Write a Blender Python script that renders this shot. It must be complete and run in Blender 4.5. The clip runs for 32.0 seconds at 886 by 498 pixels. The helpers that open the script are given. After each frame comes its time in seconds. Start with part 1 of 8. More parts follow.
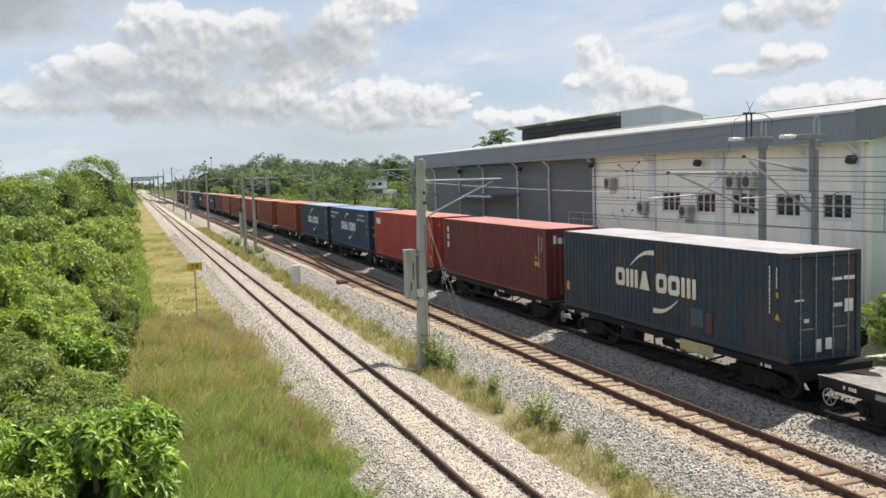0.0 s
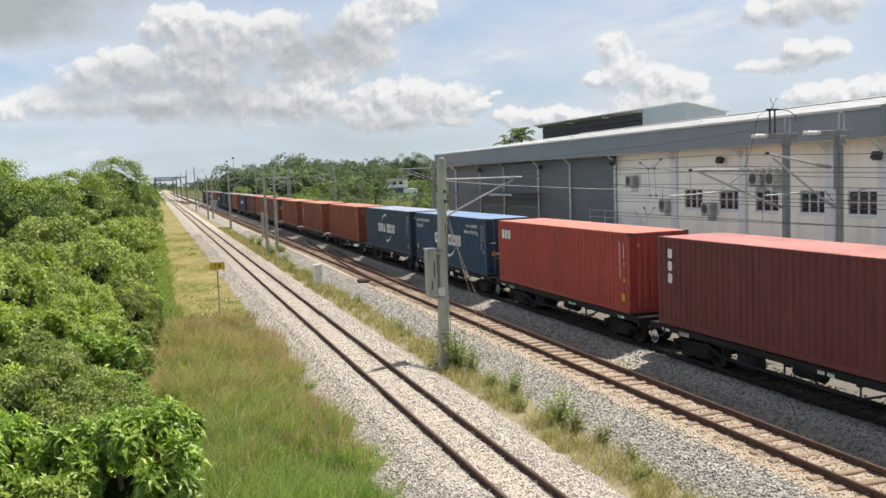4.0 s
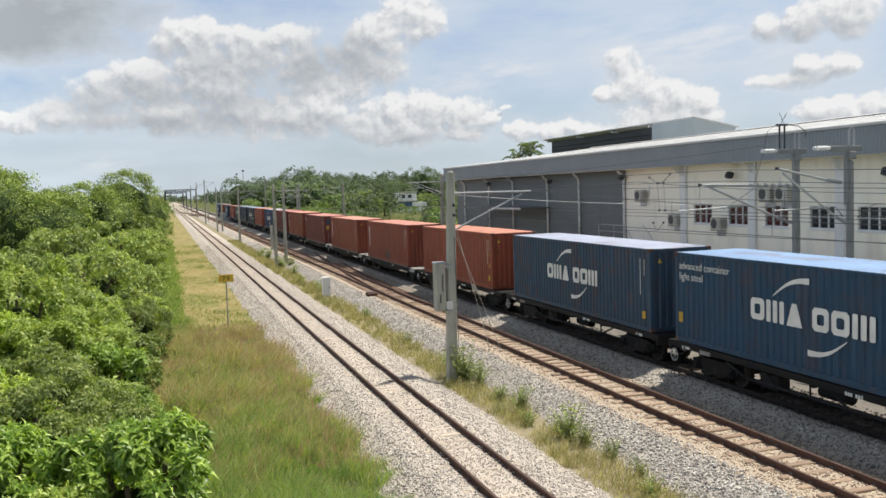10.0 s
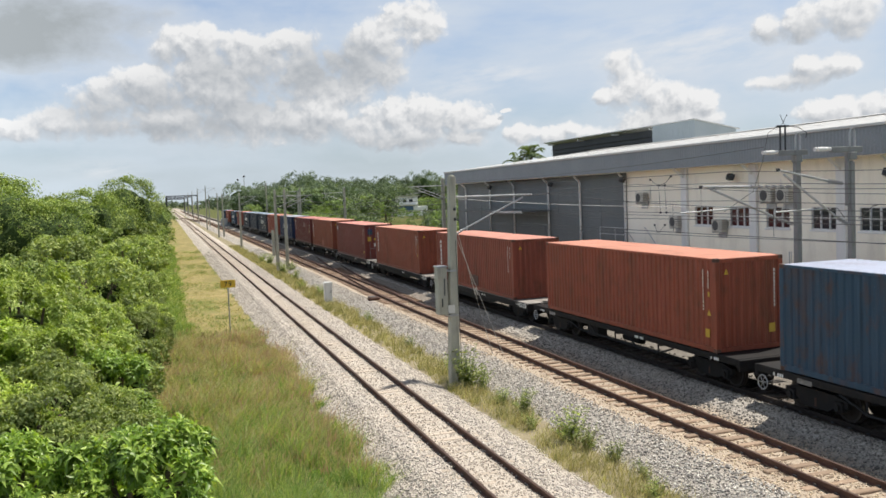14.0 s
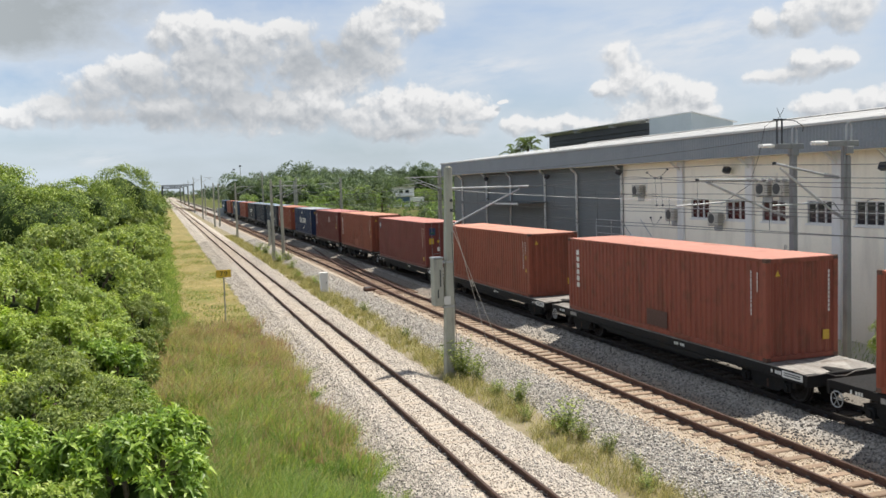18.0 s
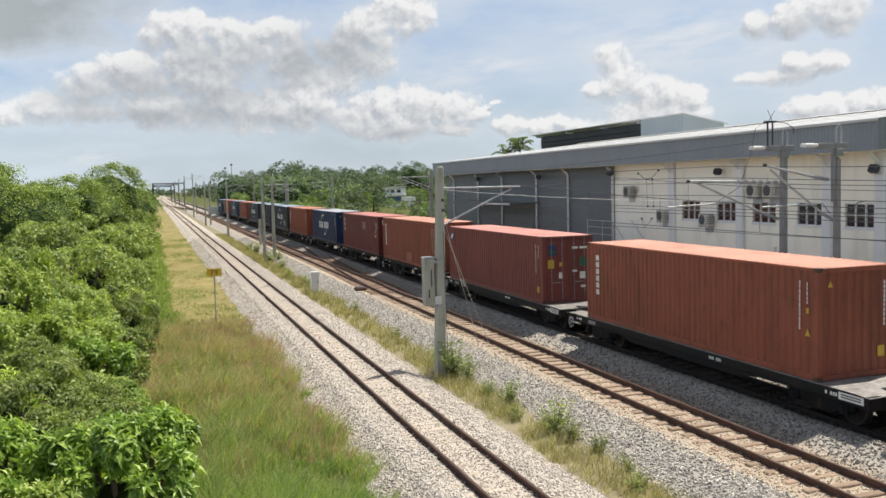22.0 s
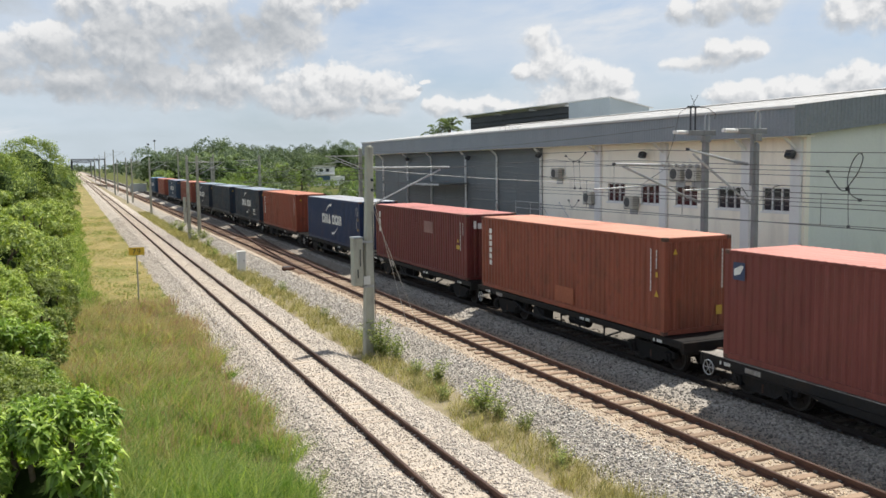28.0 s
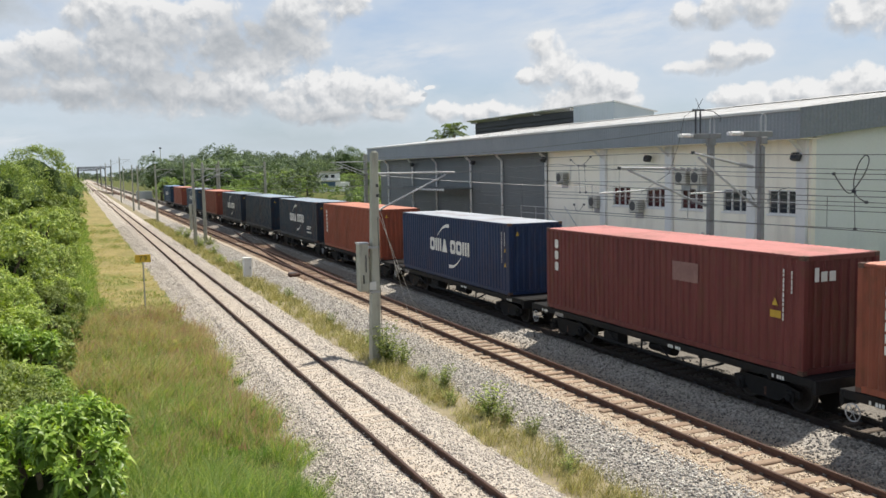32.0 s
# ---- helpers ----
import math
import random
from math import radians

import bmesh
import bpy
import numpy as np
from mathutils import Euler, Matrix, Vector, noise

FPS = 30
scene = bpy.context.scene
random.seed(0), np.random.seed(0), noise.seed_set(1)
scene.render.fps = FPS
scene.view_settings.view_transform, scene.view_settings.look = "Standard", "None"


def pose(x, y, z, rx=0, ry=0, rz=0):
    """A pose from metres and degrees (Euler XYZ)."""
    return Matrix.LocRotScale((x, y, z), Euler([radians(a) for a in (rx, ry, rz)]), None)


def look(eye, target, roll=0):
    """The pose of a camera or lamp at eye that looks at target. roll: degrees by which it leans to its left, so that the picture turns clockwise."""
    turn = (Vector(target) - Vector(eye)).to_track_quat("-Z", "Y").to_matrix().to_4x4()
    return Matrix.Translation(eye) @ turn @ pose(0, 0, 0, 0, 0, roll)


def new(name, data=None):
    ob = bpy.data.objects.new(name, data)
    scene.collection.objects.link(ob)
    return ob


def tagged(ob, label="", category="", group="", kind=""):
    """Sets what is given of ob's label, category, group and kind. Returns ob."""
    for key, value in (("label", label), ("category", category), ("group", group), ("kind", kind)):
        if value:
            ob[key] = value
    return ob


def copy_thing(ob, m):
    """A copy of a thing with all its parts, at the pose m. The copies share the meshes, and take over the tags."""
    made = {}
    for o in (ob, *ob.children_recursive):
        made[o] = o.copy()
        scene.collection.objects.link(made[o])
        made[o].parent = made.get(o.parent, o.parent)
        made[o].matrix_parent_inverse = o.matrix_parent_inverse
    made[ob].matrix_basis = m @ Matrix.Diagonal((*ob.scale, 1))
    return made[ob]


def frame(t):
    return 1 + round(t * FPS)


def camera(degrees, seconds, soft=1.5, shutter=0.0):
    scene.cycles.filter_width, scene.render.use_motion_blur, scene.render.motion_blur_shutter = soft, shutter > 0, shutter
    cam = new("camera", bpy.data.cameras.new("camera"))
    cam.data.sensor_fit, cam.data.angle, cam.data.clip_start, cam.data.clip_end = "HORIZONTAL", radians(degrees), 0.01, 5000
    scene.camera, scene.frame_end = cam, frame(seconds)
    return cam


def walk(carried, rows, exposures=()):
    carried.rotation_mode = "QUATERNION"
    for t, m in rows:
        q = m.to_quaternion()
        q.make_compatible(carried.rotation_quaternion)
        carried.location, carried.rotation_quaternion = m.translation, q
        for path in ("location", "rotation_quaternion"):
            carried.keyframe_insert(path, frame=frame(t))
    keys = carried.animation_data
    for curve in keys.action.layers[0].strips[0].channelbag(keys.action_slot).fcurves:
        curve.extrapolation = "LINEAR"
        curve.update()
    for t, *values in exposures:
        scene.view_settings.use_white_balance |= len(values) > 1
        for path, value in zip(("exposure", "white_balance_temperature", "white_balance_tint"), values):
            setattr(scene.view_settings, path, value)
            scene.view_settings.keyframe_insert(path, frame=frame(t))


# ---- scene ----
cam = camera(53.961, 32.0, soft=1.6)
EYE = Vector((0.0, 0.0, 6.235))


def aim(turn, down, lean):
    """The hand-held camera on the footbridge: turned from the tracks' direction, tilted down, leaning, in degrees."""
    a, b = radians(turn), radians(down)
    way = Vector((-math.sin(a) * math.cos(b), math.cos(a) * math.cos(b), -math.sin(b)))
    return look(EYE, EYE + way, lean)


walk(cam, [
    (0.0, aim(-19.584, 4.776, -1.757)),
    (0.5, aim(-19.370, 4.435, -1.502)),
    (1.0, aim(-19.232, 4.301, -1.488)),
    (1.5, aim(-19.355, 4.444, -1.567)),
    (2.0, aim(-19.504, 4.525, -1.604)),
    (2.5, aim(-19.301, 4.605, -1.809)),
    (3.0, aim(-18.854, 4.709, -1.914)),
    (3.5, aim(-18.514, 4.767, -2.008)),
    (5.5, aim(-17.330, 4.856, -2.272)),
    (6.0, aim(-17.139, 4.491, -2.346)),
    (6.5, aim(-16.972, 4.194, -2.268)),
    (7.0, aim(-16.918, 3.895, -2.421)),
    (7.5, aim(-16.966, 3.789, -2.228)),
    (8.0, aim(-17.177, 4.050, -1.807)),
    (8.5, aim(-17.456, 4.110, -1.693)),
    (9.0, aim(-17.602, 4.048, -1.748)),
    (9.5, aim(-17.607, 3.895, -1.830)),
    (10.0, aim(-17.667, 3.901, -1.820)),
    (10.5, aim(-17.863, 3.842, -1.806)),
    (11.0, aim(-17.969, 3.683, -1.734)),
    (11.5, aim(-17.972, 3.552, -1.753)),
    (12.0, aim(-17.941, 3.576, -1.866)),
    (12.5, aim(-17.904, 3.721, -1.858)),
    (13.0, aim(-17.777, 3.770, -1.922)),
    (13.5, aim(-17.628, 3.682, -2.153)),
    (14.0, aim(-17.578, 3.638, -2.262)),
    (14.5, aim(-17.476, 3.658, -2.207)),
    (16.5, aim(-17.597, 3.921, -2.378)),
    (17.0, aim(-17.607, 4.049, -2.247)),
    (17.5, aim(-17.660, 4.159, -1.999)),
    (18.0, aim(-17.816, 4.226, -1.855)),
    (18.5, aim(-18.004, 4.311, -1.818)),
    (19.0, aim(-18.174, 4.415, -1.681)),
    (19.5, aim(-18.262, 4.511, -1.503)),
    (20.0, aim(-18.333, 4.480, -1.564)),
    (20.5, aim(-18.373, 4.356, -1.686)),
    (21.0, aim(-18.350, 4.252, -1.706)),
    (21.5, aim(-18.343, 4.231, -1.534)),
    (22.0, aim(-18.389, 4.253, -1.517)),
    (22.5, aim(-18.487, 4.294, -1.471)),
    (23.0, aim(-18.722, 4.416, -1.363)),
    (23.5, aim(-19.206, 4.721, -1.320)),
    (24.0, aim(-20.059, 5.223, -1.082)),
    (24.5, aim(-20.888, 5.780, -1.201)),
    (25.0, aim(-21.702, 6.386, -1.193)),
    (25.5, aim(-22.744, 6.432, -1.263)),
    (27.5, aim(-23.579, 5.685, -0.934)),
    (28.0, aim(-23.047, 5.650, -0.777)),
    (28.5, aim(-22.500, 5.565, -0.687)),
    (29.0, aim(-22.103, 5.482, -0.836)),
    (29.5, aim(-22.091, 5.447, -0.795)),
    (30.0, aim(-22.289, 5.443, -0.688)),
    (30.5, aim(-22.406, 5.492, -0.626)),
    (31.0, aim(-22.378, 5.407, -0.804)),
    (31.5, aim(-22.399, 5.304, -1.003)),
    (32.0, aim(-22.681, 5.306, -1.201)),
], exposures=[(0.0, 0.30), (3.5, 0.28), (7.0, 0.22), (22.5, 0.23), (24.0, 0.28), (25.0, 0.33), (25.5, 0.33), (27.5, 0.25), (29.0, 0.22), (32.0, 0.22)])


# ---- sky, clouds and sun ----
SUN_WAY = Vector((0.425, 0.15, 1.0)).normalized()


class Nodes:
    """Short hand for node trees."""

    def __init__(self, tree):
        self.t = tree
        tree.nodes.clear()

    def n(self, kind, **props):
        node = self.t.nodes.new(kind)
        for k, v in props.items():
            if k == "operation":
                node.operation = v
            elif k == "blend_type":
                node.blend_type = v
            elif k == "data_type":
                node.data_type = v
            elif k == "feature":
                node.feature = v
            elif k == "sky_type":
                node.sky_type = v
            elif k == "noise_dimensions":
                node.noise_dimensions = v
            elif k == "wave_type":
                node.wave_type = v
        return node

    def put(self, sock, v):
        if hasattr(v, "is_output"):
            self.t.links.new(v, sock)
        else:
            sock.default_value = v

    def m(self, op, a, b=0.0, c=None, clamp=False):
        node = self.n("ShaderNodeMath", operation=op)
        node.use_clamp = clamp
        self.put(node.inputs[0], a)
        self.put(node.inputs[1], b)
        if c is not None:
            self.put(node.inputs[2], c)
        return node.outputs[0]

    def mix(self, f, a, b, blend="MIX"):
        node = self.n("ShaderNodeMix", data_type="RGBA", blend_type=blend)
        self.put(node.inputs[0], f)
        self.put(node.inputs[6], a)
        self.put(node.inputs[7], b)
        return node.outputs[2]

    def noise(self, vec, scale, detail=4.0, rough=0.55, dist=0.0, dims="3D"):
        node = self.n("ShaderNodeTexNoise", noise_dimensions=dims)
        if vec is not None:
            self.put(node.inputs["Vector"], vec)
        self.put(node.inputs["Scale"], scale)
        self.put(node.inputs["Detail"], detail)
        self.put(node.inputs["Roughness"], rough)
        self.put(node.inputs["Distortion"], dist)
        return node.outputs["Fac"]

    def ramp(self, f, lo, hi, a=0.0, b=1.0):
        node = self.n("ShaderNodeMapRange")
        node.clamp = True
        self.put(node.inputs[0], f)
        for i, v in enumerate((lo, hi, a, b)):
            self.put(node.inputs[1 + i], v)
        return node.outputs[0]

    def vec(self, x, y, z):
        node = self.n("ShaderNodeCombineXYZ")
        for i, v in enumerate((x, y, z)):
            self.put(node.inputs[i], v)
        return node.outputs[0]


world = bpy.data.worlds.new("sky")
scene.world = world
world.use_nodes = True
w = Nodes(world.node_tree)
coord = w.n("ShaderNodeTexCoord").outputs["Generated"]
sep = w.n("ShaderNodeSeparateXYZ")
w.put(sep.inputs[0], coord)
dx, dy, dz = sep.outputs
sky = w.n("ShaderNodeTexSky", sky_type="NISHITA")
sky.sun_disc = False
sky.sun_elevation = math.asin(SUN_WAY.z)
sky.sun_rotation = math.atan2(SUN_WAY.x, SUN_WAY.y)
sky.air_density, sky.dust_density, sky.ozone_density = 1.0, 2.0, 1.5
skycol = w.mix(1.0, sky.outputs[0], (0.098, 0.115, 0.138, 1), "MULTIPLY")
# cloud field over azimuth and the tangent of the elevation
flat = w.m("MAXIMUM", w.m("SQRT", w.m("ADD", w.m("MULTIPLY", dx, dx), w.m("MULTIPLY", dy, dy))), 0.02)
az = w.m("ARCTAN2", dx, dy)
el = w.m("DIVIDE", dz, flat)
# lobes of the cumulus of that day: azimuth, elevation, half width, half height
GREAT_HEAP = [(0.041, 0.178, 0.040, 0.025), (0.010, 0.164, 0.024, 0.020), (0.084, 0.176, 0.034, 0.020), (0.103, 0.155, 0.060, 0.038), (0.144, 0.174, 0.038, 0.020),
              (0.162, 0.145, 0.046, 0.046), (0.059, 0.133, 0.078, 0.043), (-0.006, 0.126, 0.066, 0.030), (-0.052, 0.111, 0.058, 0.027), (-0.098, 0.093, 0.044, 0.024),
              (-0.142, 0.081, 0.036, 0.014), (0.005, 0.092, 0.118, 0.026), (0.100, 0.094, 0.088, 0.031), (0.175, 0.094, 0.062, 0.032), (0.287, 0.196, 0.046, 0.028),
              (0.248, 0.177, 0.048, 0.034), (0.222, 0.144, 0.054, 0.040), (0.205, 0.120, 0.050, 0.030)]
LOW_BANK = [(0.252, 0.086, 0.045, 0.031), (0.219, 0.078, 0.038, 0.023), (0.297, 0.092, 0.041, 0.029), (0.335, 0.087, 0.037, 0.025), (0.280, 0.065, 0.058, 0.017),
            (0.361, 0.080, 0.021, 0.014), (0.331, 0.064, 0.035, 0.012), (0.402, 0.064, 0.024, 0.013), (0.434, 0.061, 0.026, 0.014), (0.475, 0.058, 0.035, 0.014),
            (0.456, 0.067, 0.019, 0.010), (0.385, 0.090, 0.008, 0.004)]
TOWERS = [(0.512, 0.134, 0.020, 0.0205), (0.53, 0.122, 0.024, 0.021), (0.498, 0.103, 0.0146, 0.0134), (0.515, 0.108, 0.023, 0.027), (0.545, 0.1, 0.027, 0.03),
          (0.574, 0.093, 0.0317, 0.0256), (0.597, 0.089, 0.0207, 0.0195), (0.54, 0.07, 0.0586, 0.0268), (0.578, 0.07, 0.0537, 0.0268), (0.666, 0.165, 0.022, 0.0244),
          (0.7, 0.162, 0.0354, 0.0268), (0.742, 0.169, 0.039, 0.0293), (0.708, 0.116, 0.0293, 0.0207), (0.736, 0.118, 0.0244, 0.0159), (0.686, 0.105, 0.039, 0.011),
          (0.733, 0.07, 0.0439, 0.0159), (0.787, 0.074, 0.0439, 0.0195), (0.84, 0.08, 0.0488, 0.0244), (0.86, 0.154, 0.061, 0.0317)]
GREYS = [  # shaded bellies of the thick clouds, with their weight
    (0.165, 0.140, 0.034, 0.020, 1.0), (0.205, 0.149, 0.050, 0.022, 1.0), (-0.010, 0.082, 0.090, 0.012, 0.95), (0.055, 0.086, 0.060, 0.014, 0.9), (0.085, 0.104, 0.050, 0.024, 0.75),
    (0.112, 0.128, 0.044, 0.026, 0.85), (-0.050, 0.100, 0.062, 0.016, 0.85), (0.060, 0.140, 0.036, 0.020, 0.75), (0.010, 0.112, 0.060, 0.018, 0.85), (0.135, 0.080, 0.070, 0.010, 0.6), (0.262, 0.060, 0.055, 0.008, 0.7),
    (0.310, 0.080, 0.022, 0.008, 0.4), (0.336, 0.060, 0.035, 0.006, 0.5), (0.684, 0.147, 0.030, 0.008, 0.8), (0.722, 0.150, 0.034, 0.010, 0.7), (0.712, 0.101, 0.028, 0.006, 0.5),
    (0.014, 0.156, 0.014, 0.010, 0.6), (0.560, 0.074, 0.030, 0.010, 0.35)]


def lobes(table, at):
    """How far a direction lies from the nearest lobe: squared, 1 on its rim."""
    got = None
    for ca, ce, wa, we in table:
        q = w.n("ShaderNodeVectorMath", operation="MULTIPLY_ADD")
        w.put(q.inputs[0], at)
        q.inputs[1].default_value = (1 / wa, 1 / we, 0)
        q.inputs[2].default_value = (-ca / wa, -ce / we, 0)
        d = w.n("ShaderNodeVectorMath", operation="DOT_PRODUCT")
        w.put(d.inputs[0], q.outputs[0])
        w.put(d.inputs[1], q.outputs[0])
        got = d.outputs["Value"] if got is None else w.m("SMOOTH_MIN", got, d.outputs["Value"], 0.25)
    return got


def moved(v, by, amount):
    """v plus amount times the colour of a noise."""
    q = w.n("ShaderNodeVectorMath", operation="MULTIPLY_ADD")
    w.put(q.inputs[0], by)
    q.inputs[1].default_value = (amount, amount * 0.7, 0)
    w.put(q.inputs[2], v)
    return q.outputs[0]


def billows(v):
    """Rounded heads at four sizes."""
    total = None
    for scale, amount in ((24.0, 0.55), (52.0, 0.42), (110.0, 0.26), (230.0, 0.15)):
        vo = w.n("ShaderNodeTexVoronoi", feature="SMOOTH_F1")
        w.put(vo.inputs["Vector"], v)
        vo.inputs["Scale"].default_value = scale
        vo.inputs["Smoothness"].default_value = 0.25
        p_ = w.m("MULTIPLY", w.m("SUBTRACT", 0.42, vo.outputs["Distance"]), amount)
        total = p_ if total is None else w.m("ADD", total, p_)
    return total


def clouds(up, side):
    v = w.vec(w.m("ADD", az, side), w.m("ADD", el, up), 0.3)
    nz = w.n("ShaderNodeTexNoise")
    w.put(nz.inputs["Vector"], v)
    nz.inputs["Scale"].default_value, nz.inputs["Detail"].default_value, nz.inputs["Roughness"].default_value = 26.0, 7.0, 0.58
    bent = moved(v, w.mix(1.0, nz.outputs["Color"], (0.5, 0.5, 0.5, 1), "SUBTRACT"), 0.030)
    near_rim = w.m("MINIMUM", w.m("MINIMUM", lobes(GREAT_HEAP, bent), lobes(LOW_BANK, bent)), lobes(TOWERS, bent))
    solid = w.m("SUBTRACT", 1.0, w.m("MINIMUM", near_rim, 4.0))
    return w.m("ADD", w.m("ADD", solid, w.m("MULTIPLY", billows(bent), 1.2)), w.m("MULTIPLY", w.m("SUBTRACT", nz.outputs["Fac"], 0.5), 1.6))


dens = clouds(0.0, 0.0)
lit = clouds(0.008, 0.004)
thick = w.ramp(w.m("SUBTRACT", dens, lit), -0.44, 0.34)
cover = w.m("ADD", w.m("MULTIPLY", w.ramp(dens, 0.0, 0.40), thick), w.m("MULTIPLY", w.ramp(dens, -0.25, 0.60), w.m("SUBTRACT", 1.0, thick)))
halo = w.ramp(dens, -1.6, 0.2, 0.0, 0.35)
soft = w.noise(w.vec(az, w.m("MULTIPLY", el, 4.0), 2.0), 3.2, 5.0, 0.6)
veil = w.ramp(soft, 0.32, 0.64, 0.22, 0.85)
shade = None
for ca, ce, wa, we, weight in GREYS:
    p = w.m("MULTIPLY", w.m("SUBTRACT", az, ca), 1 / wa)
    q = w.m("MULTIPLY", w.m("SUBTRACT", el, ce), 1 / we)
    b = w.m("MULTIPLY", w.m("EXPONENT", w.m("MULTIPLY", w.m("ADD", w.m("MULTIPLY", p, p), w.m("MULTIPLY", q, q)), -0.6)), weight)
    shade = b if shade is None else w.m("MAXIMUM", shade, b)
belly = w.m("MULTIPLY", shade, w.ramp(w.noise(w.vec(az, w.m("MULTIPLY", el, 1.6), 5.0), 22.0, 7.0, 0.62), 0.28, 0.60, 0.60, 1.0))
body = w.mix(thick, (0.53, 0.56, 0.60, 1), (0.93, 0.93, 0.93, 1))
body = w.mix(w.m("MULTIPLY", belly, 0.86, clamp=True), body, (0.405, 0.44, 0.48, 1))
hazy = w.mix(veil, skycol, (0.66, 0.74, 0.84, 1))
low = w.ramp(el, 0.0, 0.12, 0.72, 0.0)
hazy = w.mix(low, hazy, (0.69, 0.785, 0.86, 1))
# thin wisps, the dark soft cloud over the thicket, and the broken cloud of the rest of the sky
torn = w.noise(w.vec(w.m("ADD", az, w.m("MULTIPLY", el, -1.6)), w.m("MULTIPLY", el, 3.0), 7.0), 18.0, 8.0, 0.62)
streak = w.m("EXPONENT", w.m("MULTIPLY", lobes([(0.375, 0.132, 0.060, 0.014), (0.330, 0.118, 0.040, 0.012), (-0.06, 0.040, 0.030, 0.008), (0.60, 0.150, 0.12, 0.030)], w.vec(az, el, 0.0)), -0.9))
hazy = w.mix(w.m("MULTIPLY", streak, w.ramp(torn, 0.38, 0.66, 0.0, 0.85)), hazy, (0.83, 0.85, 0.88, 1))
murk = w.m("SUBTRACT", 1.15, lobes([(-0.110, 0.200, 0.125, 0.050), (-0.240, 0.200, 0.140, 0.065)], moved(w.vec(az, el, 0.0), w.vec(torn, torn, 0.0), 0.03)))
patch = w.noise(w.vec(az, w.m("MULTIPLY", el, 1.5), 9.0), 9.0, 8.0, 0.6)
murk = w.m("ADD", murk, w.m("MULTIPLY", w.m("SUBTRACT", patch, 0.5), 3.2))
ragged = w.noise(coord, 2.4, 9.0, 0.6)
away = w.m("MAXIMUM", w.m("MAXIMUM", w.ramp(az, -0.22, -0.40), w.ramp(az, 0.95, 1.15)), w.ramp(el, 0.25, 0.34))
rest = w.m("MULTIPLY", away, w.ramp(ragged, 0.54, 0.60))
full = w.mix(w.m("MULTIPLY", rest, 0.9), hazy, w.mix(w.ramp(ragged, 0.56, 0.72), (0.84, 0.85, 0.86, 1), (0.55, 0.57, 0.60, 1)))
full = w.mix(w.ramp(murk, -0.9, 0.5, 0.0, 0.6), full, (0.72, 0.75, 0.78, 1))
full = w.mix(w.ramp(murk, 0.05, 1.1, 0.0, 0.92), full, (0.385, 0.42, 0.44, 1))
full = w.mix(halo, full, (0.74, 0.79, 0.85, 1))
full = w.mix(cover, full, body)
bg = w.n("ShaderNodeBackground")
# extra gain on the unseen western sky, added to brighten walls that face it
west = w.m("MULTIPLY", w.ramp(dx, 0.0, -0.8), w.ramp(el, 1.1, 0.15))
high = w.m("ADD", w.ramp(el, 0.25, 1.5, 0.80, 0.30), w.m("MULTIPLY", west, 0.58))
w.put(bg.inputs[0], full)
w.put(bg.inputs[1], high)
w.put(w.n("ShaderNodeOutputWorld").inputs[0], bg.outputs[0])

sun_data = bpy.data.lights.new("sun", "SUN")
sun_data.energy, sun_data.angle, sun_data.color = 5.4, radians(0.6), (1.0, 0.94, 0.84)
sun = new("sun", sun_data)
sun.matrix_world = look(SUN_WAY * 80, (0, 0, 0))

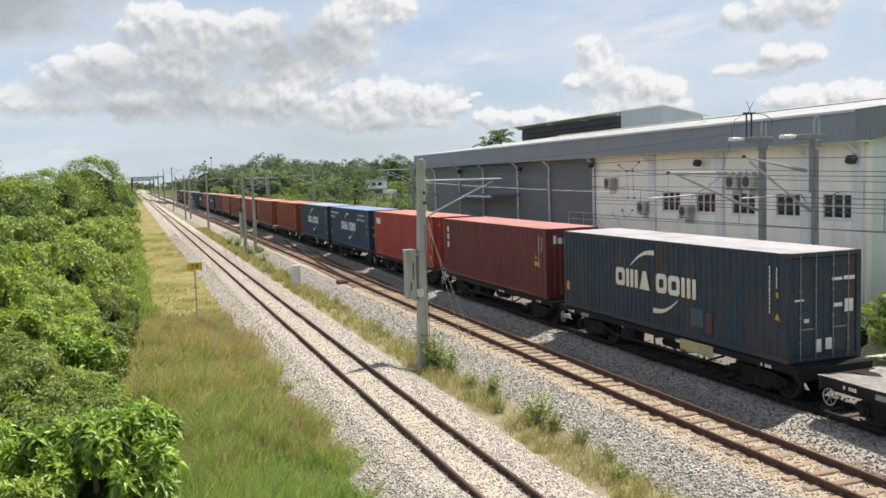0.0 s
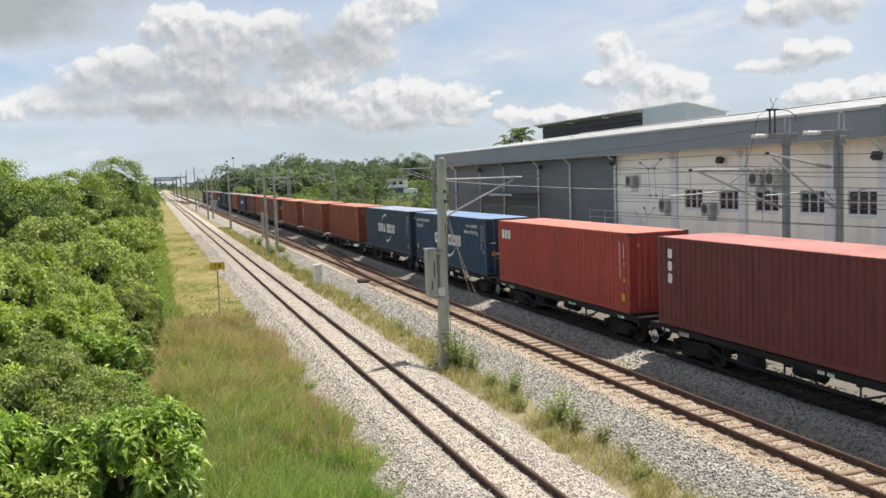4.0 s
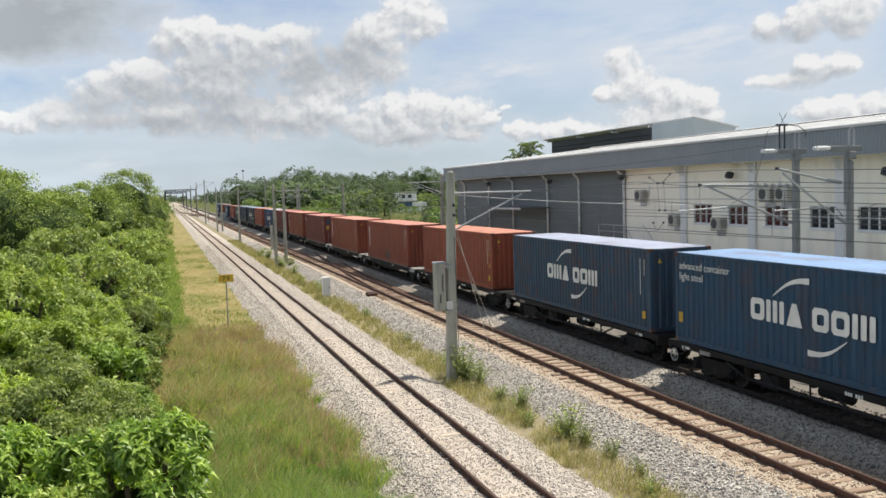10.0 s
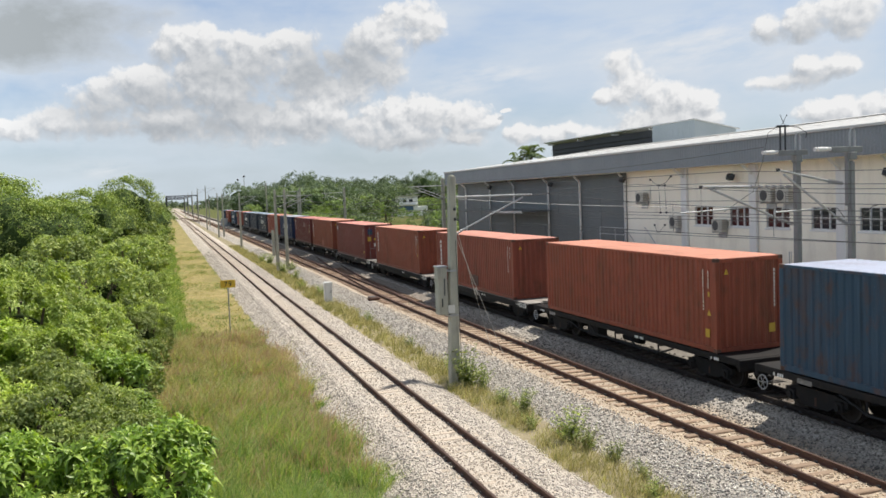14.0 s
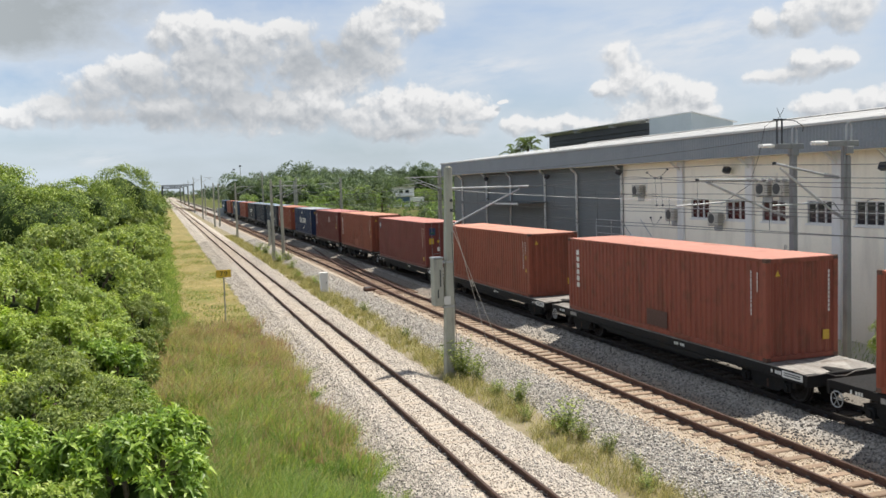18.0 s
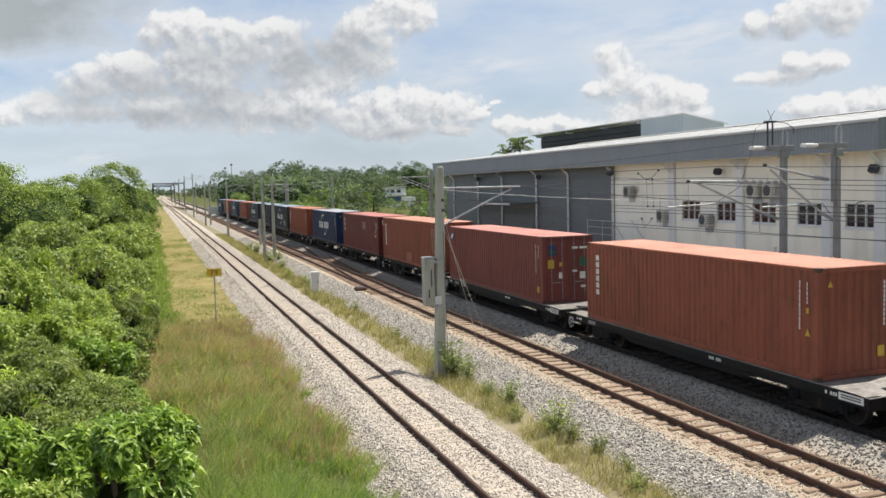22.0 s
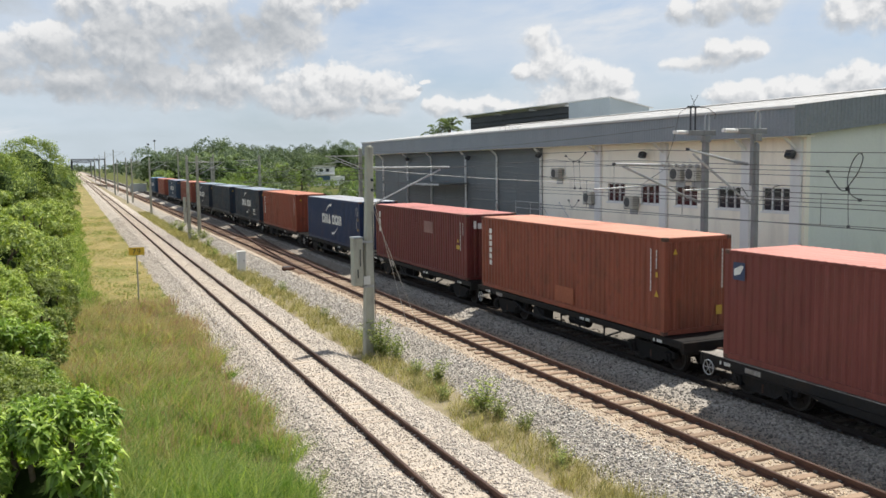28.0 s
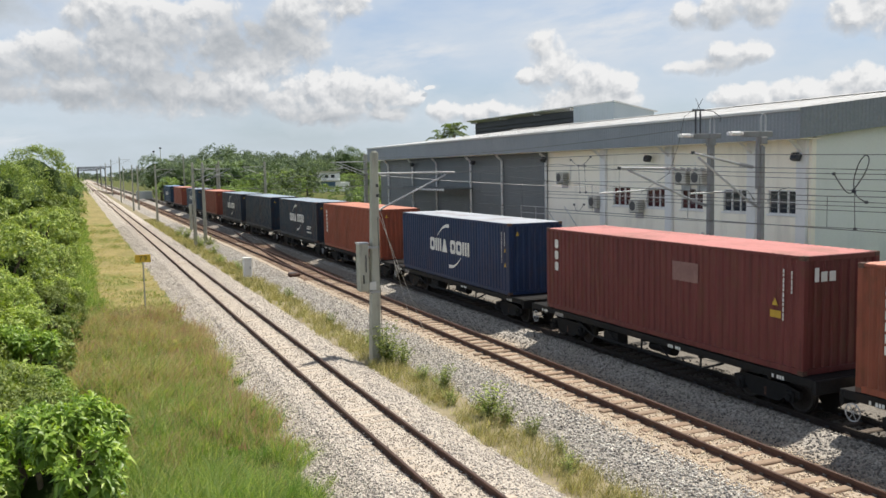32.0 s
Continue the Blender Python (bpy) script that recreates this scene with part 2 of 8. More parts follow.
# ---- materials ----
def surface(name, cols, rough=0.6, metal=0.0, big=0.8, fine=25.0, bump=0.15, depth=0.01, per_object=0.0, space="Object", stains=None, spec=0.5, stretch=(1, 1, 1), per_island=0.0):
    """A two-scale procedural surface: cols are two or three base colours, stains a (colour, amount, scale, stretch) layer."""
    m = bpy.data.materials.new(name)
    m.use_nodes = True
    k = Nodes(m.node_tree)
    tc = k.n("ShaderNodeTexCoord").outputs[space]
    mp = k.n("ShaderNodeMapping")
    k.put(mp.inputs[0], tc)
    mp.inputs["Scale"].default_value = stretch
    v = mp.outputs[0]
    if per_object:
        rnd = k.n("ShaderNodeObjectInfo").outputs["Random"]
        add = k.n("ShaderNodeVectorMath", operation="ADD")
        k.put(add.inputs[0], v)
        k.put(add.inputs[1], k.vec(k.m("MULTIPLY", rnd, 37.0), k.m("MULTIPLY", rnd, 91.0), 0.0))
        v = add.outputs[0]
    c4 = [(*c, 1) for c in cols]
    nb = k.noise(v, big, 4.0, 0.6)
    nf = k.noise(v, fine, 5.0, 0.65)
    col = k.mix(k.ramp(nb, 0.35, 0.65), c4[0], c4[1])
    if len(c4) > 2:
        col = k.mix(k.ramp(nf, 0.42, 0.68), col, c4[2])
    else:
        col = k.mix(k.ramp(nf, 0.3, 0.7, 0.0, 0.25), col, c4[0], "MULTIPLY")
    if stains:
        for scol, amount, sc, sst in (stains if isinstance(stains, list) else [stains]):
            mp2 = k.n("ShaderNodeMapping")
            k.put(mp2.inputs[0], v)
            mp2.inputs["Scale"].default_value = sst
            ns = k.noise(mp2.outputs[0], sc, 6.0, 0.62)
            col = k.mix(k.ramp(ns, 0.52, 0.70, 0.0, amount), col, (*scol, 1))
    if per_object:
        hsv = k.n("ShaderNodeHueSaturation")
        k.put(hsv.inputs["Value"], k.ramp(rnd, 0, 1, 1 - per_object, 1 + per_object))
        k.put(hsv.inputs["Color"], col)
        col = hsv.outputs[0]
    if per_island:
        isl = k.n("ShaderNodeNewGeometry").outputs["Random Per Island"]
        hsv = k.n("ShaderNodeHueSaturation")
        k.put(hsv.inputs["Value"], k.ramp(isl, 0, 1, 1 - per_island, 1 + per_island))
        k.put(hsv.inputs["Hue"], k.ramp(isl, 0, 1, 0.5 - per_island * 0.035, 0.5 + per_island * 0.035))
        k.put(hsv.inputs["Color"], col)
        col = hsv.outputs[0]
    b = k.n("ShaderNodeBsdfPrincipled")
    k.put(b.inputs["Base Color"], col)
    k.put(b.inputs["Roughness"], k.ramp(nf, 0.2, 0.8, max(rough - 0.12, 0.02), min(rough + 0.12, 1)))
    b.inputs["Metallic"].default_value = metal
    b.inputs["Specular IOR Level"].default_value = spec
    if bump:
        bn = k.n("ShaderNodeBump")
        bn.inputs["Strength"].default_value = bump
        bn.inputs["Distance"].default_value = depth
        k.put(bn.inputs["Height"], k.m("ADD", nf, k.m("MULTIPLY", nb, 0.5)))
        k.put(b.inputs["Normal"], bn.outputs[0])
    k.put(k.n("ShaderNodeOutputMaterial").inputs[0], b.outputs[0])
    return m


def foliage(name, a, b_, c, gloss=0.45, thin=0.35, glow=(1.5, 1.6, 0.5)):
    m = bpy.data.materials.new(name)
    m.use_nodes = True
    k = Nodes(m.node_tree)
    isl = k.n("ShaderNodeNewGeometry").outputs["Random Per Island"]
    rnd = k.n("ShaderNodeObjectInfo").outputs["Random"]
    tc = k.n("ShaderNodeTexCoord").outputs["Object"]
    nb = k.noise(tc, 1.1, 3.0)
    col = k.mix(k.ramp(nb, 0.35, 0.65), (*a, 1), (*b_, 1))
    col = k.mix(k.ramp(isl, 0.45, 1.0, 0.0, 0.8), col, (*c, 1))
    hsv = k.n("ShaderNodeHueSaturation")
    k.put(hsv.inputs["Value"], k.m("MULTIPLY", k.ramp(isl, 0, 1, 0.70, 1.25), k.ramp(rnd, 0, 1, 0.72, 1.22)))
    k.put(hsv.inputs["Color"], col)
    p = k.n("ShaderNodeBsdfPrincipled")
    k.put(p.inputs["Base Color"], hsv.outputs[0])
    p.inputs["Roughness"].default_value = gloss
    p.inputs["Specular IOR Level"].default_value = 0.35
    tr = k.n("ShaderNodeBsdfTranslucent")
    k.put(tr.inputs[0], k.mix(1.0, hsv.outputs[0], (*glow, 1), "MULTIPLY"))
    ms = k.n("ShaderNodeMixShader")
    ms.inputs[0].default_value = thin
    k.put(ms.inputs[1], p.outputs[0])
    k.put(ms.inputs[2], tr.outputs[0])
    k.put(k.n("ShaderNodeOutputMaterial").inputs[0], ms.outputs[0])
    return m


def stone_bed(name, cols, scale, space="Object", dusty=()):
    """Loose ballast: cells of single stones with dark joints."""
    m = bpy.data.materials.new(name)
    m.use_nodes = True
    k = Nodes(m.node_tree)
    v = k.n("ShaderNodeTexCoord").outputs[space]
    vo = k.n("ShaderNodeTexVoronoi", feature="F1")
    k.put(vo.inputs["Vector"], v)
    vo.inputs["Scale"].default_value = scale
    s = k.n("ShaderNodeSeparateColor")
    k.put(s.inputs[0], vo.outputs["Color"])
    nb = k.noise(v, 0.5, 4.0)
    col = k.mix(s.outputs[0], (*cols[0], 1), (*cols[1], 1))
    col = k.mix(k.ramp(nb, 0.4, 0.7, 0.0, 0.7), col, (*cols[2], 1))
    n3 = k.noise(v, 4.2, 6.0, 0.75)
    col = k.mix(k.ramp(n3, 0.44, 0.62, 0.0, 0.60), col, k.mix(0.6, col, (0.12, 0.105, 0.09, 1)))
    col = k.mix(k.ramp(vo.outputs["Distance"], 0.50, 0.85, 0.0, 0.85), col, (0.085, 0.075, 0.064, 1))
    xs = k.n("ShaderNodeSeparateXYZ")
    k.put(xs.inputs[0], v)
    # colour bands along the tracks: rail dust, and painted shade under the train
    for cx, half, band_col in dusty:
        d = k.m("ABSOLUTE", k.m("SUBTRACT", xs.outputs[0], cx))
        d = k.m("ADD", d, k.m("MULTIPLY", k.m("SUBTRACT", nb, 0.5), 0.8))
        col = k.mix(k.ramp(d, half + 0.3, half - 0.2, 0.0, 0.75), col, (*band_col, 1))
    p = k.n("ShaderNodeBsdfPrincipled")
    k.put(p.inputs["Base Color"], col)
    p.inputs["Roughness"].default_value = 0.9
    bn = k.n("ShaderNodeBump")
    bn.inputs["Strength"].default_value = 1.0
    bn.inputs["Distance"].default_value = 0.03
    k.put(bn.inputs["Height"], k.m("SUBTRACT", 1.0, vo.outputs["Distance"]))
    k.put(p.inputs["Normal"], bn.outputs[0])
    k.put(k.n("ShaderNodeOutputMaterial").inputs[0], p.outputs[0])
    return m


M = {}
M["ground"] = surface("meadow_ground", [(0.085, 0.105, 0.03), (0.14, 0.125, 0.05), (0.06, 0.085, 0.022)], 0.95, big=0.12, fine=3.0, bump=0.5, depth=0.08, spec=0.1)
M["yard"] = surface("pale_gravel_yard", [(0.50, 0.47, 0.38), (0.58, 0.55, 0.46), (0.42, 0.41, 0.30)], 0.95, big=0.4, fine=12.0, bump=0.4, depth=0.03, spec=0.1, stains=((0.24, 0.27, 0.10), 0.7, 0.5, (1, 0.6, 1)))
M["soil"] = surface("dry_strip_soil", [(0.27, 0.225, 0.15), (0.33, 0.285, 0.20), (0.17, 0.15, 0.085)], 0.95, big=0.8, fine=14.0, bump=0.5, depth=0.04, spec=0.1, stains=((0.13, 0.15, 0.05), 0.7, 0.9, (1, 0.6, 1)))
M["sod"] = surface("long_grass_sod", [(0.070, 0.085, 0.028), (0.12, 0.105, 0.05), (0.045, 0.058, 0.018)], 0.95, big=0.5, fine=9.0, bump=0.6, depth=0.08, spec=0.1)
M["mown"] = surface("mown_verge", [(0.24, 0.20, 0.088), (0.33, 0.255, 0.12), (0.15, 0.155, 0.055)], 0.95, big=0.35, fine=9.0, bump=0.5, depth=0.05, spec=0.1, stretch=(1, 0.5, 1), stains=[((0.13, 0.17, 0.04), 0.85, 0.45, (1, 0.4, 1)), ((0.46, 0.36, 0.18), 0.7, 1.2, (0.6, 2.0, 1))])
M["ballast"] = stone_bed("pale_ballast", [(0.46, 0.41, 0.36), (0.64, 0.575, 0.50), (0.58, 0.505, 0.42)], 21.0, dusty=((6.636, 0.5, (0.48, 0.42, 0.355)),))
# 16.95 band: oil plus painted shade under the train; 19.05 darkens the far shoulder
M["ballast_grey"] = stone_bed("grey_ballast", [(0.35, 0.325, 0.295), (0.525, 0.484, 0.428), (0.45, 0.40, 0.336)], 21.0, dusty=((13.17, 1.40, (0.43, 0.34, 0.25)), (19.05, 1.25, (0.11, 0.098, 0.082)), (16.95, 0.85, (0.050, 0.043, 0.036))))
M["ballast_brown"] = stone_bed("oil_stained_ballast", [(0.21, 0.178, 0.148), (0.37, 0.316, 0.262), (0.29, 0.238, 0.19)], 20.0)
M["stone"] = surface("ballast_stone", [(0.53, 0.485, 0.44), (0.60, 0.545, 0.49), (0.42, 0.385, 0.35)], 0.9, big=2.0, fine=30.0, bump=0.2, per_island=0.36, spec=0.2)
M["stone_grey"] = surface("grey_ballast_stone", [(0.46, 0.432, 0.398), (0.56, 0.523, 0.478), (0.28, 0.263, 0.245)], 0.9, big=2.0, fine=30.0, bump=0.2, per_island=0.65, spec=0.2)
M["stone_tan"] = surface("rust_dusted_stone", [(0.54, 0.43, 0.325), (0.62, 0.50, 0.375), (0.40, 0.32, 0.24)], 0.9, big=2.0, fine=30.0, bump=0.2, per_island=0.5, spec=0.2)
M["stone_buff"] = surface("buff_ballast_stone", [(0.54, 0.475, 0.41), (0.60, 0.53, 0.46), (0.42, 0.37, 0.32)], 0.9, big=2.0, fine=30.0, bump=0.2, per_island=0.35, spec=0.2)
M["stone_mid"] = surface("mid_grey_ballast_stone", [(0.42, 0.39, 0.355), (0.50, 0.46, 0.41), (0.29, 0.268, 0.245)], 0.9, big=2.0, fine=30.0, bump=0.2, per_island=0.5, spec=0.2)
# darker stones: the train's shadow beside it is put into their colour
M["stone_shade"] = surface("brake_dusted_stone", [(0.25, 0.23, 0.21), (0.32, 0.293, 0.262), (0.155, 0.144, 0.132)], 0.9, big=2.0, fine=30.0, bump=0.2, per_island=0.55, spec=0.2)
# near-black stones: oil, with the shade below the wagons coloured in
M["stone_oil_shade"] = surface("oil_dark_ballast_stone", [(0.060, 0.050, 0.042), (0.085, 0.070, 0.056), (0.040, 0.035, 0.030)], 0.8, big=2.0, fine=30.0, bump=0.2, per_island=0.5, spec=0.3)
M["rail"] = surface("rusty_rail_steel", [(0.072, 0.031, 0.019), (0.110, 0.049, 0.030), (0.050, 0.024, 0.016)], 0.75, 0.0, 1.0, 40.0, 0.25, 0.004)
# rails and wheels: oily, and coloured darker for shade under the wagons
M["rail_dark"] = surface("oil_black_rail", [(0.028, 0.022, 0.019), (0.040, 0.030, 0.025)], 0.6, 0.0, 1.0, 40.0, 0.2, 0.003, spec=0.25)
M["casting"] = surface("rusty_corner_casting", [(0.085, 0.042, 0.030), (0.14, 0.075, 0.050), (0.05, 0.03, 0.024)], 0.8, 0.0, 4.0, 20.0, 0.2, 0.004, per_object=0.2)
M["railhead"] = surface("worn_rail_head", [(0.070, 0.040, 0.031), (0.105, 0.062, 0.048)], 0.6, 0.15, 3.0, 60.0, 0.05, 0.001)
M["sleeper"] = surface("dusty_concrete_sleeper", [(0.285, 0.200, 0.137), (0.225, 0.155, 0.106), (0.340, 0.250, 0.178)], 0.85, 0.0, 2.0, 30.0, 0.3, 0.006, per_object=0.18)
M["sleeper_pale"] = surface("pale_concrete_sleeper", [(0.46, 0.385, 0.305), (0.38, 0.315, 0.25), (0.50, 0.43, 0.36)], 0.85, 0.0, 2.0, 30.0, 0.3, 0.006, per_object=0.15)
# oily sleepers, their colour lowered further for the shade beneath the train
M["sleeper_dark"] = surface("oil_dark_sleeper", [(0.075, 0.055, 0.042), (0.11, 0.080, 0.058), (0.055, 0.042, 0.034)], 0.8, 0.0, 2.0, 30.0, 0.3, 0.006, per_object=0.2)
M["sleeper_rust"] = surface("rust_stained_sleeper", [(0.21, 0.135, 0.090), (0.28, 0.185, 0.125), (0.16, 0.105, 0.074)], 0.85, 0.0, 2.0, 30.0, 0.3, 0.006, per_object=0.2)
M["concrete"] = surface("weathered_concrete", [(0.39, 0.385, 0.32), (0.31, 0.305, 0.255), (0.35, 0.345, 0.29)], 0.85, 0.0, 1.2, 22.0, 0.25, 0.006, per_object=0.1, stains=((0.17, 0.165, 0.15), 0.5, 2.0, (3, 3, 0.5)))
M["mast_grey"] = surface("dark_grey_mast_concrete", [(0.27, 0.275, 0.275), (0.20, 0.205, 0.208), (0.235, 0.238, 0.24)], 0.85, 0.0, 1.2, 22.0, 0.25, 0.006, stains=((0.10, 0.10, 0.10), 0.5, 2.0, (3, 3, 0.5)))
M["galv"] = surface("galvanised_steel", [(0.48, 0.49, 0.50), (0.36, 0.37, 0.38)], 0.45, 0.6, 2.0, 30.0, 0.05, 0.002)
M["dark_steel"] = surface("dark_painted_steel", [(0.055, 0.06, 0.07), (0.035, 0.037, 0.042)], 0.55, 0.2, 2.0, 30.0, 0.1, 0.003)
M["wire"] = surface("weathered_wire", [(0.095, 0.095, 0.093), (0.06, 0.06, 0.06)], 0.5, 0.4, 2.0, 30.0, 0.0)
M["white_wire"] = surface("bright_wire", [(0.52, 0.52, 0.51), (0.42, 0.42, 0.42)], 0.45, 0.4, 2.0, 30.0, 0.0)
M["porcelain"] = surface("grey_porcelain", [(0.36, 0.36, 0.36), (0.28, 0.28, 0.28)], 0.45, 0.0, 2.0, 30.0, 0.0)
M["wagon"] = surface("black_wagon_paint", [(0.012, 0.013, 0.015), (0.020, 0.020, 0.021), (0.015, 0.0135, 0.0125)], 0.6, 0.0, 0.9, 18.0, 0.2, 0.005, per_object=0.2, stains=((0.035, 0.024, 0.018), 0.5, 1.5, (1, 1, 1)), spec=0.15)
M["deck"] = surface("worn_grey_deck_plate", [(0.22, 0.205, 0.19), (0.33, 0.31, 0.285), (0.15, 0.14, 0.13)], 0.7, 0.1, 1.6, 16.0, 0.2, 0.005, per_object=0.15, stains=[((0.10, 0.06, 0.04), 0.7, 2.2, (1, 1, 1)), ((0.45, 0.44, 0.42), 0.6, 3.0, (1, 0.4, 1))])
M["tread"] = surface("worn_wheel_tread", [(0.11, 0.10, 0.095), (0.07, 0.065, 0.06)], 0.35, 0.7, 3.0, 30.0, 0.05, 0.002)
M["whitepaint"] = surface("white_stencil_paint", [(0.72, 0.72, 0.69), (0.60, 0.60, 0.57)], 0.6, 0.0, 2.0, 14.0, 0.05, 0.002)
M["yellow"] = surface("yellow_label", [(0.56, 0.36, 0.03), (0.46, 0.30, 0.03)], 0.5, 0.0, 2.0, 14.0, 0.0)
M["yellow_sign"] = surface("bright_yellow_sign_paint", [(0.78, 0.52, 0.04), (0.70, 0.46, 0.04)], 0.5, 0.0, 2.0, 14.0, 0.0)
M["cream_yellow"] = surface("faded_yellow_paint", [(0.52, 0.45, 0.22), (0.42, 0.36, 0.18), (0.36, 0.29, 0.16)], 0.6, 0.0, 1.5, 10.0, 0.05, 0.002, stains=((0.12, 0.09, 0.06), 0.6, 2.0, (1, 0.5, 1)))
M["black"] = surface("black_paint", [(0.015, 0.015, 0.015), (0.025, 0.024, 0.022)], 0.5, 0.0, 2.0, 14.0, 0.0)
M["rod"] = surface("galvanised_lock_rod", [(0.30, 0.285, 0.28), (0.22, 0.21, 0.20)], 0.5, 0.4, 2.0, 20.0, 0.0)

# ---- mesh helpers ----
class Form:
    """Collects vertices and faces of one mesh."""

    def __init__(self):
        self.v, self.f = [], []

    def add(self, verts, faces):
        o = len(self.v)
        self.v += [tuple(p) for p in verts]
        self.f += [tuple(i + o for i in f) for f in faces]
        return self

    def box(self, x0, x1, y0, y1, z0, z1, ch=0.0):
        """A box, with chamfered edges if ch is given."""
        if not ch:
            self.add([(x, y, z) for x in (x0, x1) for y in (y0, y1) for z in (z0, z1)],
                     [(0, 1, 3, 2), (4, 6, 7, 5), (0, 4, 5, 1), (2, 3, 7, 6), (0, 2, 6, 4), (1, 5, 7, 3)])
            return self
        ch = min(ch, (x1 - x0) / 2.5, (y1 - y0) / 2.5, (z1 - z0) / 2.5)
        o = len(self.v)
        ix = {}
        lim = ((x0, x1), (y0, y1), (z0, z1))
        for c in [(a, b, d) for a in (0, 1) for b in (0, 1) for d in (0, 1)]:
            for ax in range(3):
                p = []
                for i in range(3):
                    e = lim[i][c[i]]
                    p.append(e if i == ax else e + (ch if c[i] == 0 else -ch))
                ix[c, ax] = len(self.v)
                self.v.append(tuple(p))

        def face(*ids):
            pts = [Vector(self.v[i]) for i in ids]
            nrm = (pts[1] - pts[0]).cross(pts[2] - pts[0])
            mid = sum(pts, Vector()) / len(pts)
            out = mid - Vector(((x0 + x1) / 2, (y0 + y1) / 2, (z0 + z1) / 2))
            self.f.append(tuple(ids) if nrm.dot(out) > 0 else tuple(reversed(ids)))

        for ax in range(3):
            o1, o2 = [i for i in range(3) if i != ax]
            for s in (0, 1):
                ids = []
                for a, b in ((0, 0), (1, 0), (1, 1), (0, 1)):
                    c = [0, 0, 0]
                    c[ax], c[o1], c[o2] = s, a, b
                    ids.append(ix[tuple(c), ax])
                face(*ids)
            for a in (0, 1):
                for b in (0, 1):
                    c0, c1 = [0, 0, 0], [0, 0, 0]
                    c0[o1] = c1[o1] = a
                    c0[o2] = c1[o2] = b
                    c1[ax] = 1
                    face(ix[tuple(c0), o1], ix[tuple(c1), o1], ix[tuple(c1), o2], ix[tuple(c0), o2])
        for c in [(a, b, d) for a in (0, 1) for b in (0, 1) for d in (0, 1)]:
            face(ix[c, 0], ix[c, 1], ix[c, 2])
        return self

    def tube(self, a, b, r0, r1=None, sides=8, caps=True):
        """A straight round bar from a to b."""
        a, b = Vector(a), Vector(b)
        r1 = r0 if r1 is None else r1
        d = (b - a).normalized()
        u = d.orthogonal().normalized()
        w_ = d.cross(u)
        o = len(self.v)
        for p, r in ((a, r0), (b, r1)):
            for i in range(sides):
                t = 2 * math.pi * i / sides
                self.v.append(tuple(p + u * (r * math.cos(t)) + w_ * (r * math.sin(t))))
        for i in range(sides):
            j = (i + 1) % sides
            self.f.append((o + i, o + j, o + sides + j, o + sides + i))
        if caps:
            self.f.append(tuple(o + i for i in reversed(range(sides))))
            self.f.append(tuple(o + sides + i for i in range(sides)))
        return self

    def path(self, pts, r, sides=6):
        """A bent bar or wire through points."""
        pts = [Vector(p) for p in pts]
        o = len(self.v)
        n = len(pts)
        for k, p in enumerate(pts):
            d = (pts[min(k + 1, n - 1)] - pts[max(k - 1, 0)]).normalized()
            ref = Vector((0, 0, 1)) if abs(d.z) < 0.9 else Vector((1, 0, 0))
            u = d.cross(ref).normalized()
            w_ = u.cross(d)
            for i in range(sides):
                t = 2 * math.pi * i / sides
                self.v.append(tuple(p + u * (r * math.cos(t)) + w_ * (r * math.sin(t))))
        for k in range(n - 1):
            for i in range(sides):
                j = (i + 1) % sides
                self.f.append((o + k * sides + i, o + k * sides + j, o + (k + 1) * sides + j, o + (k + 1) * sides + i))
        self.f.append(tuple(o + i for i in reversed(range(sides))))
        self.f.append(tuple(o + (n - 1) * sides + i for i in range(sides)))
        return self

    def prism(self, outline, axis, lo, hi):
        """A flat outline (two coordinates in cyclic order of the other axes) pushed from lo to hi along axis 0, 1 or 2."""
        def at(p, h):
            q = list(p)
            q.insert(axis, h)
            return tuple(q)
        n = len(outline)
        area = sum(outline[i][0] * outline[(i + 1) % n][1] - outline[(i + 1) % n][0] * outline[i][1] for i in range(n))
        ring = list(outline) if (area > 0) != (axis == 1) else list(reversed(outline))
        o = len(self.v)
        self.v += [at(p, lo) for p in ring] + [at(p, hi) for p in ring]
        self.f.append(tuple(o + i for i in reversed(range(n))))
        self.f.append(tuple(o + n + i for i in range(n)))
        for i in range(n):
            j = (i + 1) % n
            self.f.append((o + i, o + j, o + n + j, o + n + i))
        return self

    def mesh(self, name, mat=None, smooth=False):
        me = bpy.data.meshes.new(name)
        me.from_pydata(self.v, [], self.f)
        if mat:
            me.materials.append(mat)
        if smooth:
            for p in me.polygons:
                p.use_smooth = True
        me.update()
        return me


def part(name, form, mat, parent, label="", at=None, smooth=False):
    """One mesh under a thing or a part."""
    data = form.mesh(name, mat, smooth) if isinstance(form, Form) else form
    ob = new(name, data)
    ob.parent = parent
    if at is not None:
        ob.matrix_basis = at
    if label:
        ob["label"] = label
    return ob


def repaint(ob, mat):
    """A material of its own on an object that shares its mesh."""
    ob.material_slots[0].link = "OBJECT"
    ob.material_slots[0].material = mat
    return ob


def thing(name, x, y, z, label, category, group="", rz=0.0, kind=""):
    ob = new(name)
    ob.matrix_basis = pose(x, y, z, 0, 0, rz)
    ob.empty_display_size = 0.2
    return tagged(ob, label, category, group, kind)


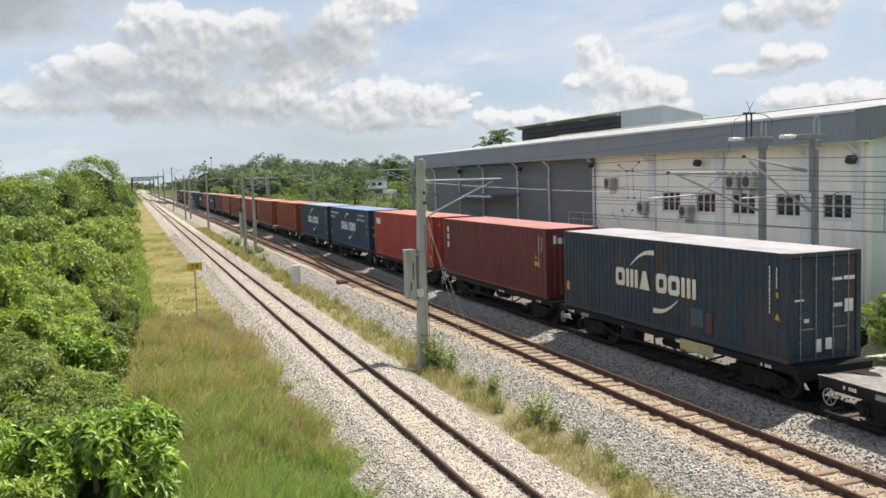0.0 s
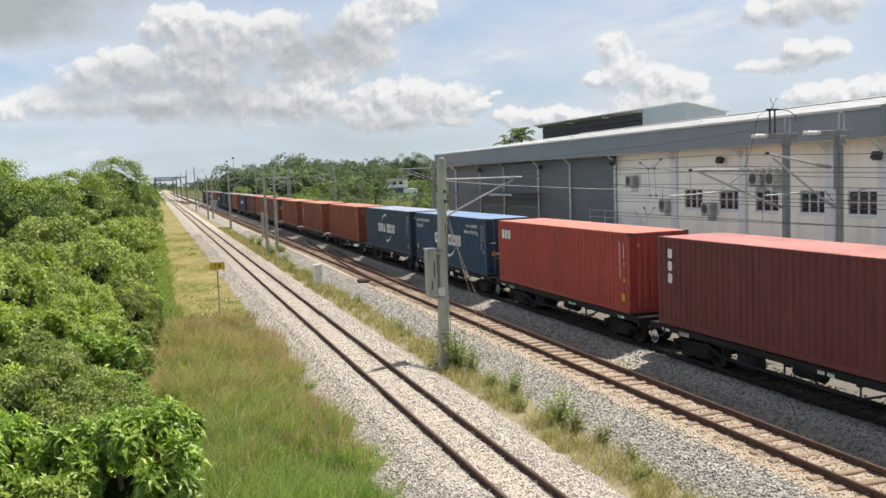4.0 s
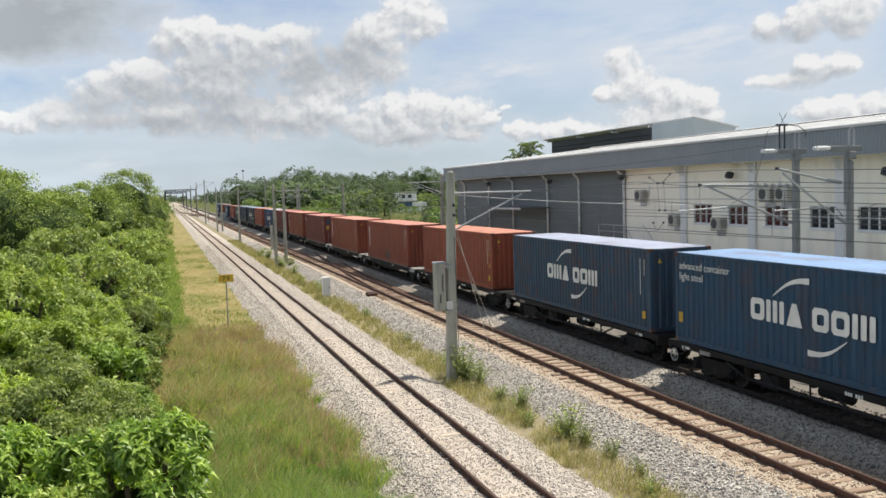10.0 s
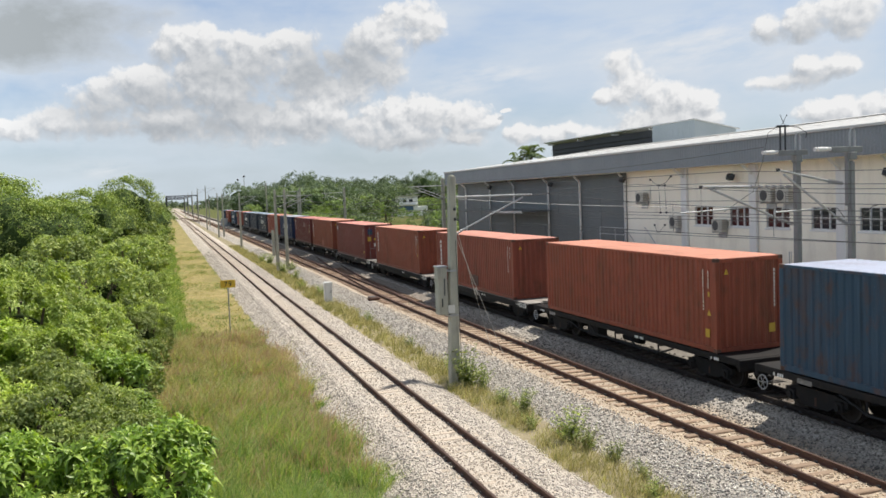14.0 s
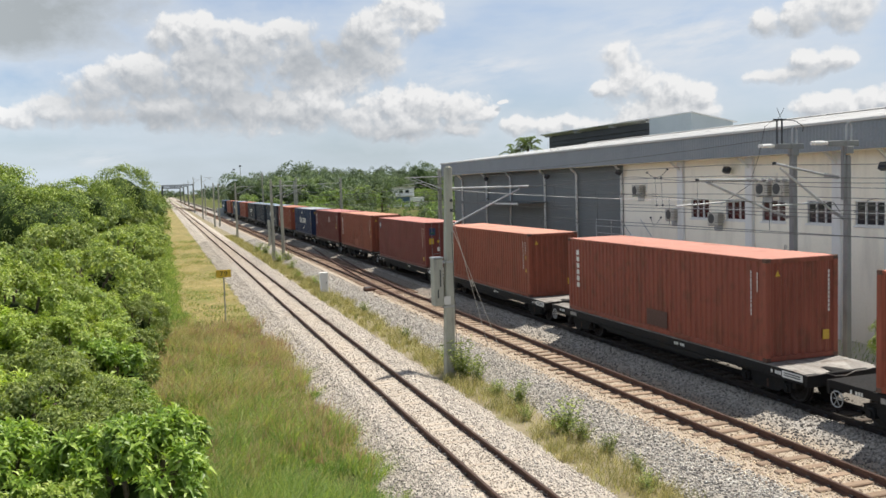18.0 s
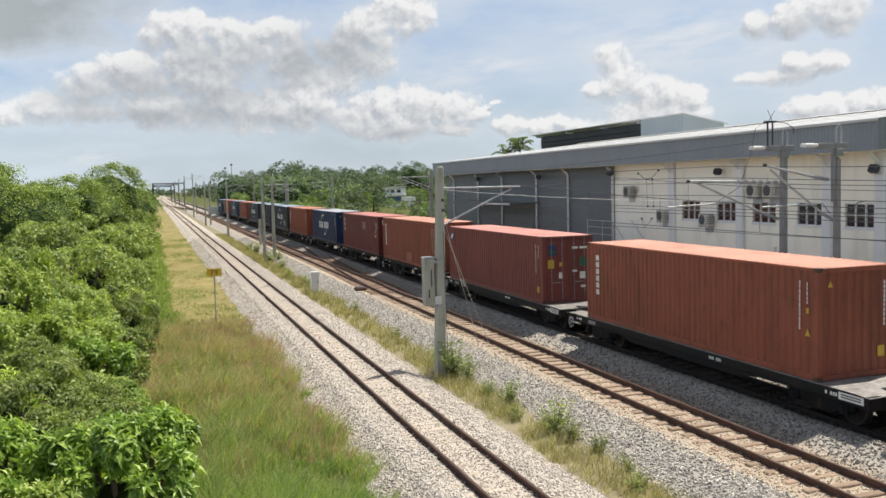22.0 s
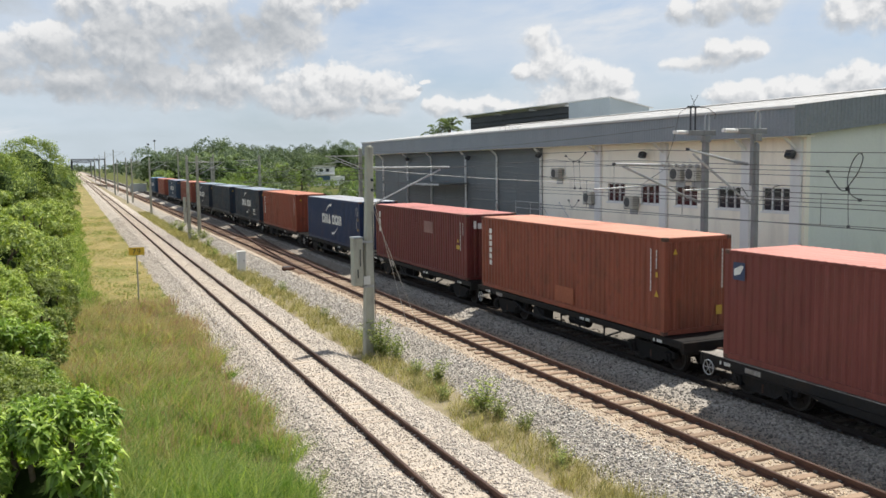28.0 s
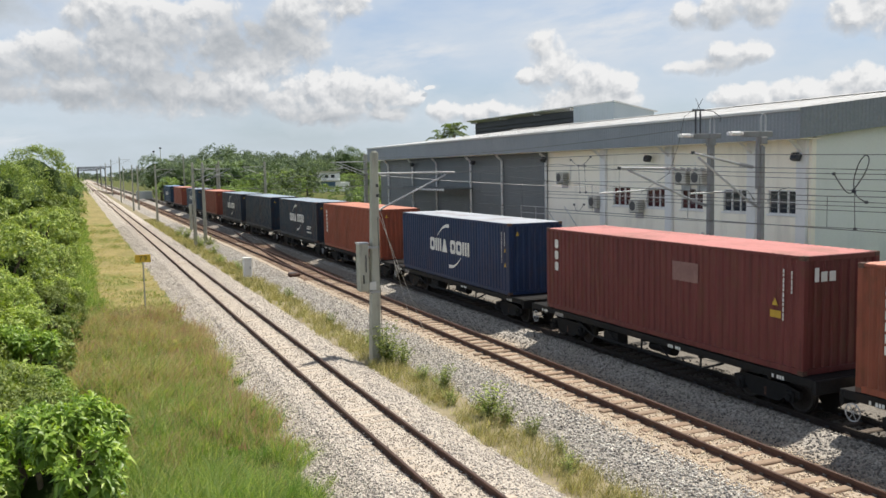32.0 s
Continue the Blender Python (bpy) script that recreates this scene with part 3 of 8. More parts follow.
def grid_mesh(name, xs, ys, height, mat):
    """A sheet over the crossing lines xs and ys, with its height from a function of arrays."""
    X, Y = np.meshgrid(np.array(xs, float), np.array(ys, float))
    Zs = height(X, Y)
    v = np.stack([X, Y, Zs], -1).reshape(-1, 3)
    nx, ny = len(xs), len(ys)
    i = np.arange((ny - 1) * nx).reshape(ny - 1, nx)[:, :-1].ravel()
    f = np.stack([i, i + 1, i + nx + 1, i + nx], -1)
    me = bpy.data.meshes.new(name)
    me.vertices.add(len(v))
    me.vertices.foreach_set("co", v.ravel())
    me.loops.add(f.size)
    me.loops.foreach_set("vertex_index", f.ravel())
    me.polygons.add(len(f))
    me.polygons.foreach_set("loop_start", np.arange(0, f.size, 4))
    me.materials.append(mat)
    me.update(calc_edges=True)
    me.polygons.foreach_set("use_smooth", np.ones(len(f), bool))
    return me


def faces_mesh(name, v, f, mat):
    """A mesh out of number arrays: v (n, 3), f (m, 3 or 4)."""
    me = bpy.data.meshes.new(name)
    me.vertices.add(len(v))
    me.vertices.foreach_set("co", np.ascontiguousarray(v, dtype=np.float32).ravel())
    me.loops.add(f.size)
    me.loops.foreach_set("vertex_index", np.ascontiguousarray(f, dtype=np.int32).ravel())
    me.polygons.add(len(f))
    me.polygons.foreach_set("loop_start", np.arange(0, f.size, f.shape[1], dtype=np.int32))
    me.materials.append(mat)
    me.update(calc_edges=True)
    return me


def wobble(X, Y, s, seed=0.0):
    """Smooth uneven ground out of a few crossing waves."""
    return (np.sin(X * 1.3 * s + Y * 0.7 * s + seed) + np.sin(X * 0.6 * s - Y * 1.1 * s + 2 * seed + 1.7)
            + np.sin(X * 2.1 * s + Y * 1.9 * s + 3.1 + seed) * 0.5) / 2.5


# ---- ground and ballast ----
GZ = -0.62
rng = np.random.default_rng(7)


def spaced(*runs):
    out = []
    for a, b, step in runs:
        out += list(np.arange(a, b, step))
    return out


def ground_height(X, Y):
    z = GZ + 0.05 * wobble(X, Y, 0.8)
    return z - np.clip((-X - 4) / 30, 0, 0.5)


ground = tagged(new("ground", grid_mesh("ground", spaced((-3000, -60, 420), (-60, -2, 4), (-2, 24, 0.5), (24, 80, 4), (80, 3200, 390)),
                                         spaced((-300, 0, 50), (0, 60, 0.6), (60, 400, 8), (400, 4800, 400)), ground_height, M["ground"])),
                "flat overgrown railway land with grass and weeds", "ground", kind="structure")
verge_long = tagged(new("verge_long", grid_mesh("verge_long", spaced((-0.6, 4.5, 0.18)), spaced((6, 46.1, 0.25)),
                                            lambda X, Y: GZ + 0.05 + 0.05 * wobble(X, Y, 2.1, 1.0), M["sod"])),
                    "matted sod under the long grass beside the track", "grass verge", kind="structure")
verge = tagged(new("verge", grid_mesh("verge", spaced((-0.6, 4.55, 0.18)), spaced((45.9, 70, 0.25), (70, 420, 3)),
                                       lambda X, Y: GZ + 0.06 + 0.05 * wobble(X, Y, 2.1, 1.0) , M["mown"])),
               "mown dry grass verge with straw lying along the track", "grass verge", kind="structure")

yard = tagged(new("yard", grid_mesh("yard", spaced((20.0, 26.1, 0.4)), spaced((6, 84, 1.0)), lambda X, Y: GZ + 0.085 + 0.02 * wobble(X, Y, 1.3, 3.0), M["yard"])),
              "pale gravel yard beside the hall", "yard", kind="structure")
strip = tagged(new("weed_strip", grid_mesh("weed_strip", spaced((8.7, 10.45, 0.15)), spaced((6, 140, 0.5), (140, 1500, 20)), lambda X, Y: GZ + 0.065 + 0.035 * wobble(X, Y, 2.4, 5.0), M["soil"])),
               "dry soil strip with weeds between the tracks", "ground", kind="structure")
TRACKS = {"near": 6.636, "middle": 13.170, "train": 16.860}


def bed_height(cx, half, shoulder, top):
    def h(X, Y):
        d = np.abs(X - cx)
        z = np.where(d < half, top, top - (d - half) / shoulder * (top - GZ - 0.03))
        return np.maximum(z, GZ + 0.005) + 0.012 * wobble(X, Y, 9.0) + 0.02 * wobble(X, Y, 1.7, 2.0)
    return h


def bed2(X, Y):
    left = np.clip((X - 10.15) / 1.5, 0, 1)
    z = GZ + 0.03 + left * (-0.185 - GZ - 0.03)
    z = np.where(np.abs(X - 14.45) < 0.45, z - 0.07 * np.cos((X - 14.45) / 0.45 * math.pi / 2) ** 2, z)
    z = np.where(np.abs(X - 15.55) < 0.75, z + 0.20 * np.cos((X - 15.55) / 0.75 * math.pi / 2) ** 2, z)
    z = z + 0.004 * np.clip((1.12 - np.abs(X - 13.17)) / 0.14, 0, 1)
    right = np.clip((X - 18.6) / 1.4, 0, 1)
    return z - right * 0.40 + 0.012 * wobble(X, Y, 9.0) + 0.02 * wobble(X, Y, 1.7, 4.0)


ys_bed = spaced((4, 70, 0.16), (70, 150, 0.3), (150, 1500, 6))
ballast_near = tagged(new("ballast_bed_near", grid_mesh("ballast_bed_near", spaced((4.25, 9.05, 0.16)), ys_bed, bed_height(6.636, 1.25, 1.15, -0.150), M["ballast"])),
                      "pale crushed-stone ballast under the near track", "ballast", kind="structure")
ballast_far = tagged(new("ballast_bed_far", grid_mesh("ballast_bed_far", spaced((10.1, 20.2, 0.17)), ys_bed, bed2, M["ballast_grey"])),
                     "grey crushed-stone ballast under the two farther tracks", "ballast", kind="structure")


tagged(new("ballast_turnout", grid_mesh("ballast_turnout", spaced((12.35, 15.4, 0.17)), spaced((49, 130, 0.6)), lambda X, Y: bed2(X, Y) + 0.012, M["ballast_brown"])),
       "dark brownish ballast round the turnout", "ballast", kind="structure")


def scatter_stones(name, spots, size, mat, parent):
    """Many small broken stones, eight faces each, in one mesh."""
    n = len(spots)
    base = np.array([(1, 0, 0), (-1, 0, 0), (0, 1, 0), (0, -1, 0), (0, 0, 1), (0, 0, -1)], float)
    tri = np.array([(0, 2, 4), (2, 1, 4), (1, 3, 4), (3, 0, 4), (2, 0, 5), (1, 2, 5), (3, 1, 5), (0, 3, 5)])
    q = rng.normal(size=(n, 4))
    q /= np.linalg.norm(q, axis=1, keepdims=True)
    a, b, c, d = q.T
    R = np.stack([np.stack([1 - 2 * (c * c + d * d), 2 * (b * c - a * d), 2 * (b * d + a * c)], -1),
                  np.stack([2 * (b * c + a * d), 1 - 2 * (b * b + d * d), 2 * (c * d - a * b)], -1),
                  np.stack([2 * (b * d - a * c), 2 * (c * d + a * b), 1 - 2 * (b * b + c * c)], -1)], 1)
    s = size * rng.uniform(0.6, 1.25, (n, 1, 1)) * rng.uniform(0.65, 1.2, (n, 6, 1))
    v = np.einsum("nij,nkj->nki", R, base[None] * s) * np.array([1, 1, 0.8]) + spots[:, None, :]
    f = tri[None] + (np.arange(n) * 6)[:, None, None]
    ob = new(name, faces_mesh(name, v.reshape(-1, 3), f.reshape(-1, 3), mat))
    ob.parent = parent
    ob["kind"] = "stuff"
    return ob


def stone_spots(x0, x1, height, count, avoid=()):
    """Places on a bed, thicker where the camera is near."""
    y = 9.5 + 110 * rng.power(1.0, count) ** 2.25
    x = rng.uniform(x0, x1, count)
    keep = np.ones(count, bool)
    for a, b in avoid:
        keep &= ~((x > a) & (x < b))
    x, y = x[keep], y[keep]
    return np.stack([x, y, height(x, y) + 0.013], -1)


NEAR_BED = bed_height(6.636, 1.25, 1.15, -0.150)
scatter_stones("ballast_stones", stone_spots(5.15, 9.0, NEAR_BED, 31000, ((6.15, 7.12),)), 0.031, M["stone"], ballast_near)
scatter_stones("ballast_stones", stone_spots(4.2, 5.3, NEAR_BED, 12000), 0.031, M["stone_mid"], ballast_near)
scatter_stones("ballast_stones", stone_spots(6.15, 7.12, NEAR_BED, 9000), 0.028, M["stone_buff"], ballast_near)
scatter_stones("ballast_stones", stone_spots(10.2, 11.9, bed2, 25000), 0.036, M["stone_grey"], ballast_far)
scatter_stones("ballast_stones", stone_spots(14.2, 16.12, bed2, 15000), 0.037, M["stone_shade"], ballast_far)
tan = stone_spots(11.65, 14.4, bed2, 17000)
scatter_stones("ballast_stones", tan[tan[:, 1] < 50.5], 0.031, M["stone_tan"], ballast_far)
scatter_stones("ballast_stones", stone_spots(16.08, 18.2, bed2, 6500), 0.044, M["stone_oil_shade"], ballast_far)


# ---- tracks ----
GAUGE = 1.07


def rail_form(pts, mat_head=False):
    """A flat-bottom rail swept through plan points (x, y)."""
    sec = [(-0.068, -0.155), (0.068, -0.155), (0.068, -0.138), (0.014, -0.116), (0.014, -0.046), (0.035, -0.036), (0.037, -0.006), (0.026, 0.0),
           (-0.026, 0.0), (-0.037, -0.006), (-0.035, -0.036), (-0.014, -0.046), (-0.014, -0.116), (-0.068, -0.138)]
    fm = Form()
    n = len(sec)
    P = [Vector((x, y)) for x, y in pts]
    for k, p in enumerate(P):
        d = (P[min(k + 1, len(P) - 1)] - P[max(k - 1, 0)]).normalized()
        side = Vector((d.y, -d.x))
        fm.v += [(p.x + side.x * a, p.y + side.y * a, z) for a, z in sec]
    for k in range(len(P) - 1):
        for i in range(n):
            j = (i + 1) % n
            fm.f.append((k * n + i, k * n + j, (k + 1) * n + j, (k + 1) * n + i))
    return fm


def head_form(pts):
    """The worn running band on top of a rail."""
    fm = Form()
    for x, y in pts:
        fm.v += [(x - 0.022, y, 0.0025), (x + 0.022, y, 0.0025)]
    fm.f = [(2 * k, 2 * k + 1, 2 * k + 3, 2 * k + 2) for k in range(len(pts) - 1)]
    return fm


sleeper_form = Form().box(-0.92, 0.92, -0.100, 0.100, -0.30, -0.145, 0.02)
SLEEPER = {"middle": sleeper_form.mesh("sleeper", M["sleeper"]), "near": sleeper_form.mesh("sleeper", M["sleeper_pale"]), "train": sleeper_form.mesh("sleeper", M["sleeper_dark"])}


def track(name, cx, label, near_count, far=800.0, start=4.0):
    t = tagged(thing(name, cx, 0, 0, label, "railway track", kind="structure"))
    ys = spaced((start, 60, 7.0), (60, far + 20, 40.0))
    for side in (-GAUGE / 2, GAUGE / 2):
        r = part("rail", rail_form([(side, y) for y in ys]), M["rail_dark" if name == "track_train" else "rail"], t, "oily steel rail, darkened for shade under the train" if name == "track_train" else "rusty flat-bottom steel rail")
        part("rail_head", head_form([(side, y) for y in ys]), M["rail_dark" if name == "track_train" else "railhead"], r, "dull worn running band")
    pitch = 0.605
    rest = Form()
    clips = Form()
    y = start + 4
    i = 0
    while y < far:
        dz = rng.uniform(-0.014, 0.012) + (0.0 if name == "track_near" else 0.008)
        if i < near_count:
            part("sleeper", SLEEPER[name.split("_")[1]], None, t, at=pose(rng.uniform(-0.02, 0.02), y, dz, 0, 0, rng.uniform(-0.8, 0.8)))
            for side in (-GAUGE / 2, GAUGE / 2):
                for a, b in ((-0.085, -0.058), (0.058, 0.085)):
                    clips.box(side + a, side + b, y - 0.05, y + 0.05, -0.142, -0.095)
        else:
            rest.box(-0.95, 0.95, y - 0.115, y + 0.115, -0.30, -0.14 + dz)
        y += pitch
        i += 1
    part("rail_clips", clips, M["dark_steel"], t)["kind"] = "stuff"
    part("far_sleepers", rest, M["sleeper_dark" if name == "track_train" else "sleeper_rust" if name == "track_middle" else "sleeper_pale"], t)["kind"] = "stuff"
    return t


track_near = track("track_near", TRACKS["near"], "metre-gauge track with rusty rails sunk in pale ballast", 120)
track_middle = track("track_middle", TRACKS["middle"], "metre-gauge track with rusty rails on tan sleepers", 120)
track_train = track("track_train", TRACKS["train"], "metre-gauge loop track under the container train", 60)

# the turnout from the middle track over to the train's track
turnout = thing("turnout", 0, 0, 0, "rusty turnout rails leading from the middle track to the loop", "railway turnout", kind="structure")
X2, X3 = TRACKS["middle"], TRACKS["train"]


def lead(y):
    t = min(max((y - 46) / 74, 0), 1)
    return X2 + (X3 - X2) * (3 * t * t - 2 * t * t * t)


for s in (-GAUGE / 2, GAUGE / 2):
    part("lead_rail", rail_form([(lead(y) + s, y) for y in spaced((50.0, 122, 3.0))]), M["rail"], turnout, "curved rusty lead rail")
tim = Form().box(-1.15, 1.25, -0.10, 0.10, -0.30, -0.15, 0.02).mesh("sleeper", M["sleeper_rust"])
for k in range(40):
    y = 50.2 + k * 0.72
    part("sleeper", tim, None, turnout, at=pose((lead(y) + X2) / 2, y, 0.03, 0, 0, 0))
for x0, a, b in ((X2 - GAUGE / 2 + 0.10, 62.0, 67.5), (X2 + GAUGE / 2 - 0.10, 78.0, 84.0)):
    part("check_rail", rail_form([(x0, y) for y in spaced((a, b, 1.5))]), M["rail"], turnout, "short rusty check rail")
for s in (-GAUGE / 2 + 0.06, GAUGE / 2 - 0.06):
    part("switch_blade", rail_form([(X2 + s * (1 - 0.1 * (y - 46) / 8), y) for y in spaced((46.0, 54.0, 1.0))]), M["rail"], turnout, "tapered switch blade")
for y in (47.0, 50.0):
    part("stretcher_bar", Form().tube((X2 - 0.5, y, -0.06), (X2 + 0.5, y, -0.06), 0.02, sides=6), M["rail"], turnout)
for s in (-GAUGE / 2, GAUGE / 2):        # the crossover far down the line
    part("crossover_rail", rail_form([(6.64 + (X2 - 6.64) * (3 * t * t - 2 * t ** 3) + s, 425.0 - 145.0 * t) for t in np.linspace(0, 1, 15)]), M["rail"], turnout, "rusty rail of the far crossover")
part("crossover_sleepers", Form().add([(6.64 + (X2 - 6.64) * (3 * t * t - 2 * t ** 3) + sx, 425.0 - 145.0 * t, -0.12) for t in np.linspace(0, 1, 15) for sx in (-0.95, 0.95)],
                                      [(2 * k, 2 * k + 1, 2 * k + 3, 2 * k + 2) for k in range(14)]), M["sleeper_rust"], turnout)
machine = thing("point_machine", 12.0, 52.5, -0.2, "low rusty point machine beside the turnout", "point machine")
part("casing", Form().box(-0.35, 0.35, -0.28, 0.28, 0, 0.22, 0.05), M["rail"], machine)
part("throw_rod", Form().tube((0.3, 0, 0.08), (1.5, 0, 0.08), 0.025), M["rail"], machine)
part("lid", Form().box(-0.3, 0.1, -0.22, 0.22, 0.221, 0.26, 0.015), M["dark_steel"], machine)

# ---- the container train ----
CX = TRACKS["train"]          # centre line of the train
FLOOR = 1.116                 # underside of the containers
LEN, WID, TALL = 12.192, 2.438, 2.88


def paint(name, a, b, rough=0.5, stain=(0.10, 0.045, 0.025), amount=0.45):
    return surface(name, [a, b, tuple(0.5 * (p + q) for p, q in zip(a, b))], rough, 0.0, 0.45, 14.0, 0.08, 0.004, per_object=0.06, spec=0.28,
                   stains=[(stain, amount, 0.9, (1.0, 1.0, 0.22)), (tuple(0.45 * c for c in a), 0.55, 4.5, (1.0, 1.0, 0.10)), (tuple(min(1.0, 1.5 * c + 0.015) for c in b), 0.4, 7.0, (1.0, 1.0, 0.08)), (stain, amount, 2.6, (1.0, 1.0, 0.7))])


PAINT = {
    "slate": paint("slate_blue_paint", (0.020, 0.037, 0.055), (0.026, 0.046, 0.066), amount=0.6),
    "plum": paint("dark_maroon_paint", (0.112, 0.026, 0.026), (0.137, 0.033, 0.031)),
    "red": paint("bright_red_paint", (0.36, 0.056, 0.043), (0.30, 0.049, 0.038), amount=0.25),
    "eco": paint("royal_blue_paint", (0.016, 0.050, 0.092), (0.020, 0.059, 0.107), amount=0.3),
    "blue": paint("faded_blue_paint", (0.024, 0.055, 0.092), (0.031, 0.066, 0.108), amount=0.55),
    "rust": paint("rust_orange_paint", (0.275, 0.069, 0.038), (0.235, 0.060, 0.035)),
    "brick": paint("brick_red_paint", (0.25, 0.070, 0.044), (0.215, 0.060, 0.040), amount=0.6),
    "orange": paint("faded_orange_brown_paint", (0.255, 0.073, 0.043), (0.215, 0.062, 0.038)),
    "maroon": paint("maroon_paint", (0.178, 0.049, 0.041), (0.150, 0.042, 0.036), amount=0.35),
    "navy": paint("navy_blue_paint", (0.012, 0.026, 0.070), (0.016, 0.033, 0.085), amount=0.2),
    "dark": paint("dark_blue_grey_paint", (0.018, 0.030, 0.048), (0.023, 0.038, 0.058)),
}


def paled(name, a):
    """Roof paint, paler than the walls, with brown stains."""
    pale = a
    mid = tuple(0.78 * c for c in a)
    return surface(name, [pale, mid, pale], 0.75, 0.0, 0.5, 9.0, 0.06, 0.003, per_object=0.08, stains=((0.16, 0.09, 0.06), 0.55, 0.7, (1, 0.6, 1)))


ROOFPAINT = {k: paled("sun_bleached_" + k, c) for k, c in {
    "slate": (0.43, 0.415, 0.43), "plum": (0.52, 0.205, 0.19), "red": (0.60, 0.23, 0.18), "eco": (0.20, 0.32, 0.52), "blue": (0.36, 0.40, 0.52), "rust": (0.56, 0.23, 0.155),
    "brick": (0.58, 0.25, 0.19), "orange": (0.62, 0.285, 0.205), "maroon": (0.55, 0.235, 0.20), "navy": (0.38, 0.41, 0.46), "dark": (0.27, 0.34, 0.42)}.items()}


def corrugated(length, height, depth=0.036, pitch=0.272, plane="y"):
    """A trapezoid-ribbed steel wall along one axis, standing from z 0 to height; ribs go inward (towards +)."""
    prof = []
    n = max(1, round(length / pitch))
    p = length / n
    for i in range(n):
        s = i * p
        prof += [(s, 0), (s + 0.36 * p, 0), (s + 0.50 * p, depth), (s + 0.86 * p, depth)]
    prof.append((length, 0))
    fm = Form()
    for s, d in prof:
        for z in (0, height):
            fm.v.append((d, s, z) if plane == "y" else (s, d, z))
    for i in range(len(prof) - 1):
        a = 2 * i
        fm.f.append((a, a + 1, a + 3, a + 2))
    o = len(fm.v)                     # inner skin, so that the wall has thickness
    for s, d in prof:
        for z in (0, height):
            fm.v.append((d + 0.004, s, z) if plane == "y" else (s, d + 0.004, z))
    for i in range(len(prof) - 1):
        a = o + 2 * i
        fm.f.append((a, a + 2, a + 3, a + 1))
    return fm


PN = M["wagon"]
SIDE = corrugated(LEN - 0.32, TALL - 0.218).mesh("side_panel", PN)
ENDP = corrugated(WID - 0.30, TALL - 0.285, plane="x").mesh("end_panel", PN)
roof_fm = Form()
for i in range(46):
    y = 0.06 + i * (LEN - 0.12) / 46
    st = (LEN - 0.12) / 46
    for yy, z in ((y, 0), (y + st * 0.35, 0), (y + st * 0.5, 0.02), (y + st * 0.85, 0.02)):
        roof_fm.v += [(0.03, yy, z), (WID - 0.03, yy, z)]
roof_fm.v += [(0.03, LEN - 0.06, 0), (WID - 0.03, LEN - 0.06, 0)]
roof_fm.f = [(2 * i, 2 * i + 1, 2 * i + 3, 2 * i + 2) for i in range(46 * 4)]
ROOF = roof_fm.mesh("roof_panel", PN)
POST = Form().box(0, 0.16, 0, 0.163, 0.11, TALL - 0.11, 0.015).mesh("corner_post", PN)
RAIL_T = Form().box(0.004, 0.066, 0.16, LEN - 0.16, TALL - 0.085, TALL - 0.012, 0.01).mesh("top_rail", PN)
RAIL_B = Form().box(0.004, 0.06, 0.16, LEN - 0.16, 0.012, 0.165, 0.01).mesh("bottom_rail", PN)
HEAD_T = Form().box(0.16, WID - 0.16, 0.006, 0.10, TALL - 0.14, TALL - 0.012, 0.01).mesh("header", PN)
SILL = Form().box(0.16, WID - 0.16, 0.006, 0.10, 0.012, 0.155, 0.01).mesh("sill", PN)
CAST = Form().box(0, 0.162, 0, 0.178, 0, 0.118, 0.012).mesh("corner_casting", PN)
FLOORP = Form().box(0.06, WID - 0.06, 0.1, LEN - 0.1, 0.02, 0.14).mesh("floor", M["dark_steel"])
door_fm = Form().box(0, 1.052, 0.02, 0.055, 0.0, TALL - 0.32, 0.008)
for k in range(4):
    z = 0.10 + k * 0.64
    door_fm.box(0.10, 0.95, 0.008, 0.022, z, z + 0.46, 0.006)
DOOR = door_fm.mesh("door", PN)
ROD = Form().tube((0, 0, -0.10), (0, 0, TALL - 0.22), 0.014, sides=8)
for z in (0.35, 1.0, 1.7, 2.35):
    ROD.box(-0.035, 0.035, -0.010, 0.03, z, z + 0.05)
ROD = ROD.mesh("lock_rod", M["rod"])
HANDLE = Form().box(0, 0.40, -0.012, 0.012, -0.02, 0.02, 0.005).mesh("door_handle", M["rod"])
DECAL_CACHE = {}


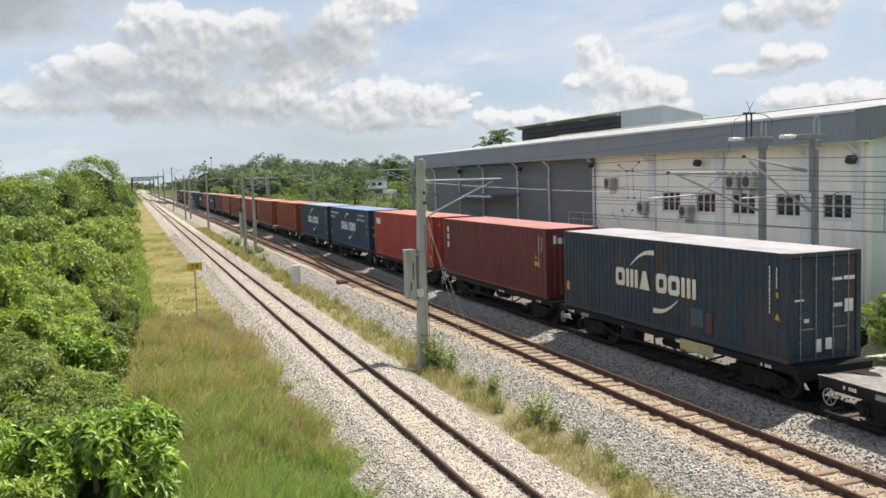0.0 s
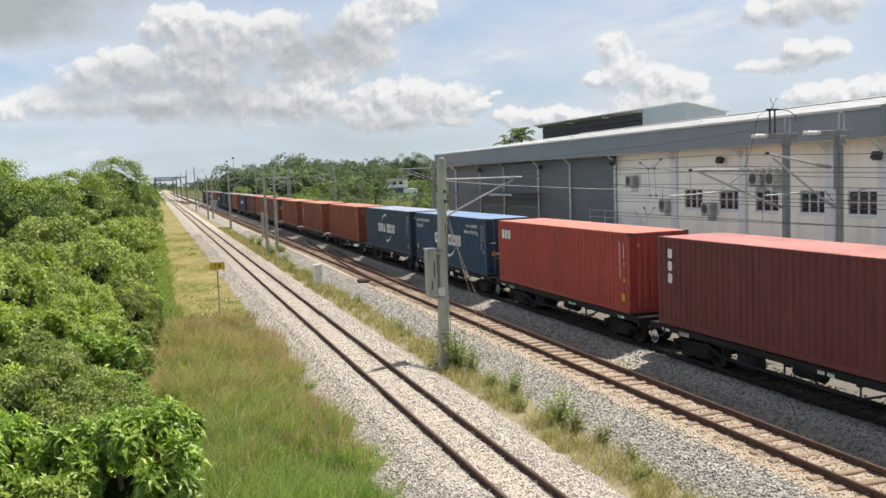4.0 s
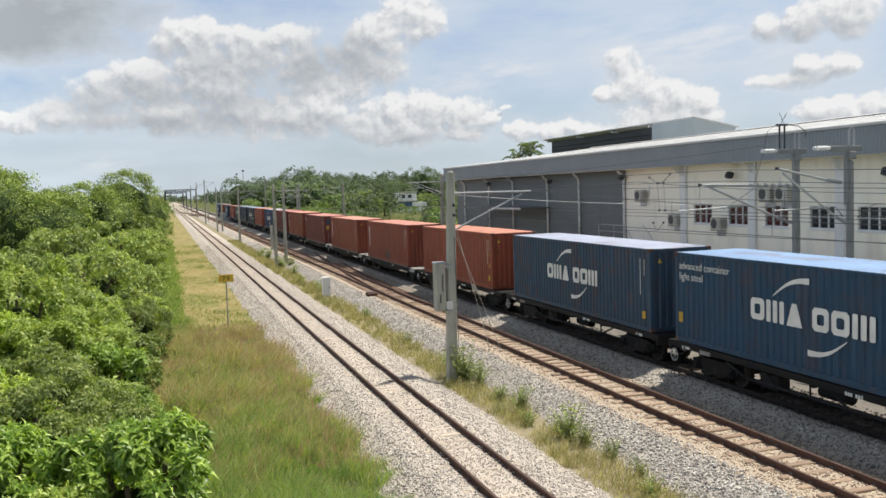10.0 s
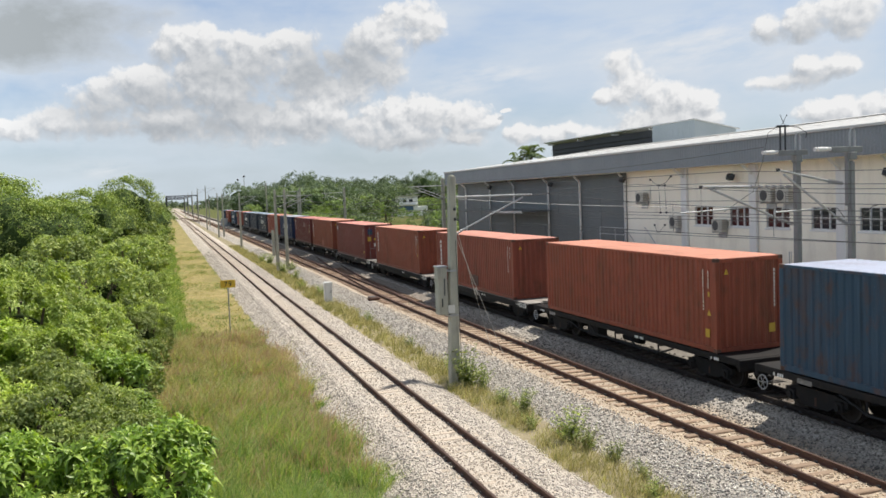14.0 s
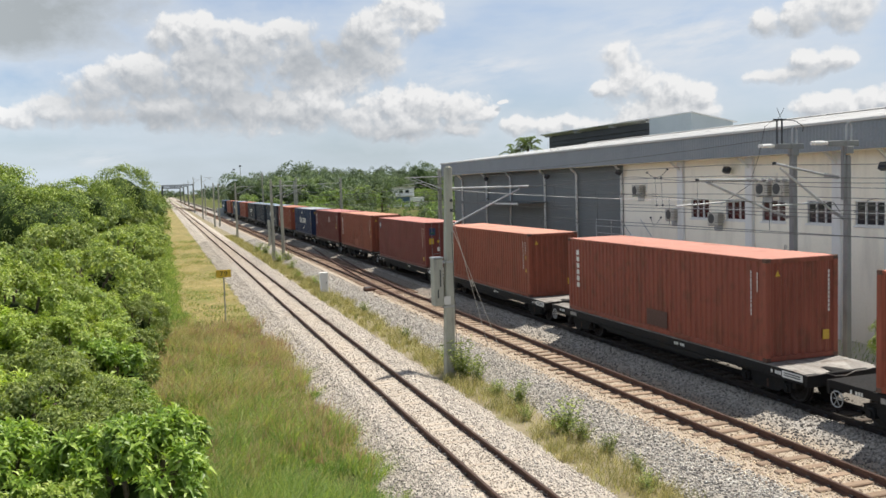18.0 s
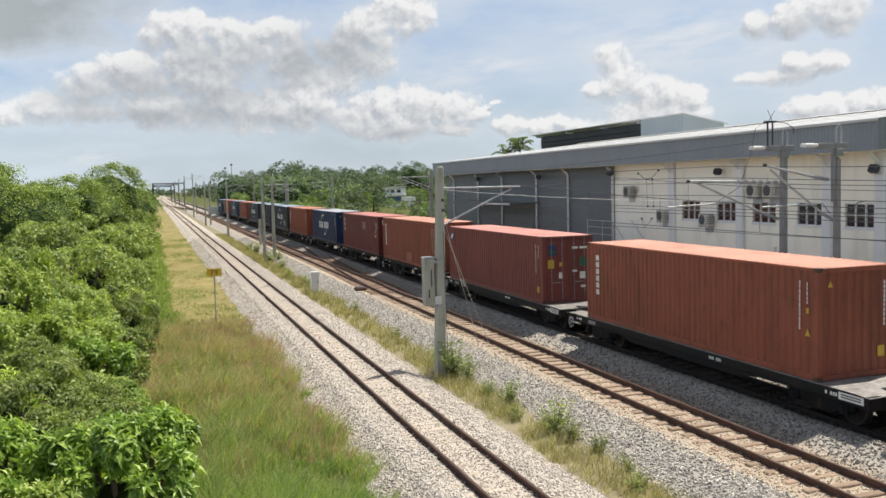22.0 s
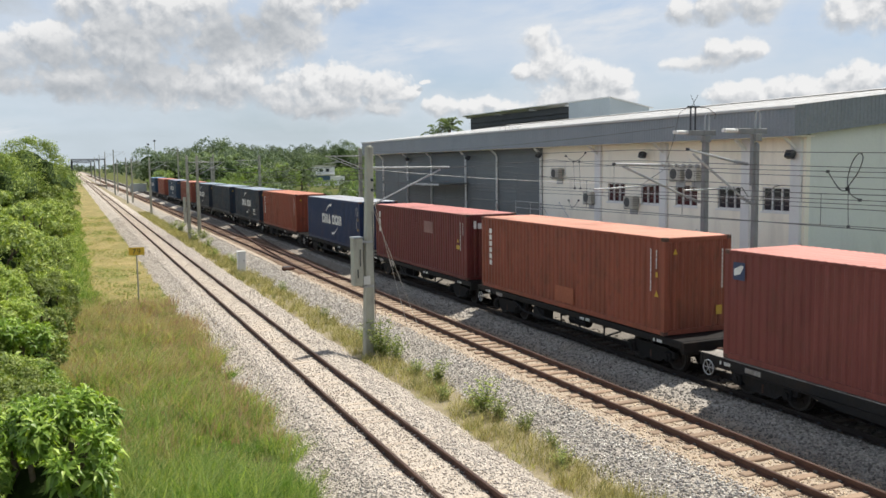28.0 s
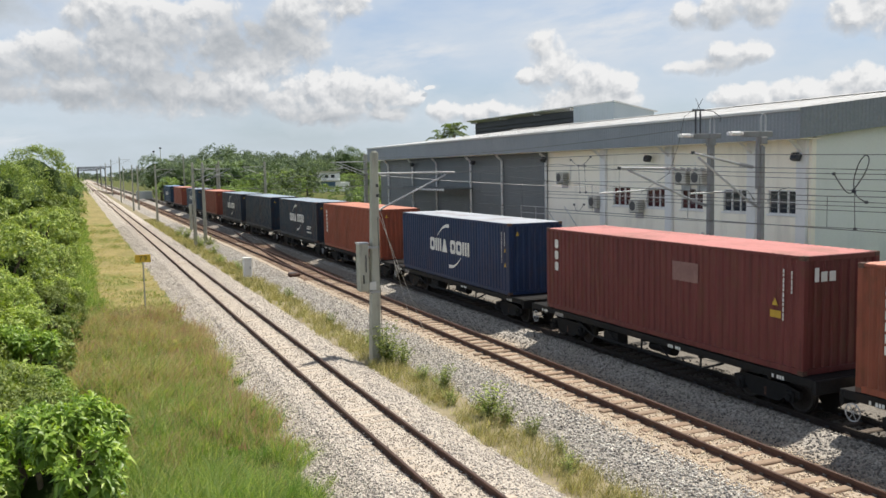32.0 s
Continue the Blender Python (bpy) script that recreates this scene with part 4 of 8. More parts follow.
def decal_meshes(kind):
    """Flat painted marks, in metres on the side wall: s runs from the near end away, z up from the container's foot."""
    if kind in DECAL_CACHE:
        return DECAL_CACHE[kind]
    got = []

    def sheet(pts):
        got.append(Form().prism(pts, 0, -0.004, 0.0).mesh("marking", M["whitepaint"]))

    def slab(s, z0, wd, h, c=0.0):
        if c:
            sheet([(s - c, z0), (s - wd + c, z0), (s - wd, z0 + c), (s - wd, z0 + h - c), (s - wd + c, z0 + h), (s - c, z0 + h), (s, z0 + h - c), (s, z0 + c)])
        else:
            sheet([(s, z0), (s - wd, z0), (s - wd, z0 + h), (s, z0 + h)])

    def ring(s, z0, wd, h, t):
        """A rounded frame, its two halves joined at the side strokes."""
        c = 0.09
        fm = Form()
        out_ = [(s - c, z0), (s - wd + c, z0), (s - wd, z0 + c), (s - wd, z0 + h - c), (s - wd + c, z0 + h), (s - c, z0 + h), (s, z0 + h - c), (s, z0 + c)]
        mid = (s - wd / 2, z0 + h / 2)
        kx, kz = 1 - 2 * t / wd, 1 - 2 * t / h
        inn = [(mid[0] + (a - mid[0]) * kx, mid[1] + (b - mid[1]) * kz) for a, b in out_]
        for i in range(8):
            j = (i + 1) % 8
            fm.prism([out_[i], out_[j], inn[j], inn[i]], 0, -0.004, 0.0)
        got.append(fm.mesh("marking", M["whitepaint"]))

    if kind == "letters":                     # the company mark as plain slabs
        s = 8.36
        for k in range(6):
            wd = (0.58, 0.72, 0.60, 0.58, 0.60, 0.74)[k]
            if k in (1, 5):
                for q in range(3):
                    slab(s - q * wd * 0.37, 1.22, wd * 0.24, 0.61, 0.03)
            elif k == 2:
                sheet([(s, 1.22), (s - wd * 0.36, 1.83), (s - wd * 0.64, 1.83), (s - wd, 1.22)])
            else:
                ring(s, 1.22, wd, 0.61, 0.165)
            s -= wd + (0.09 if k != 2 else 0.37)
    elif kind == "swoosh":                    # two tapering arcs
        for a, b in (((7.42, 1.96), (6.02, 2.46)), ((4.72, 1.10), (6.08, 0.62))):
            up, dn = [], []
            bend = 0.20 if b[1] > a[1] else -0.20
            for i in range(11):
                t = i / 10
                s = a[0] + (b[0] - a[0]) * t
                z = a[1] + (b[1] - a[1]) * t + bend * math.sin(math.pi * t) * 0.8
                th = 0.03 + 0.14 * t ** 0.9
                up.append((s, z + th / 2))
                dn.append((s, z - th / 2))
            sheet(up + dn[::-1])
    elif kind == "code":                      # vertical code lines by the near end, plain bars
        fm = Form()
        for s, z0, z1, wd in ((0.67, 1.26, 2.48, 0.042), (0.40, 1.95, 2.48, 0.036)):
            z, i = z0, 0
            while z < z1:
                h = 0.09 + 0.03 * (i % 3)
                fm.prism([(s, z), (s - wd, z), (s - wd, z + h * 0.78), (s, z + h * 0.78)], 0, -0.004, 0.0)
                z += h
                i += 1
        got.append(fm.mesh("code_strip", M["whitepaint"]))
    elif kind == "mark":                      # a lessor's vertical word by the far end, plain slabs
        for k in range(6):
            slab(11.45, 2.24 - k * 0.255, 0.22, 0.19)
    elif kind == "short":
        for k in range(3):
            slab(11.60, 2.20 - k * 0.40, 0.24, 0.31, 0.05)
    elif kind == "initials":
        for k in range(3):
            slab(11.70 - k * 0.36, 2.05, 0.28, 0.42, 0.05)
    elif kind == "patch":
        slab(4.92, 1.80, 1.12, 0.55)
    elif kind == "repair":
        slab(6.2, 0.22, 1.25, 0.55)
    elif kind == "teal_patch":
        slab(4.10, 0.42, 0.62, 0.55)
    elif kind == "rust_patch":
        slab(3.34, 0.30, 0.26, 0.60)
    elif kind == "plates":
        slab(0.56, 0.44, 0.22, 0.26)
    elif kind == "plate_mid":
        slab(1.08, 1.30, 0.36, 0.18)
        sheet([(1.02, 1.60), (0.82, 1.60), (0.92, 1.79)])
    elif kind == "plates_far":
        slab(11.98, 0.64, 0.22, 0.32)
    elif kind == "hazard":
        sheet([(0.46, 1.12), (0.26, 1.12), (0.36, 1.31)])
        slab(0.41, 1.70, 0.09, 0.15)
    elif kind == "logo":
        slab(11.86, 2.12, 0.42, 0.46)
    elif kind == "logo_wave":
        sheet([(11.82, 2.22), (11.60, 2.28), (11.48, 2.48), (11.56, 2.51), (11.82, 2.40)])
    elif kind == "lines":
        for z, a, b in ((0.95, 2.9, 1.7), (0.80, 2.9, 1.9), (0.55, 2.9, 1.6)):
            slab(a, z, a - b, 0.09)
    DECAL_CACHE[kind] = got
    return got


def words(text, size, parent, s, z, mat, name="lettering"):
    """Readable words on the side wall, as flat letters."""
    cu = bpy.data.curves.new(name, "FONT")
    cu.body, cu.size, cu.extrude = text, size, 0.002
    tmp = bpy.data.objects.new(name, cu)
    scene.collection.objects.link(tmp)
    bpy.context.view_layer.update()
    me = bpy.data.meshes.new_from_object(tmp.evaluated_get(bpy.context.evaluated_depsgraph_get()))
    bpy.data.objects.remove(tmp)
    me.materials.clear()
    me.materials.append(mat)
    ob = new(name, me)
    ob.parent = parent
    ob.matrix_basis = Matrix.Translation((-0.004, s, z)) @ Euler((radians(90), 0, radians(-90))).to_matrix().to_4x4()
    return ob


def container(colour, label, doors, marks, ends=()):
    """A forty-foot high-cube box; its origin is the near foot corner on the camera's side."""
    p = PAINT[colour]
    c = thing("shipping_container", 0, 0, 0, label, "shipping container", "containers on the train")

    def put(name, mesh, m, mat=p, lab="", parent=None):
        ob = part(name, mesh, None, parent or c, lab, at=m)
        return repaint(ob, mat)

    put("side_panel", SIDE, pose(0.012, 0.16, 0.14))
    put("side_panel", SIDE, pose(WID - 0.012, LEN - 0.16, 0.14, 0, 0, 180))
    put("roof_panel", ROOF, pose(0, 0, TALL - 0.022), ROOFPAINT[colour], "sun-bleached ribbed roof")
    put("floor", FLOORP, pose(0, 0, 0), M["dark_steel"])
    for x, y, rz in ((0, 0, 0), (WID, LEN, 180)):
        put("corner_post", POST, pose(x, y, 0, 0, 0, rz))
    for x, y, rz in ((WID - 0.16, 0, 0), (0.16, LEN, 180)):
        put("corner_post", POST, pose(x, y, 0, 0, 0, rz))
    for x, y, rz in ((0, 0, 0), (WID, LEN, 180)):
        put("top_rail", RAIL_T, pose(x, y, 0, 0, 0, rz))
        put("bottom_rail", RAIL_B, pose(x, y, 0, 0, 0, rz))
        put("header", HEAD_T, pose(x, y, 0, 0, 0, rz))
        put("sill", SILL, pose(x, y, 0, 0, 0, rz))
    for x in (0, WID - 0.162):
        for y in (0, LEN - 0.178):
            for z in (0, TALL - 0.118):
                put("corner_casting", CAST, pose(x, y, z), M["casting"])
    put("end_panel", ENDP, pose(WID - 0.15, LEN - 0.03, 0.15, 0, 0, 180))
    if doors:
        for x in (0.162, WID / 2 + 0.004):
            d = put("door", DOOR, pose(x, 0.02, 0.16), p)
            for dx in (0.28, 0.78):
                put("lock_rod", ROD, pose(dx, -0.012, 0.0), M["rod"], "galvanised locking rod", d)
            put("door_handle", HANDLE, pose(0.30, -0.03, 0.72), M["rod"], "galvanised door handle", d)
        for k, (x, z, w_, h, mt) in enumerate(doors):
            q = Form().prism([(x, z), (x, z + h), (x + w_, z + h), (x + w_, z)], 1, 0.006 - 0.0015 * k, 0.012)
            part("door_label", q, mt, c)
    else:
        put("end_panel", ENDP, pose(0.15, 0.03, 0.15))
        for pts, mt in ends:
            part("end_marking", Form().prism(pts, 1, 0.022, 0.028), mt, c)
    for kind, mt in marks:
        for me in decal_meshes(kind):
            ob = repaint(part(me.name.split(".")[0], me, None, c, at=pose(-0.004 if kind == "logo_wave" else 0.002, 0, 0)), mt)
            if kind == "code":
                ob["kind"] = "stuff"
    return c


WP, YL = M["whitepaint"], M["yellow"]
GHOST = surface("cleaned_paint_patch", [(0.24, 0.13, 0.115), (0.20, 0.10, 0.09)], 0.6, big=2.0, fine=10.0, bump=0.05)
DARKP = surface("primer_repair_patch", [(0.10, 0.045, 0.035), (0.085, 0.04, 0.03)], 0.6, big=2.0, fine=10.0, bump=0.05)
ORNP = surface("orange_repair_patch", [(0.34, 0.10, 0.045), (0.29, 0.085, 0.04)], 0.6, big=2.0, fine=10.0, bump=0.05)
TEALP = surface("faded_teal_repair_patch", [(0.035, 0.080, 0.095), (0.045, 0.095, 0.110)], 0.6, big=2.0, fine=10.0, bump=0.05)
LOGOB = surface("dark_blue_label", [(0.02, 0.04, 0.10), (0.03, 0.05, 0.12)], 0.5, bump=0.0)
LOGOG = surface("green_label", [(0.02, 0.10, 0.06), (0.03, 0.12, 0.07)], 0.5, bump=0.0)
CREAMP = surface("yellowed_white_paint", [(0.66, 0.60, 0.45), (0.70, 0.67, 0.58)], 0.6, big=1.5, fine=10.0, bump=0.05)
D_PLAIN = [(0.25, 1.62, 0.30, 0.05, WP), (0.55, 1.05, 0.16, 0.10, WP), (1.45, 2.10, 0.34, 0.08, WP), (1.85, 2.10, 0.36, 0.10, WP), (1.50, 1.40, 0.30, 0.10, WP),
           (1.88, 1.25, 0.28, 0.34, WP), (0.95, 0.25, 0.16, 0.34, WP), (1.25, 0.30, 0.20, 0.30, WP)]
D_LOGO = [(0.28, 2.05, 0.40, 0.46, LOGOB), (0.34, 2.15, 0.28, 0.10, LOGOG), (0.26, 1.50, 0.30, 0.36, YL), (0.80, 1.58, 0.16, 0.16, YL), (0.78, 1.05, 0.18, 0.26, WP),
          (1.42, 2.30, 0.26, 0.10, WP), (1.78, 2.30, 0.36, 0.10, WP), (1.76, 1.55, 0.36, 0.36, LOGOG), (1.42, 1.30, 0.22, 0.09, WP), (1.78, 1.0, 0.26, 0.30, WP), (1.82, 0.62, 0.22, 0.10, WP)]
STOCK = [  # near end at the start, paint, label, doors, marks
    (17.84, "slate", "weathered slate-blue container with company mark and door end", D_PLAIN, [("letters", CREAMP), ("swoosh", CREAMP), ("teal_patch", TEALP), ("rust_patch", DARKP), ("code", WP), ("hazard", YL), ("plates_far", YL)]),
    (31.59, "plum", "dark maroon container with white lessor's mark", None, [("short", WP), ("code", WP), ("plate_mid", YL)]),
    (45.61, "red", "bright red container with white initials", None, [("initials", WP), ("code", WP), ("hazard", YL), ("plates", YL)]),
    (59.51, "eco", "royal-blue container lettered with eco container words", D_PLAIN[:5] + [(0.3, 1.0, 0.22, 0.22, YL)], [("letters", WP), ("swoosh", WP), ("code", WP), ("hazard", YL), ("plates_far", YL)]),
    (73.21, "blue", "faded blue container with company mark and rust streaks", None, [("letters", WP), ("swoosh", WP), ("code", WP), ("plates", YL)]),
    (88.25, "rust", "rust-orange container with corrugated end", None, [("code", CREAMP), ("hazard", YL), ("plates", YL)]),
    (104.30, "brick", "brick-red container with vertical lessor's mark and dark repair patch", None, [("mark", WP), ("code", WP), ("repair", DARKP)]),
    (120.50, "orange", "faded orange-brown container with vertical lessor's mark", None, [("mark", WP), ("code", WP), ("hazard", YL)]),
    (136.70, "maroon", "maroon container with labelled door end and lock rods", D_LOGO, [("logo", LOGOB), ("logo_wave", WP), ("code", CREAMP), ("plates", YL)]),
    (151.40, "orange", "faded orange-brown container with bright repair patch", None, [("mark", WP), ("code", WP), ("repair", ORNP), ("hazard", YL)]),
    (165.10, "plum", "dark maroon container with pale patch and lessor's mark", None, [("short", WP), ("code", WP), ("patch", GHOST), ("plate_mid", YL)]),
    (180.30, "navy", "navy-blue container with company mark", None, [("letters", WP), ("swoosh", WP), ("code", WP), ("hazard", YL)]),
    (196.20, "rust", "rust-orange container with vertical lessor's mark", None, [("mark", WP), ("code", WP)]),
    (210.40, "dark", "dark blue-grey container with company mark and small lines", None, [("letters", WP), ("swoosh", WP), ("lines", WP)]),
    (226.30, "dark", "plain dark blue-grey container without markings", None, []),
    (241.60, "dark", "dark blue-grey container with company mark", None, [("letters", WP), ("swoosh", WP)]),
    (258.90, "brick", "plain brick-red container on the train", None, []),
    (277.60, "blue", "faded blue container with company mark", None, [("letters", WP), ("swoosh", WP)]),
    (297.00, "brick", "brick-red container far down the train", None, []),
    (315.50, "eco", "blue container at the tail of the train", None, [("letters", WP)]),
]


def slab_at(x, z, w_, h):
    return [(x, z), (x, z + h), (x + w_, z + h), (x + w_, z)]


END_MARK = [(slab_at(0.36, 2.24, 0.13, 0.34), WP), (slab_at(0.56, 2.24, 0.19, 0.24), WP), (slab_at(0.82, 2.24, 0.20, 0.24), WP)]
END_CODE = [([(0.32, 2.38), (0.40, 2.55), (0.48, 2.38)], YL), (slab_at(1.92, 0.50, 0.22, 0.28), YL)] + [(slab_at(2.10, 1.30 + 0.12 * k, 0.05, 0.09), WP) for k in range(10)]
CONTAINERS, WAGONS, WHEELSETS = [], [], []
LOW = {5: 0.04, 6: 0.08, 7: 0.10, 8: 0.10}          # boxes on the wagons with the lower plated deck
for i, (y0, colour, label, doors, marks) in enumerate(STOCK):
    c = container(colour, label, doors, marks, END_MARK if colour == "plum" else END_CODE)
    CONTAINERS.append((c, y0, FLOOR - LOW.get(i, 0.0)))
eco_box = CONTAINERS[3][0]
words("eco container", 0.31, eco_box, 2.90, 2.36, WP)
words("bamboo flooring", 0.31, eco_box, 3.22, 2.03, WP)
words("advanced container", 0.33, eco_box, 11.92, 2.36, WP)
words("light steel", 0.33, eco_box, 11.92, 2.02, WP)

# flat wagons
wheel_fm = Form()
for sx in (-0.5, 0.5):
    wheel_fm.tube((sx - 0.06, 0, 0), (sx + 0.06, 0, 0), 0.43, sides=24)
    fl = -0.065 if sx > 0 else 0.065
    wheel_fm.tube((sx + fl - 0.012, 0, 0), (sx + fl + 0.012, 0, 0), 0.46, sides=24)
    out = 0.066 if sx > 0 else -0.066
    for k in range(6):
        a = k * math.pi / 3
        wheel_fm.tube((sx + out * 0.9, 0.22 * math.cos(a), 0.22 * math.sin(a)), (sx + out * 1.15, 0.22 * math.cos(a), 0.22 * math.sin(a)), 0.05, sides=6)
    wheel_fm.tube((sx + out * 0.9, 0, 0), (sx + out * 1.8, 0, 0), 0.12, 0.09, sides=12)
wheel_fm.tube((-0.75, 0, 0), (0.75, 0, 0), 0.075, sides=10)
WHEEL = wheel_fm.mesh("wheelset", M["rail_dark"])
rim = Form()
for k in range(24):
    a0, a1 = 2 * math.pi * k / 24, 2 * math.pi * (k + 1) / 24
    o = len(rim.v)
    rim.v += [(x, r * math.cos(a), r * math.sin(a)) for a in (a0, a1) for x, r in ((-0.566, 0.36), (-0.566, 0.425), (-0.50, 0.4335))]
    rim.f += [(o, o + 1, o + 4, o + 3), (o + 1, o + 2, o + 5, o + 4)]
bog = Form()
bog.prism([(-1.15, 0.42), (-0.75, 0.42), (-0.45, 0.22), (0.45, 0.22), (0.75, 0.42), (1.15, 0.42), (1.15, 0.60), (0.70, 0.70), (-0.70, 0.70), (-1.15, 0.60)], 0, -0.06, 0.06)
BOGIE = bog.mesh("bogie_frame", M["wagon"])
BOLSTER = Form().box(-0.85, 0.85, -0.16, 0.16, 0.42, 0.72, 0.03).mesh("bolster", M["wagon"])
AXBOX = Form().box(-0.11, 0.11, -0.13, 0.13, -0.14, 0.16, 0.03).tube((-0.16, 0, 0), (0.16, 0, 0), 0.09, sides=12).mesh("axle_box", M["wagon"])
SPRING = Form()
for k in range(5):
    SPRING.tube((0, 0, k * 0.045), (0, 0, k * 0.045 + 0.03), 0.075, sides=10)
SPRING = SPRING.mesh("spring_nest", M["rail"])
HANDWHEEL = Form()
ringpts = [(0, 0.20 * math.cos(2 * math.pi * k / 16), 0.20 * math.sin(2 * math.pi * k / 16)) for k in range(17)]
HANDWHEEL.path(ringpts, 0.016, 6)
for k in range(3):
    a = math.pi * k / 3
    HANDWHEEL.tube((0, 0.2 * math.cos(a), 0.2 * math.sin(a)), (0, -0.2 * math.cos(a), -0.2 * math.sin(a)), 0.011, sides=6)
HANDWHEEL.tube((0, 0, 0), (0.35, 0, 0), 0.014, sides=6)
HANDWHEEL = HANDWHEEL.mesh("handbrake_wheel", M["galv"])


def wagon(length, style, drop=0.0, panel=0.0):
    """A bogie flat wagon; origin on the rail at its near end, centre line. style 1 has a deep straight sill, 0 an open truss frame."""
    g = thing("flat_wagon", 0, 0, 0, "black bogie flat wagon with worn grey deck plates" if style else "black skeletal container wagon with truss frame", "railway wagon", "wagons of the train")
    top = FLOOR - 0.006 - drop
    for sx, name in ((-1.22, "side_sill"), (1.10, "side_sill")):
        fm = Form()
        if style:
            fm.box(sx, sx + 0.12, 0.12, length - 0.12, top - 0.27, top - 0.02, 0.012)
            fm.box(sx - 0.03, sx + 0.15, 0.12, length - 0.12, top - 0.30, top - 0.27)
            fm.prism([(length * 0.24, top - 0.30), (length * 0.32, top - 0.46), (length * 0.68, top - 0.46), (length * 0.76, top - 0.30)], 0, sx + 0.03, sx + 0.09)
        else:
            fm.box(sx, sx + 0.10, 0.12, length - 0.12, top - 0.21, top - 0.02, 0.012)
        part(name, fm, M["wagon"], g)
    if style:
        part("deck_plate", Form().box(-1.24, 1.24, 1.1, length - 1.1, top - 0.022, top, 0.004), M["deck"], g, "worn grey steel deck plate")
        for y_in, y_out in ((1.09, -0.02), (length - 1.09, length + 0.02)):
            bent = Form()
            for k in range(7):
                for j in range(9):
                    x, t = -1.24 + 2.48 * j / 8, k / 6
                    z = top - 0.004 + t * (0.055 * math.sin(j * 1.15 + 0.4) + 0.03 * math.sin(j * 2.3 + length)) - 0.05 * t * t
                    bent.v += [(x, y_in + (y_out - y_in) * t, z), (x, y_in + (y_out - y_in) * t, z - 0.02)]
            at_ = lambda k, j, low_: 2 * (9 * k + j) + low_
            for k in range(6):
                for j in range(8):
                    for low_ in (0, 1):
                        bent.f.append((at_(k, j, low_), at_(k, j + 1, low_), at_(k + 1, j + 1, low_), at_(k + 1, j, low_)))
            for j in range(8):
                bent.f.append((at_(6, j, 0), at_(6, j + 1, 0), at_(6, j + 1, 1), at_(6, j, 1)))
            part("end_plate", bent, M["deck"], g, "buckled grey end plate")
        plate = part("data_plate", Form().prism([(0.16, top - 0.24), (0.95, top - 0.24), (0.95, top - 0.06), (0.16, top - 0.06)], 0, -1.232, -1.2215), M["whitepaint"], g, "white data plate with dark lines")
        for z in (0.13, 0.19):
            part("plate_line", Form().prism([(0.24, top - z), (0.87, top - z), (0.87, top - z + 0.03), (0.24, top - z + 0.03)], 0, -1.235, -1.2325), M["dark_steel"], plate)
    else:
        for a, b in ((0.10, 1.5), (length - 1.5, length - 0.10)):
            part("end_platform", Form().box(-1.22, 1.22, a, b, top - 0.022, top, 0.004), M["wagon"], g)
        for sx in (-1.17, 1.17):
            tr = Form()
            a, b = length * 0.30, length * 0.70
            tr.path([(sx, a - 0.9, top - 0.24), (sx, a, 0.55), (sx, b, 0.55), (sx, b + 0.9, top - 0.24)], 0.035, 6)
            for k in range(5):
                y = a + (b - a) * k / 4
                tr.tube((sx, y, 0.55), (sx, y + (0.5 if k % 2 else 0.0), top - 0.22), 0.03, sides=6)
            part("truss_rod", tr, M["wagon"], g)
    if not style:
        part("brake_reservoir", Form().tube((-0.55, length * 0.44, 0.62), (-0.55, length * 0.52, 0.62), 0.16, sides=14), M["wagon"], g)
        part("brake_cylinder", Form().tube((0.35, length * 0.56, 0.66), (0.35, length * 0.61, 0.66), 0.14, sides=14).tube((0.35, length * 0.61, 0.66), (0.35, length * 0.68, 0.66), 0.03, sides=8), M["wagon"], g)
        part("equipment_box", Form().box(-1.10, -0.70, length * 0.60, length * 0.66, 0.42, 0.84, 0.02), M["wagon"], g)
    part("centre_sill", Form().box(-0.22, 0.22, 0.05, length - 0.05, top - 0.36, top - 0.03, 0.02), M["wagon"], g)
    n = 5
    for k in range(n):
        y = 1.6 + (length - 3.2) * k / (n - 1)
        part("cross_beam", Form().box(-1.12, 1.12, y - 0.07, y + 0.07, top - 0.30, top - 0.03, 0.01), M["wagon"], g)
    for y0 in (0.0, length - 0.12):
        part("end_beam", Form().box(-1.22, 1.22, y0, y0 + 0.12, top - 0.36, top - 0.015, 0.015), M["wagon"], g)
    for yb in (2.0, length - 2.0):
        part("bolster", BOLSTER, None, g, at=pose(0, yb, 0))
        for sx in (-0.80, 0.80):
            part("bogie_frame", BOGIE, None, g, at=pose(sx, yb, 0))
            part("spring_nest", SPRING, None, g, at=pose(sx, yb, 0.28))
            for dy in (-0.875, 0.875):
                part("axle_box", AXBOX, None, g, at=pose(sx * 1.04, yb + dy, 0.43))
        for dy in (-0.875, 0.875):
            wh = part("wheelset", WHEEL, None, g, "steel wheelset with bright treads", at=pose(0, yb + dy, 0.43))
            part("wheel_rim", RIM, None, wh, "bright worn wheel rim")
            WHEELSETS.append((wh, yb + dy))
    for y0, sgn in ((0.0, -1), (length, 1)):
        cp = Form().box(-0.09, 0.09, min(y0, y0 + sgn * 0.42), max(y0, y0 + sgn * 0.42), 0.66, 0.86, 0.03)
        cp.box(-0.16, 0.16, min(y0 + sgn * 0.28, y0 + sgn * 0.46), max(y0 + sgn * 0.28, y0 + sgn * 0.46), 0.62, 0.90, 0.04)
        part("coupler", cp, M["rail"], g, "rusty knuckle coupler")
        hz = [(-0.45, y0, 0.80), (-0.45, y0 + sgn * 0.18, 0.62), (-0.40, y0 + sgn * 0.38, 0.55)]
